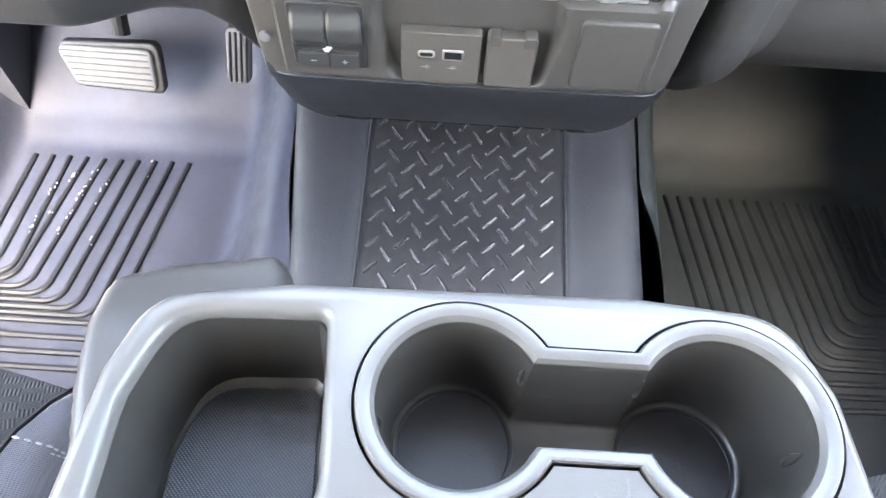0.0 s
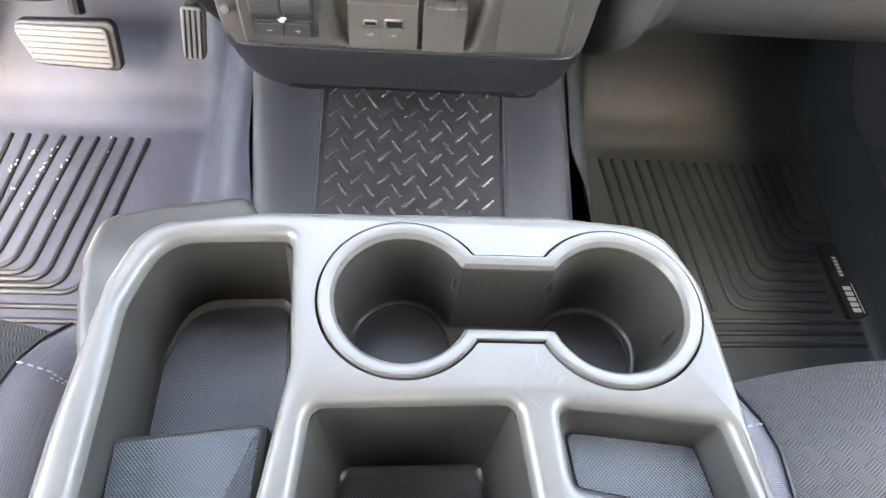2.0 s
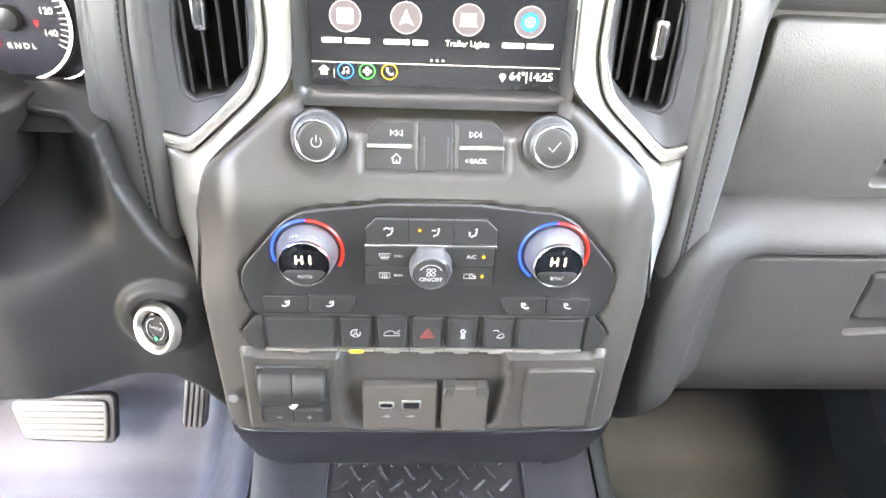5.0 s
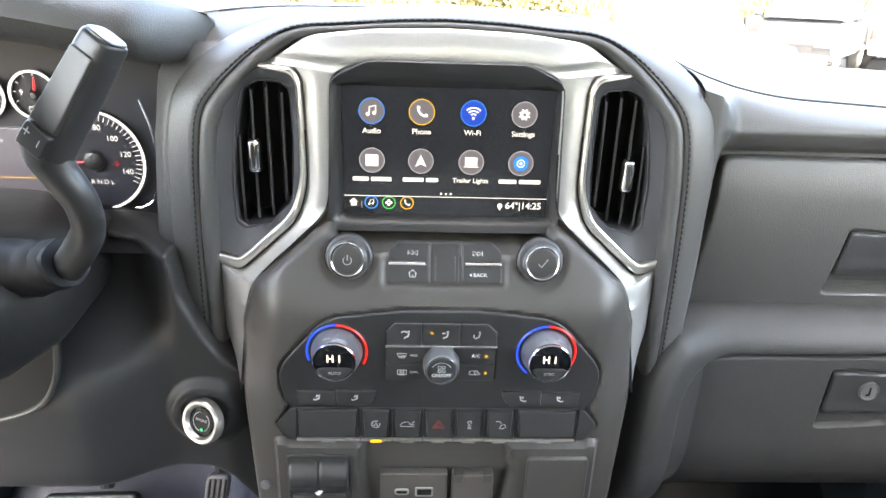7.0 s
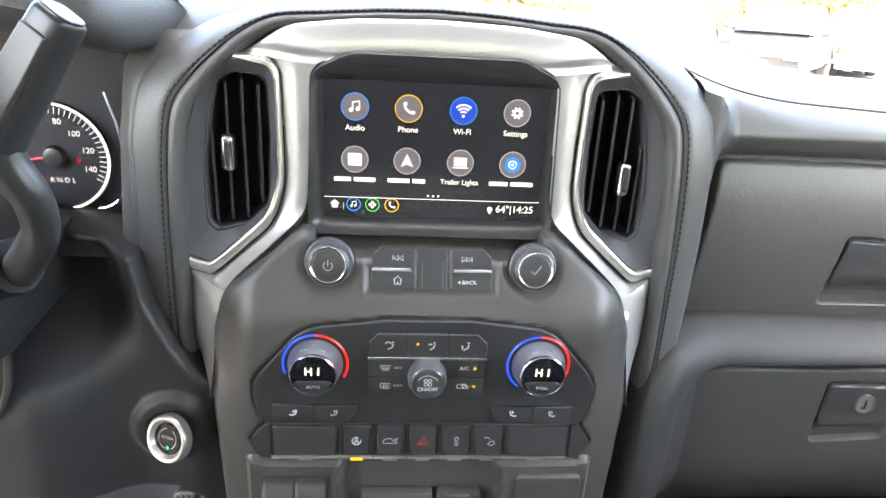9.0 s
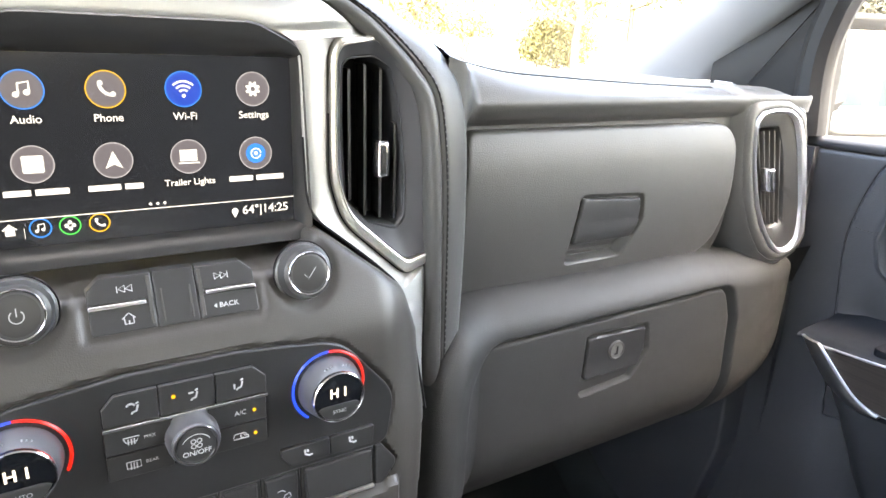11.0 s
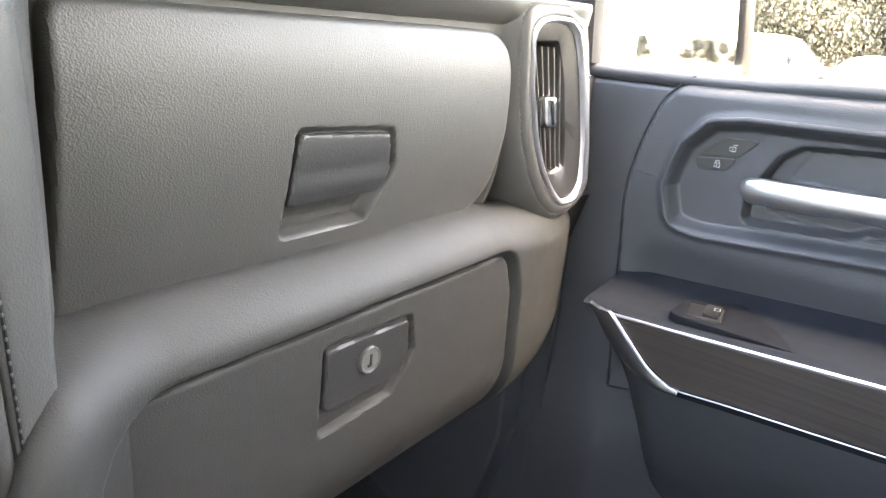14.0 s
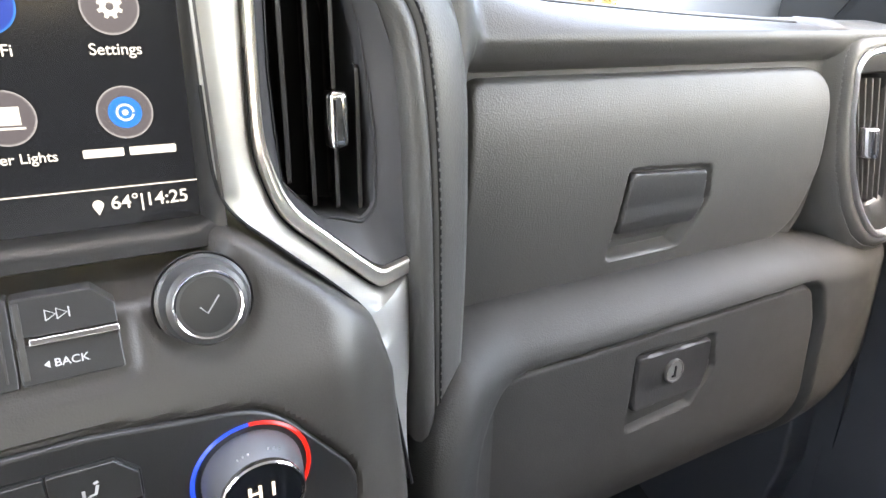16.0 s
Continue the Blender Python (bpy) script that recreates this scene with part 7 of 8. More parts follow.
o = [(-0.570, 0.117), (-0.588, 0.174), (-0.448, 0.174), (-0.451, 0.112)]
brake, pl = pedal("brake_pedal", o, 1.28, 0.35, [[(-0.567 - 0.0029 * i, 0.124 + 0.0088 * i), (-0.456 + 0.0004 * i, 0.121 + 0.0092 * i)] for i in range(6)], "wide brake pedal with a ribbed metal pad", False)
part("pad_edge", plate(rounded([(-0.570, 0.112), (-0.588, 0.178), (-0.438, 0.182), (-0.442, 0.106)], 0.014), lambda u, v, h: pl(u, v, h - 0.006), 0.012, 0.003, 0.0), RUBBER, brake)
bm = bmesh.new()
tube_into(bm, [Vector((-0.490, 1.31, 0.185)), Vector((-0.487, 1.34, 0.26)), Vector((-0.485, 1.42, 0.50))], 0.011, 10)
part("arm", bm, BLACK, brake)
o = [(-0.344, 0.130), (-0.334, 0.214), (-0.298, 0.214), (-0.310, 0.132)]
gas, pl = pedal("accelerator_pedal", o, 1.29, 0.3, [[(-0.338 + 0.0078 * i, 0.136), (-0.328 + 0.0078 * i, 0.208)] for i in range(4)], "narrow accelerator pedal with dark ribs", True)
bm = bmesh.new()
tube_into(bm, [Vector((-0.318, 1.315, 0.20)), Vector((-0.318, 1.35, 0.28)), Vector((-0.318, 1.42, 0.50))], 0.009, 10)
part("arm", bm, BLACK, gas)


# ---- seats ----
def seat(side, label, ahead=0.0):
    s = thing("front_seat", (side * 0.5, 0.3, 0.0), label, "seat", "front seats")
    bm = bmesh.new()
    rows = []
    for y in np.linspace(-0.05, 0.70, 40):
        r = []
        for t in np.linspace(0, 1, 40):
            x = 0.262 + 0.46 * t
            front = float(sst(np.array(y), 0.70, 0.60))
            crown = 0.030 * math.sin(math.pi * t) ** 0.6
            r.append(Vector((side * (x + 0.02 * (1 - front) * (0.5 - t)), y + ahead + 0.022 - 0.032 * (2 * t - 1) ** 2, 0.345 + 0.085 * math.sqrt(front) + crown * front)))
        rows.append(r)
    grid_into(bm, rows)
    part("cushion", bm, FABRIC, s, "charcoal patterned cloth cushion")
    bm = bmesh.new()
    rows = []
    for t in np.linspace(0, 1, 30):
        y = -0.05 + 0.74 * t
        fr = math.sqrt(float(sst(np.array(y), 0.70, 0.60)))
        rows.append([Vector((side * x, y + ahead, z * (0.80 + 0.2 * fr))) for x, z in ((0.268, 0.438), (0.262, 0.444), (0.252, 0.440), (0.242, 0.425), (0.236, 0.39), (0.236, 0.20), (0.25, 0.12))])
    grid_into(bm, rows)
    part("bolster", bm, BOLSTER, s, "grey cloth side bolster")
    bm = stitches_into(bmesh.new(), [Vector((side * 0.2425, 0.628 + ahead + 0.0006 * k, 0.4262 - 0.00075 * k)) for k in range(0, 2)] + [Vector((side * 0.2372, 0.630 + ahead, 0.40))], (0, 0, 1))
    bm2 = stitches_into(bm, [Vector((side * x, 0.632 + ahead, z + 0.001)) for x, z in ((0.262, 0.444), (0.252, 0.440), (0.242, 0.425), (0.236, 0.39))], (0, 0, 1), 0.004, 0.003, 0.0009)
    part("stitching", bm2, PALETHREAD, s, "pale stitches")
    bm = bmesh.new()
    tube_into(bm, [Vector((side * 0.262, y + ahead, 0.4465 - 0.085 * (1 - math.sqrt(float(sst(np.array(y), 0.70, 0.60)))))) for y in np.linspace(-0.05, 0.69, 30)], 0.0018, 6)
    part("piping", bm, RUBBER, s)
    bm = bmesh.new()
    box_into(bm, *sorted((side * 0.26, side * 0.72)), -0.1, 0.66, 0.02, 0.34, 0.02)
    part("base", bm, BLACK, s)
    bm = bmesh.new()
    rows = []
    for z in np.linspace(0.36, 1.0, 14):
        rows.append([Vector((side * (0.25 + 0.48 * t), -0.10 - 0.25 * (z - 0.36) + 0.05 * abs(2 * t - 1) ** 2, z)) for t in np.linspace(0, 1, 14)])
    slab_into(bm, rows, (0, -0.10, -0.02))
    part("backrest", bm, FABRIC, s)
    return s


seat(-1, "driver's front seat in charcoal cloth with grey bolsters", 0.035)
seat(1, "passenger's front seat in charcoal patterned cloth with grey bolsters")


# ---- passenger's door ----
door = thing("door_1", (0.82, 0.7, 0.0), "closed passenger door with dark padded trim, chrome pull and wood-look inlay", "door", kind="structure")
DL = face_left(0.800)
PANEL_OUT = rounded([(1.075, 0.02), (1.075, 0.7550), (0.945, 0.7560), (0.797, 0.7615), (0.30, 0.779), (0.10, 0.782), (0.10, 0.02)], 0.0)
PAD = rounded([(0.10, 0.80), (0.945, 0.80), (0.949, 0.766), (0.966, 0.750, 0.02), (0.982, 0.730, 0.02), (0.994, 0.695, 0.02), (1.0015, 0.661, 0.02), (1.005, 0.630, 0.02), (0.995, 0.527), (0.985, 0.40), (0.10, 0.40)], 0.0)
BOWL = rounded([(0.960, 0.650, 0.012), (0.956, 0.672, 0.012), (0.949, 0.695, 0.008), (0.926, 0.7195, 0.015), (0.893, 0.7245), (0.785, 0.728), (0.55, 0.738, 0.02), (0.55, 0.632, 0.02), (0.757, 0.6215), (0.918, 0.6085, 0.02), (0.948, 0.6120, 0.02)], 0.0)
POCKETD = rounded([(0.884, 0.6245, 0.012), (0.886, 0.652, 0.008), (0.864, 0.698, 0.015), (0.846, 0.7105, 0.01), (0.793, 0.7150, 0.008), (0.64, 0.722, 0.01), (0.62, 0.640, 0.02), (0.775, 0.640, 0.008), (0.790, 0.631, 0.006)], 0.0)
PULLIN = rounded([(0.838, 0.705), (0.796, 0.7085), (0.68, 0.713), (0.68, 0.668), (0.785, 0.672), (0.853, 0.676)], 0.006)


def door_height(U, V, D):
    h = 0.0 * U
    h += 0.010 * sst(sdf(PAD, U, V), -0.0005, 0.006)
    h -= 0.9 * np.clip(V - 0.742, 0, 1) ** 1.5 + 0.013 * sst(D, 0.017, 0.0) ** 2 * sst(V, 0.728, 0.745)
    bowl = sdf(BOWL, U, V)
    h += 0.0035 * sst(bowl, -0.010, -0.002) - 0.05 * sst(bowl, -0.0018, 0.0035)
    h -= 0.012 * sst(V, 0.60, 0.55) * sst(U, 0.99, 0.95)
    h += 0.012 * sst(V, 0.42, 0.30)
    return h


def bowl_height(U, V, D):
    bowl = sdf(BOWL, U, V)
    h = 0.0142 - 0.9 * np.clip(V - 0.742, 0, 1) ** 1.5 - 0.0015 * sst(bowl, -0.001, 0.001) - 0.0145 * sst(bowl, 0.0, 0.011)
    h -= 0.014 * sst(sdf(POCKETD, U, V), 0.0, 0.007)
    h -= 0.0015 * sst(sdf(PULLIN, U, V), 0.0, 0.0012)
    h -= 0.003 * sst(sdf(CATCH, U, V), 0.0, 0.003)
    return h


CATCH = rounded([(0.866, 0.640), (0.868, 0.652), (0.78, 0.657), (0.70, 0.662), (0.70, 0.640), (0.79, 0.634), (0.842, 0.6365)], 0.004)
part("panel", relief(PANEL_OUT, DL, door_height, 0.0026, 0.05, 0.004), DOORSKIN, door, "dark padded door trim")
bm = bmesh.new()
tube_into(bm, smooth_path([(x, y, z) for x, y, z in ((0.806, 1.085, 0.7545), (0.806, 1.02, 0.7545), (0.806, 0.904, 0.7565), (0.806, 0.797, 0.7625), (0.806, 0.30, 0.7795), (0.806, 0.10, 0.7825))], 6), 0.0080, 16)
part("belt_trim", bm, DOORSKIN, door, "rounded dark belt trim along the window")
bm = bmesh.new()
tube_into(bm, smooth_path([(0.7996, y, z) for y, z in ((0.9525, 0.7600), (0.966, 0.750), (0.982, 0.730), (0.994, 0.695), (1.0010, 0.661), (1.0035, 0.630), (0.995, 0.527), (0.991, 0.48))], 5), 0.0011, 6)
part("pad_seam", bm, BLACK, door, "dark seam round the padded trim")
BOWL_CUT = [(max(u, 0.60), v) for u, v in inset(BOWL, -0.003)]
part("handle_bowl", relief(BOWL_CUT, DL, bowl_height, 0.0016, 0.01, 0.0), DOORSKIN, door, "smooth dark bowl behind the pull handle")
bm = tube_into(bmesh.new(), [DL(max(u, 0.60), v, 0.0122) for u, v in inset(BOWL, -0.0022)], 0.0028, 10, True)
part("bowl_lip", bm, DOORSKIN, door, "rounded lip round the handle bowl")
bm = stitches_into(bmesh.new(), [Vector((0.7900, y, z)) for y, z in ((0.999, 0.6610), (0.985, 0.6585), (0.966, 0.6570))], (-1, 0, 0), 0.003, 0.0016, 0.0008)
part("stitching", bm, THREAD, door)
LK = lambda u, v, h: Vector((0.8035 - h, u, v))
for o in ([(0.930, 0.6855), (0.9120, 0.7050), (0.889, 0.7060), (0.9015, 0.6895)], [(0.9310, 0.6835), (0.9275, 0.6740), (0.9080, 0.6755), (0.9015, 0.6875)]):
    o = [(0.9115 + (u - 0.9115) * 1.4, 0.6895 + (v - 0.6895) * 1.08) for u, v in o]
    b = part("lock_button", plate(rounded(o, 0.003), LK, 0.004, 0.0005, 0.0040), BUTTON, door, "black door lock button with a padlock symbol", sharp=18)
for cy, cz, o in ((0.9040, 0.6975, 0.0022), (0.9155, 0.6800, 0.0)):
    strokes("symbol", [[(cy - 0.0026, cz - 0.0032), (cy + 0.0026, cz - 0.0032), (cy + 0.0026, cz + 0.0008), (cy - 0.0026, cz + 0.0008), (cy - 0.0026, cz - 0.0032)], [(cy + 0.0017 - o, cz + 0.0008), (cy + 0.0017 - o, cz + 0.0030), (cy - 0.0017 - o, cz + 0.0030), (cy - 0.0017 - o, cz + (0.0008 if not o else 0.002))], [(cy, cz - 0.0020), (cy, cz - 0.0004)]], 0.0006, lambda u, v, h: Vector((0.7995 - h, u, v)), WHITE, door)
# the chrome pull
bm = bmesh.new()
P = smooth_path([(0.7900, 0.8820, 0.6600), (0.7840, 0.8700, 0.6640), (0.7815, 0.83, 0.6655), (0.7810, 0.77, 0.6680), (0.7810, 0.70, 0.6700), (0.7850, 0.62, 0.6720)], 6)
R = [0.006, 0.0095, 0.0115, 0.0122] + [0.0125] * (len(P) - 5) + [0.010]
tube_into(bm, P, R, 18, flat=0.62, up=(1, 0, 0))
part("pull_handle", bm, PULL, door, "bright satin metal pull handle")
# armrest with its inlay
def arm_section(y):
    """The armrest's cross-section in (x, z) at y."""
    zt = 0.5385 + 0.0225 * (0.975 - y) / 0.245 * 0.8
    zb = float(np.interp(y, [0.10, 0.716, 0.828, 0.877, 0.900, 0.924, 0.944, 0.963, 0.980, 0.99], [0.535, 0.4915, 0.4835, 0.479, 0.4775, 0.4850, 0.498, 0.517, 0.534, 0.537]))
    nose = float(sst(np.array(y), 0.90, 0.985))
    face = 0.692 + 0.012 * nose
    return [(0.80, zt + 0.012), (0.775, zt + 0.006), (0.730, zt + 0.003), (face + 0.012, zt + 0.002), (face + 0.004, zt), (face, zt - 0.003), (face + 0.002, (zt + zb) / 2), (face + 0.006, zb + 0.002), (face + 0.010, zb - 0.005)]


bm = bmesh.new()
grid_into(bm, [[Vector((x, y, z)) for x, z in arm_section(y)] for y in np.linspace(0.10, 0.989, 80)])
part("armrest", bm, ARMSKIN, door, "dark padded armrest", sharp=50)
bm = bmesh.new()
rows = []
for y in np.linspace(0.10, 0.989, 80):
    x, z = arm_section(y)[-1]
    k = 1 - float(sst(np.array(y), 0.90, 0.985))
    rows.append([Vector((x + (0.800 - x) * s, y, z - (0.012 + 0.170 * k) * d)) for s, d in ((0, 0), (0.08, 0.10), (0.20, 0.26), (0.42, 0.50), (0.70, 0.78), (0.90, 0.94), (1.0, 1.0))])
grid_into(bm, rows)
part("underside", bm, DOORSKIN, door, "smooth dark trim under the armrest", sharp=60)
top = lambda y: 0.5385 + 0.0225 * (0.975 - y) / 0.245 * 0.8
WOODTOP = [(y, top(y) - 0.004) for y in np.linspace(0.10, 0.950, 30)]
WOODLOW = [(0.950, 0.536), (0.920, 0.5085), (0.905, 0.4965), (0.890, 0.4895), (0.877, 0.4870), (0.828, 0.4915), (0.716, 0.4995), (0.10, 0.545)]
inlay = rounded([(p[0], p[1]) for p in WOODTOP] + WOODLOW[1:], 0.0)
part("inlay", plate(inlay, lambda u, v, h: Vector((0.690 - h + 0.06 * max(0, u - 0.90), u, v)), 0.012, 0.0015, 0.0), WOOD, door, "dark streaked wood-look inlay")
bm = bmesh.new()
tube_into(bm, [Vector((0.6905 + 0.06 * max(0, y - 0.90), y, top(y) - 0.0030)) for y in np.linspace(0.10, 0.955, 40)], 0.0016, 8)
part("top_strip", bm, PULL, door, "polished strip along the armrest")
bm = bmesh.new()
tube_into(bm, smooth_path([(0.6885 + 0.06 * max(0, y - 0.90), y, z) for y, z in [(0.952, 0.5385)] + WOODLOW[1:-1] + [(0.40, 0.5225), (0.10, 0.544)]], 5), 0.0006, 6)
part("lower_strip", bm, PULL, door, "thin bright line under the inlay")
TIP_IN = smooth_path([(0.6875, 0.955, 0.5405), (0.6870, 0.938, 0.524), (0.6865, 0.920, 0.5075), (0.6865, 0.905, 0.4955), (0.6870, 0.890, 0.4885), (0.6875, 0.877, 0.4860)], 4)
TIP_OUT = smooth_path([(0.7000, 0.981, 0.5385), (0.6975, 0.963, 0.5190), (0.6955, 0.944, 0.4990), (0.6940, 0.924, 0.4860), (0.6930, 0.902, 0.4790), (0.6930, 0.879, 0.4800)], 4)
bm = bmesh.new()
slab_into(bm, [[p.lerp(q, s) - Vector((0.003 * math.sin(math.pi * s), 0, 0)) for s in np.linspace(0, 1, 6)] for p, q in zip(TIP_IN, TIP_OUT)], (0.006, 0, 0))
part("tip", bm, PULL, door, "satin metal tip of the armrest")
GRIP = material("matt black grip pocket", (0.008, 0.009, 0.0115), 0.8, spec=0.05)
part("arm_cup", plate(rounded([(0.701, 0.905), (0.745, 0.904), (0.779, 0.858), (0.780, 0.812), (0.752, 0.788), (0.702, 0.782)], 0.012), face_up(0.5535), 0.010, 0.001, 0.0), GRIP, door, "dark grip pocket in the armrest")
sw = part("window_switch", plate(rounded([(0.7055, 0.889), (0.740, 0.896), (0.748, 0.865), (0.7135, 0.860)], 0.002), face_up(0.5535), 0.004, 0.001, 0.0016), BLACK, door, "small black window switch in the armrest")
part("rocker", plate(rounded([(0.717, 0.8635), (0.744, 0.8675), (0.741, 0.881), (0.714, 0.877)], 0.0015), face_up(0.5551), 0.002, 0.0012, 0.0032), BLACK, sw)
strokes("symbol", [[(0.729, 0.866), (0.735, 0.867), (0.734, 0.872), (0.728, 0.871), (0.729, 0.866)]], 0.0008, face_up(0.5583), WHITE, sw)
# lower pocket
bm = bmesh.new()
grid_into(bm, [[Vector((0.80 - d, y, z + 0.02 * (0.9 - y))) for y in np.linspace(0.1, 0.86, 12)] for z, d in ((0.06, 0.03), (0.10, 0.055), (0.20, 0.062), (0.215, 0.055), (0.20, 0.045))])
part("map_pocket", bm, PLASTIC, door, "dark map pocket along the bottom")
# window frame, sail and glass
bm = bmesh.new()
plate_into(bm, rounded([(1.078, 0.74), (1.080, 0.905), (1.01, 1.02), (1.14, 0.92), (1.235, 0.86), (1.235, 0.74)], 0.004), face_left(0.800), [(0, -0.05), (0, 0.004), (0.003, 0.006)])
part("sail", bm, BLACK, door, "black triangular sail panel at the mirror")
bm = bmesh.new()
tube_into(bm, smooth_path([(0.805, 1.080, 0.76), (0.803, 1.082, 0.88), (0.790, 1.02, 1.0), (0.76, 0.86, 1.14), (0.72, 0.60, 1.235), (0.70, 0.10, 1.25)], 6), 0.022, 10)
part("window_frame", bm, BLACK, door)
bm = bmesh.new()
grid_into(bm, [[Vector((0.825 - 0.25 * max(0, z - 0.75), y, z)) for y in np.linspace(0.10, 1.080 - 0.9 * max(0, z - 0.92), 8)] for z in np.linspace(0.74, 1.25, 8)])
g = part("glass", bm, PANE, door, "clear side window")
g.visible_shadow = False
bm = bmesh.new()
tube_into(bm, [Vector((0.818, y, 0.744 + 0.02 * (1.0 - y) * 0.9)) for y in np.linspace(0.1, 1.05, 12)], 0.006, 8)
part("weather_strip", bm, RUBBER, door)

# rear part of the side, and the driver's door as a plain wall with its window
bm = bmesh.new()
box_into(bm, 0.80, 0.86, -1.20, 0.10, -0.05, 0.78)
box_into(bm, 0.77, 0.84, 0.02, 0.14, 0.75, 1.30)
tagged(part("wall_east", bm, DOORSKIN), "dark rear side wall of the cab", "wall", kind="structure")
bm = bmesh.new()
box_into(bm, -0.86, -0.80, -1.20, 0.08, -0.05, 0.78)
box_into(bm, -0.84, -0.77, 0.02, 0.14, 0.75, 1.30)
tagged(part("wall_west", bm, DOORSKIN), "dark side wall behind the open driver door", "wall", kind="structure")
bm = bmesh.new()
box_into(bm, 0.79, 0.86, 1.06, 1.70, -0.05, 0.748)
box_into(bm, 0.748, 0.80, 0.55, 1.69, -0.05, 0.098, 0.012)
box_into(bm, -0.86, -0.70, 1.30, 1.70, -0.05, 0.82)
kick = part("kick_panel", bm, DOORSKIN)
tagged(kick, "dark kick panels beside the footwells", "wall", kind="structure")
part("cover", plate(rounded([(1.67, 0.045), (1.31, 0.050, 0.03), (1.20, 0.090, 0.03), (1.125, 0.150, 0.04), (1.09, 0.30, 0.05), (1.09, 0.50, 0.02), (1.67, 0.52)], 0.01), lambda u, v, h: Vector((0.752 - h, u, v)), 0.045, 0.004, 0.006), DOORSKIN, kick, "smooth trim cover")
# unseen rear glass, with a dark tint added to hold back light from behind
for side, name in ((1, "window_2"), (-1, "window_3")):
    bm = bmesh.new()
    grid_into(bm, [[Vector((side * (0.825 - 0.25 * (z - 0.75)), y, z)) for y in (-1.17, -0.6, 0.04)] for z in (0.77, 1.0, 1.33)])
    tagged(part(name, bm, TINTED), "unseen rear side window, tinted to cut light from behind", "window", kind="structure")
bm = bmesh.new()
grid_into(bm, [[Vector((x, -1.19, z)) for x in (-0.62, 0.0, 0.62)] for z in (0.79, 1.37)])
tagged(part("window_4", bm, TINTED), "unseen rear window, tinted to cut light from behind", "window", kind="structure")
# the driver's door, standing ajar
door2 = thing("door_2", (-0.84, 1.10, 0.0), "dark trimmed driver door standing ajar", "door", kind="structure")
AJAR = Matrix.Translation((-0.86, 1.12, 0.0)) @ Euler((0, 0, radians(-32))).to_matrix().to_4x4()
bm = bmesh.new()
plate_into(bm, rounded([(-1.0, -0.06), (0.0, -0.02), (0.0, 0.78), (-1.0, 0.80)], 0.03), lambda u, v, h: AJAR @ Vector((h, u, v)), [(0, -0.05), (0, 0.02), (0.01, 0.03)])
part("panel", bm, DOORSKIN, door2)
bm = bmesh.new()
tube_into(bm, [AJAR @ Vector((-0.01 + 0.22 * max(0, z - 0.78), y, z)) for y, z in ((0.0, 0.78), (-0.10, 0.92), (-0.35, 1.18), (-0.60, 1.26), (-0.98, 1.26), (-1.0, 0.79))], 0.02, 8)
part("window_frame", bm, BLACK, door2)
# the front pillars
for side in (-1, 1):
    bm = bmesh.new()
    F = smooth_path([(0.80, 1.47, 0.83), (0.785, 1.36, 0.89), (0.76, 1.22, 0.955), (0.72, 1.0, 1.09), (0.66, 0.74, 1.24)], 5)
    B = smooth_path([(0.81, 1.24, 0.82), (0.80, 1.20, 0.858), (0.785, 1.10, 0.925), (0.74, 0.90, 1.06), (0.70, 0.66, 1.20)], 5)
    rows = []
    for f, b in zip(F, B):
        out = Vector((0.045, 0.0, 0.01))
        rows.append([Vector((side * p.x, p.y, p.z)) for p in (f + out, f, f.lerp(b, 0.12) - out * 0.35, f.lerp(b, 0.5) - out * 0.5, f.lerp(b, 0.88) - out * 0.25, b, b + out)])
    grid_into(bm, rows)
    tagged(part("pillar", bm, PILLAR, sharp=60), "pale grey windshield pillar trim", "pillar", kind="structure")

# ---- door mirror ----
mir = thing("door_mirror", (1.0, 1.1, 0.74), "black door mirror with a large glass", "mirror")
a, b = Vector((1.035, 1.185)), Vector((1.305, 1.045))
ax = (b - a).normalized()
nn = Vector((-ax.y, ax.x)) * -1
if nn.y > 0:
    nn = -nn
MIRROR_TILT = 0.022
MP = lambda u, v, h: (lambda h: Vector((a.x + ax.x * (u - 0.20 * (v - 0.78)) + nn.x * h, a.y + ax.y * (u - 0.20 * (v - 0.78)) + nn.y * h, v)))(h - MIRROR_TILT * (v - 0.824))
L = (b - a).length
MO, MG = box2(-0.030, L + 0.016, 0.735, 0.925, 0.03), box2(-0.004, L - 0.018, 0.754, 0.900, 0.022)
cm = (L / 2, 0.824)
lo, li = polar(MO, cm, 72), polar(MG, cm, 72)
bm = bmesh.new()
loops_into(bm, [[MP(u, v, h) for u, v in between(lo, li, t)] for t, h in ((1.6, -0.10), (0.6, -0.09), (0.1, -0.05), (0.0, -0.01), (0.1, 0.003), (0.5, 0.004), (0.9, 0.0), (1.0, -0.004))])
part("housing", bm, HOUSING, mir, "black mirror housing")
bm = bmesh.new()
blob2(bm, MG, MP, -0.002)
part("mirror_glass", bm, MIRROR, mir, "bright mirror glass")
bm = bmesh.new()
tube_into(bm, [Vector((0.84, 1.17, 0.76)), Vector((0.95, 1.20, 0.77)), Vector((1.08, 1.20, 0.80))], 0.025, 10)
part("arm", bm, BLACK, mir)


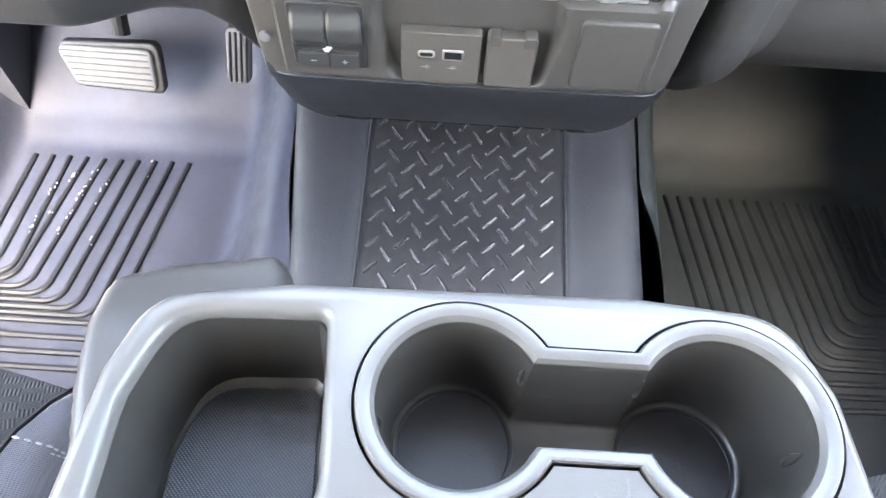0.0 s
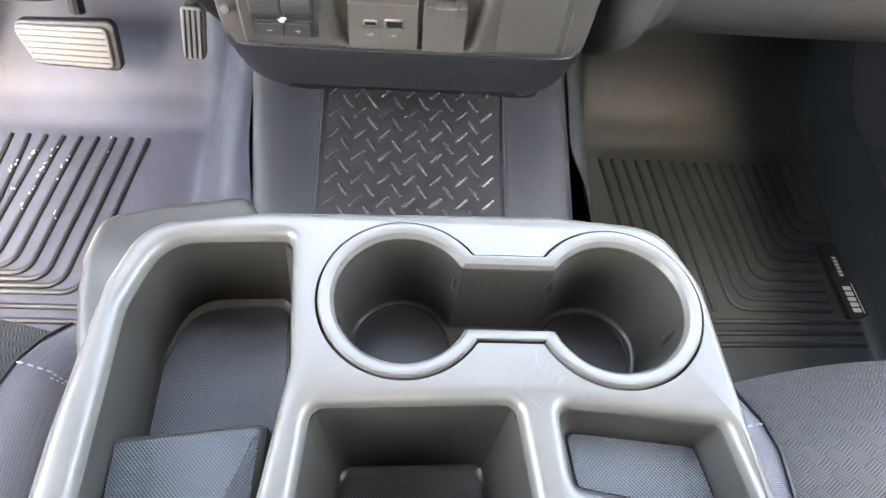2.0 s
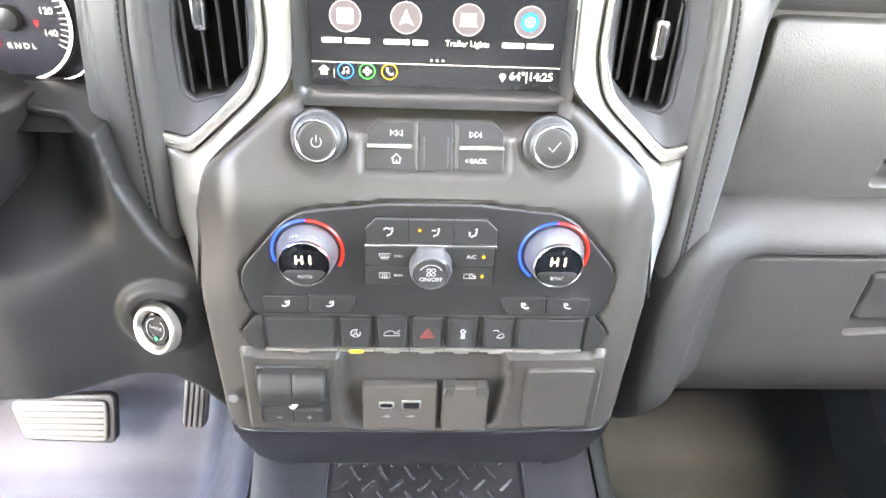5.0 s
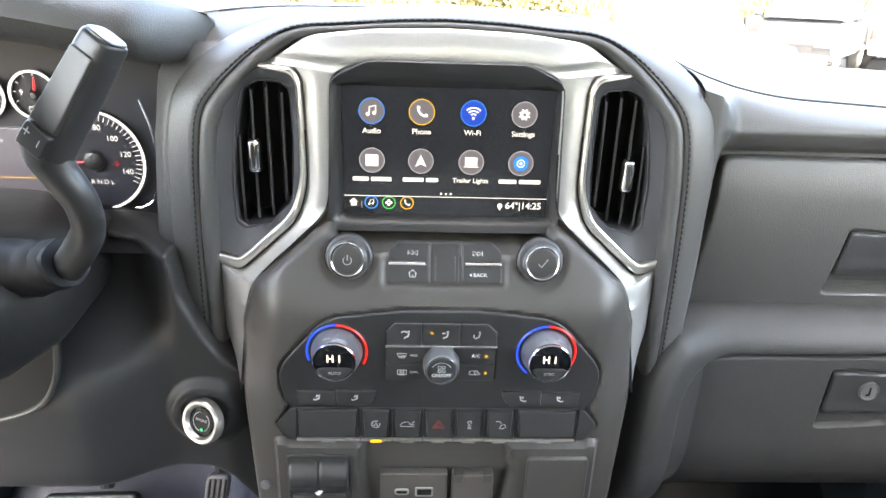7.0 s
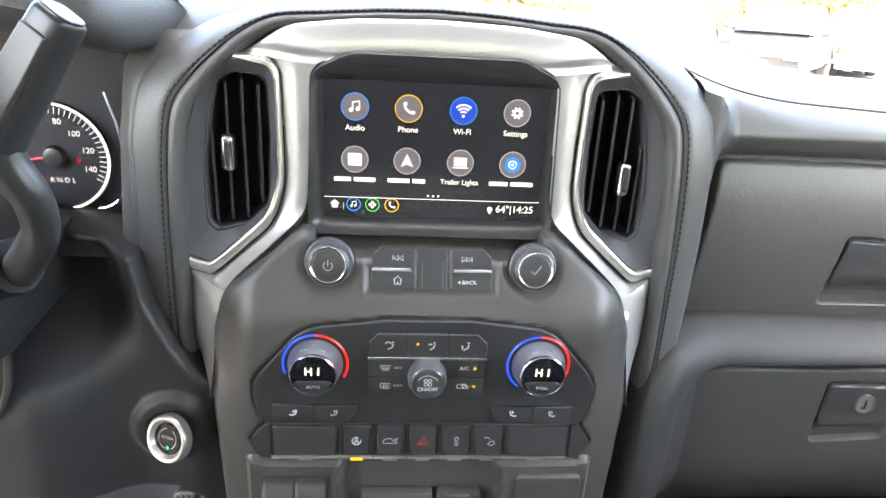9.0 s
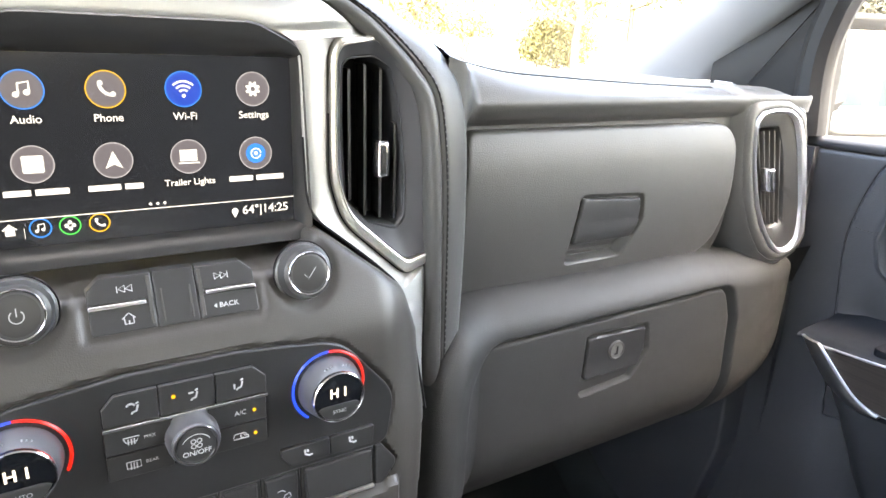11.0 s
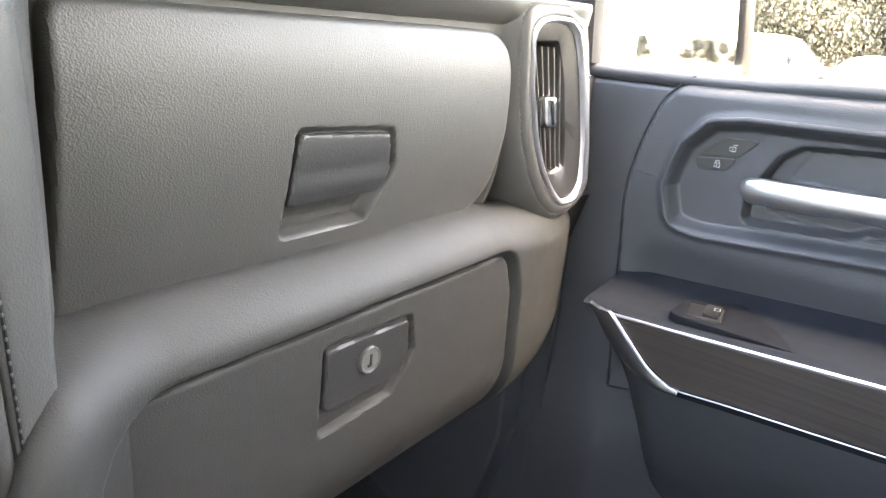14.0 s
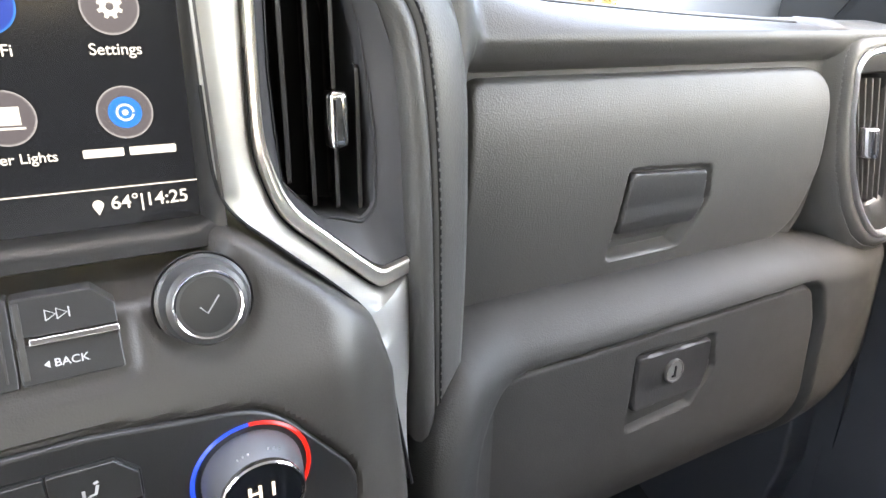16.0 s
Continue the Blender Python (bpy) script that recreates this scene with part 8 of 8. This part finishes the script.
# ---- closing the cab: roof, rear wall, pillars ----
# out of view; its front edge is pushed forward to cut light from above
bm = bmesh.new()
rows = []
for y in np.linspace(-1.15, 0.91, 18):
    rows.append([Vector((x, y, 1.36 - 0.05 * abs(x / 0.75) ** 3 - 0.16 * float(sst(np.array(y), 0.5, 1.05)))) for x in np.linspace(-0.74, 0.74, 20)])
slab_into(bm, rows, (0, 0, 0.03))
tagged(part("ceiling", bm, HEADLINER), "unseen pale grey cloth headliner, carried forward to shade the dash", "ceiling", kind="structure")
bm = bmesh.new()
box_into(bm, -0.85, 0.85, -1.22, -1.16, -0.05, 0.80)
box_into(bm, -0.85, -0.60, -1.22, -1.16, 0.80, 1.36)
box_into(bm, 0.60, 0.85, -1.22, -1.16, 0.80, 1.36)
tagged(part("wall_rear", bm, PLASTIC), "dark rear wall of the cab with a window opening", "wall", kind="structure")
# outer shell of the roof
bm = bmesh.new()
rows = []
for y in np.linspace(-1.22, 0.94, 16):
    rows.append([Vector((x, y, 1.42 - 0.06 * abs(x / 0.78) ** 3 - 0.17 * float(sst(np.array(y), 0.5, 1.05)))) for x in np.linspace(-0.80, 0.80, 14)])
grid_into(bm, rows)
PAINT = material("white car paint", (0.75, 0.76, 0.77), 0.25, coat=0.5, wear=0.03)
tagged(part("roof", bm, PAINT), "unseen painted steel cab roof, carried forward to shade the dash", "roof", kind="structure")
# windshield
bm = bmesh.new()
rows = []
for t in np.linspace(0, 1, 10):
    rows.append([Vector((x * (0.84 - 0.10 * t), 1.74 - 0.82 * t - 0.09 * x * x, 0.80 + 0.46 * t)) for x in np.linspace(-1, 1, 16)])
grid_into(bm, rows)
ws = part("window_1", bm, PANE)
ws.visible_shadow = False
tagged(ws, "clear curved windshield glass", "windshield", kind="structure")
# hood beyond the glass
bm = bmesh.new()
rows = [[Vector((x, y, 0.70 - 0.10 * (y - 1.7) - 0.10 * abs(x / 0.9) ** 3)) for x in np.linspace(-0.9, 0.9, 14)] for y in np.linspace(1.68, 3.0, 10)]
grid_into(bm, rows)
tagged(part("hood", bm, PAINT), "painted engine hood beyond the windshield", "hood", kind="structure")
# the ground
ASPHALT = material("asphalt", (0.07, 0.069, 0.067), 0.85, grain=0.8, grain_size=0.02)
bm = bmesh.new()
grid_into(bm, [[Vector((x, y, -0.78)) for x in (-600, 600)] for y in (-600, 600)])
tagged(part("ground", bm, ASPHALT), "grey asphalt car park", "ground", kind="structure")

# ---- parked vehicles ----
G = -0.78
DARKGLASS = material("dark car glass", (0.02, 0.024, 0.028), 0.06, wear=0.02, stain=0.05)
TYRE = material("tyre rubber", (0.02, 0.02, 0.02), 0.8)
LIGHTGLASS = material("lamp lens", (0.6, 0.6, 0.62), 0.1, wear=0.05)
TAIL = material("red lamp lens", (0.4, 0.02, 0.02), 0.15)
BLUEPAINT = material("blue car paint", (0.03, 0.09, 0.25), 0.25, coat=0.5, wear=0.03)
SILVERPAINT = material("silver car paint", (0.45, 0.46, 0.48), 0.3, metal=0.4, wear=0.03)
BLACKPAINT = material("black car paint", (0.012, 0.012, 0.014), 0.2, coat=0.5, wear=0.03)


def slab(profile, half, inset_top=0.0, n=1):
    """A body from a side profile of (y, z), narrowed towards its top."""
    bm = bmesh.new()
    zs = [p[1] for p in profile]
    z0, z1 = min(zs), max(zs)
    loops = []
    for s, k in ((-1.0, 0.985), (-0.96, 1.0), (0.96, 1.0), (1.0, 0.985)):
        cy = sum(p[0] for p in profile) / len(profile)
        loops.append([Vector((s * (half - inset_top * (z - z0) / max(z1 - z0, 0.01)), cy + (y - cy) * k, z0 + (z - z0) * (k if z > z0 else 1))) for y, z in profile])
    rows = loops_into(bm, loops, True)
    bm.faces.new(rows[0])
    return bm


def vehicle(kind, paint, label, category):
    """A parked vehicle at the origin that faces +y, on the ground plane z = 0."""
    t = thing("pickup_truck" if kind == "pickup" else "parked_car", (0, 0, 0), label, category, "parked vehicles")
    if kind == "pickup":
        low = rounded([(-2.9, 0.55), (-2.9, 1.22), (-0.95, 1.24), (1.15, 1.24), (2.72, 1.16), (2.88, 0.95), (2.88, 0.50)], 0.10, 4)
        cab = rounded([(-0.95, 1.18), (-0.90, 1.78), (-0.70, 1.90), (0.35, 1.92), (0.62, 1.86), (1.30, 1.22)], 0.12, 4)
        wy, wr, win = (-1.85, 1.85), 0.40, [[(-0.80, 1.30), (-0.78, 1.70), (-0.62, 1.80), (-0.10, 1.82), (-0.10, 1.30)], [(0.02, 1.30), (0.02, 1.82), (0.42, 1.80), (0.98, 1.30)]]
    else:
        low = rounded([(-2.25, 0.40), (-2.28, 0.95), (-1.9, 1.02), (1.0, 1.0), (2.0, 0.85), (2.25, 0.65), (2.25, 0.35)], 0.12, 4)
        cab = rounded([(-2.05, 0.98), (-1.55, 1.45), (-1.0, 1.60), (0.1, 1.60), (0.4, 1.54), (1.15, 0.98)], 0.12, 4)
        wy, wr, win = (-1.35, 1.40), 0.34, [[(-1.45, 1.08), (-1.25, 1.40), (-0.9, 1.52), (-0.42, 1.53), (-0.42, 1.08)], [(-0.32, 1.08), (-0.32, 1.53), (0.15, 1.51), (0.78, 1.08)]]
    body = part("body", slab(low, 0.98, 0.06), paint, t)
    part("cab", slab(cab, 0.90, 0.16), paint, t)
    zc0, zc1 = min(p[1] for p in cab), max(p[1] for p in cab)
    xo = lambda z: 0.905 - 0.16 * (z - zc0) / (zc1 - zc0)
    for s in (-1, 1):
        for w in win:
            bm = bmesh.new()
            plate_into(bm, rounded(w, 0.05, 3), lambda u, v, h, s=s: Vector((s * (xo(v) + h), u, v)), [(0, -0.02), (0, 0.004), (0.01, 0.006)])
            part("side_window", bm, DARKGLASS, t, "dark side window")
        bm = bmesh.new()
        my = 0.85 if kind == "pickup" else 0.75
        box_into(bm, *sorted((s * 0.95, s * 1.16)), my, my + 0.12, (1.24 if kind == "pickup" else 1.05), (1.46 if kind == "pickup" else 1.20), 0.03)
        part("mirror", bm, BLACKPAINT, t)
        for y in wy:
            w = part("wheel", lathe_into(bmesh.new(), [(wr * 0.8, -0.16), (wr, -0.12), (wr, 0.08), (wr * 0.92, 0.11), (wr * 0.68, 0.10)], lambda u, v, h, s=s, y=y: Vector((s * (0.86 + h), y + u, wr + v)), 32), TYRE, t)
            bm = bmesh.new()
            for q in range(6):
                an = q * math.pi / 3
                d = Vector((0, math.cos(an), math.sin(an)))
                tube_into(bm, [Vector((s * 0.95, y, wr)) + d * 0.03, Vector((s * 0.955, y, wr)) + d * wr * 0.66], [0.05, 0.035], 6)
            part("rim", bm, SILVERPAINT, w)
    f, r = max(p[0] for p in low), min(p[0] for p in low)
    wf = (0.62, 1.86, 1.30, 1.22) if kind == "pickup" else (0.40, 1.54, 1.15, 0.98)
    bm = bmesh.new()
    grid_into(bm, [[Vector((x * (0.70 + 0.12 * q), wf[0] + (wf[2] - wf[0]) * (0.08 + 0.84 * q) + 0.02, wf[1] + (wf[3] - wf[1]) * (0.08 + 0.84 * q) + 0.02)) for x in np.linspace(-1, 1, 8)] for q in (0, 0.5, 1)])
    part("windshield", bm, DARKGLASS, t, "dark windshield")
    bm = bmesh.new()
    box_into(bm, -0.60, 0.60, f - 0.03, f + 0.03, 0.62, 1.02, 0.03)
    part("grille", bm, BLACKPAINT, t)
    for s in (-1, 1):
        bm = bmesh.new()
        box_into(bm, *sorted((s * 0.62, s * 0.94)), f - 0.10, f + 0.02, 0.78, 1.0, 0.03)
        part("headlight", bm, LIGHTGLASS, t, "clear headlight")
        bm = bmesh.new()
        box_into(bm, *sorted((s * 0.80, s * 0.96)), r - 0.02, r + 0.08, 0.80, 1.12, 0.02)
        part("taillight", bm, TAIL, t, "red taillight")
    for y0, y1 in ((f - 0.06, f + 0.10), (r - 0.12, r + 0.06)):
        bm = bmesh.new()
        box_into(bm, -0.94, 0.94, y0, y1, 0.42, 0.62, 0.05)
        part("bumper", bm, SILVERPAINT if kind == "pickup" else paint, t)
    return t


white_truck = vehicle("pickup", PAINT, "white pickup truck parked on the asphalt", "truck")
white_truck.matrix_basis = pose(3.7, 11.2, G, 0, 0, 176)
copy_thing(white_truck, pose(19.5, 5.3, G, 0, 0, 178))
copy_thing(white_truck, pose(17.5, -4.5, G))
white_car = vehicle("car", PAINT, "white car parked on the asphalt", "car")
white_car.matrix_basis = pose(16.0, 2.3, G)
copy_thing(white_truck, pose(13.6, 20.0, G, 0, 0, -25))
copy_thing(white_truck, pose(30.0, -34.0, G, 0, 0, 90))
black_truck = vehicle("pickup", BLACKPAINT, "black pickup truck parked on the asphalt", "truck")
black_truck.matrix_basis = pose(9.6, 17.2, G, 0, 0, 140)
blue_car = vehicle("car", BLUEPAINT, "blue car parked on the asphalt", "car")
blue_car.matrix_basis = pose(14.0, 23.0, G, 0, 0, 30)
silver_car = vehicle("car", SILVERPAINT, "silver car parked on the asphalt", "car")
silver_car.matrix_basis = pose(-3.2, 11.5, G, 0, 0, 185)
for x, y, a in ((24.0, -33.5, 80), (19.0, -36.0, 85), (36.0, -34.5, 100), (-7.5, 12.5, 180), (15.5, 31.0, 20)):
    copy_thing(silver_car, pose(x, y, G, 0, 0, a))

# a low pale building behind the truck, seen in the mirror
bld = thing("building", (9.0, -66.0, G), "low pale dealership building with a flat roof and a wide opening", "building")
SHOPGLASS = material("grey reflecting shop glass", (0.14, 0.145, 0.12), 0.2)
STUCCO = material("pale stucco", (0.62, 0.60, 0.55), 0.9, grain=0.5, grain_size=0.03)
bm = bmesh.new()
box_into(bm, 3.0, 15.6, -74.0, -64.0, G, G + 4.6)
part("wall", bm, STUCCO, bld)
bm = bmesh.new()
box_into(bm, 2.4, 16.2, -74.4, -62.6, G + 4.6, G + 5.3, 0.05)
part("roof", bm, PAINT, bld)
for x in (3.8, 7.9, 12.0):
    bm = bmesh.new()
    box_into(bm, x, x + 2.9, -64.05, -63.93, G + 0.3, G + 3.2)
    part("window", bm, SHOPGLASS, bld, "grey shop window")

# ---- trees ----
BARK = material("grey bark", (0.14, 0.11, 0.085), 0.9, grain=0.9, grain_size=0.03)


def leaf_material(name, a, b):
    m = bpy.data.materials.new(name)
    m.use_nodes = True
    nt = m.node_tree
    p = nt.nodes["Principled BSDF"]
    geo, ramp = nt.nodes.new("ShaderNodeNewGeometry"), nt.nodes.new("ShaderNodeValToRGB")
    ramp.color_ramp.elements[0].color, ramp.color_ramp.elements[1].color = (*a, 1), (*b, 1)
    nt.links.new(geo.outputs["Random Per Island"], ramp.inputs[0])
    nt.links.new(ramp.outputs[0], p.inputs["Base Color"])
    p.inputs["Roughness"].default_value = 0.7
    return m


GREENLEAF = leaf_material("green leaves", (0.085, 0.10, 0.045), (0.17, 0.18, 0.08))
GOLDLEAF = leaf_material("yellowing leaves", (0.11, 0.105, 0.04), (0.24, 0.205, 0.075))


OLIVELEAF = leaf_material("dull olive leaves", (0.034, 0.034, 0.021), (0.064, 0.058, 0.038))


def tree(height, spread, leaf, label, seed, count=5600, size=(0.07, 0.16)):
    rnd = random.Random(seed)
    t = thing("tree", (0, 0, 0), label, "tree", "trees round the car park")
    bm = bmesh.new()
    tube_into(bm, smooth_path([(0, 0, 0), (0.1, 0, height * 0.25), (-0.05, 0.1, height * 0.55), (0.05, 0, height * 0.9)], 4), [0.24 * (1 - 0.07 * k) for k in range(13)], 8)
    tips = [Vector((0.05, 0, height * 0.9))]
    for k in range(11):
        z = height * (0.28 + 0.055 * k)
        an, L = rnd.uniform(0, 6.28), spread * (1.0 - 0.05 * k) * rnd.uniform(0.7, 1.1)
        e = Vector((L * math.cos(an), L * math.sin(an), z + L * rnd.uniform(0.2, 0.6)))
        tube_into(bm, smooth_path([(0, 0, z), (e.x * 0.5, e.y * 0.5, z + (e.z - z) * 0.35), tuple(e)], 3), [0.09, 0.08, 0.07, 0.06, 0.05, 0.035, 0.02], 6)
        tips += [e, e * 0.7 + Vector((0, 0, z * 0.3))]
    part("trunk", bm, BARK, t)
    verts, faces = [], []
    for k in range(count):
        c = rnd.choice(tips)
        q = Vector((rnd.gauss(0, 1), rnd.gauss(0, 1), rnd.gauss(0, 0.75))) * spread * 0.24 + c
        s = rnd.uniform(*size)
        e = Euler((rnd.uniform(0, 6), rnd.uniform(0, 6), rnd.uniform(0, 6))).to_matrix()
        n = len(verts)
        verts += [tuple(q + e @ Vector(v)) for v in ((-s, 0, 0), (0, -s * 0.5, s * 0.15), (s, 0, 0), (0, s * 0.5, s * 0.15))]
        faces.append((n, n + 1, n + 2, n + 3))
    me = bpy.data.meshes.new("crown")
    me.from_pydata(verts, [], faces)
    me.materials.append(leaf)
    o = new("crown", me)
    o.parent = t
    return t


t1 = tree(9.0, 3.2, GREENLEAF, "broad green leafy tree at the edge of the car park", 3)
t2 = tree(8.0, 3.0, GOLDLEAF, "yellowing leafy tree at the edge of the car park", 5)
bush = tree(2.6, 1.9, GOLDLEAF, "low yellow-green shrub at the edge of the car park", 21, 15000, (0.04, 0.10))
t3 = tree(11.0, 2.6, GREENLEAF, "tall green leafy tree at the edge of the car park", 8)
for t, x, y in ((t1, -9.0, 27.0), (t2, -2.5, 24.0), (t3, 4.0, 28.0)):
    t.matrix_basis = pose(x, y, G)
rt = random.Random(11)
spots = [(x, 23 + rt.uniform(0, 8)) for x in (-22, -17, -13, -6, 0.5, 3.0, 7.5, 10.5, 14, 17.5, 21, 26)]
for k, (x, y) in enumerate(spots):
    copy_thing((t2, t1, t2, t3)[k % 4], pose(x, y, G, 0, 0, rt.uniform(0, 360)))
t4 = tree(9.5, 3.0, OLIVELEAF, "dense olive-brown tree at the far side of the car park", 17, 30000, (0.05, 0.12))
t4.matrix_basis = pose(33.0, 24.0, G)
spots = [(34 + rt.uniform(0, 9), y) for y in (20, 17, 14, 11.5, 9, 6.5, 4, 1.5, -1, -4, -8, -13)]
spots += [(x, -185 - rt.uniform(0, 40)) for x in (96, 88, 82, 74, 66, 60, 46, 38, 33)]
for x, y in spots:
    copy_thing(t4, pose(x, y, G, 0, 0, rt.uniform(0, 360)))
t5 = tree(4.6, 2.9, OLIVELEAF, "dense olive-brown undergrowth at the far side of the car park", 23, 30000, (0.045, 0.11))
t5.matrix_basis = pose(31.0, 21.0, G)
for y in (18, 15.5, 13, 10.5, 8, 5.5, 3, 0.5, -2, -5, -9):
    copy_thing(t5, pose(30.5 + rt.uniform(0, 4), y, G, 0, 0, rt.uniform(0, 360)))
bush.matrix_basis = pose(-1.0, 21.0, G)
for x, y in ((-14.0, 24.0), (-11.0, 22.5), (-8.0, 23.0), (-5.0, 22.0), (1.5, 22.0), (3.8, 21.5), (6.5, 23.5), (9.5, 24.5), (13.0, 26.0), (17.0, 27.0), (22.0, 26.0)):
    copy_thing(bush, pose(x, y, G, 0, 0, rt.uniform(0, 360)))
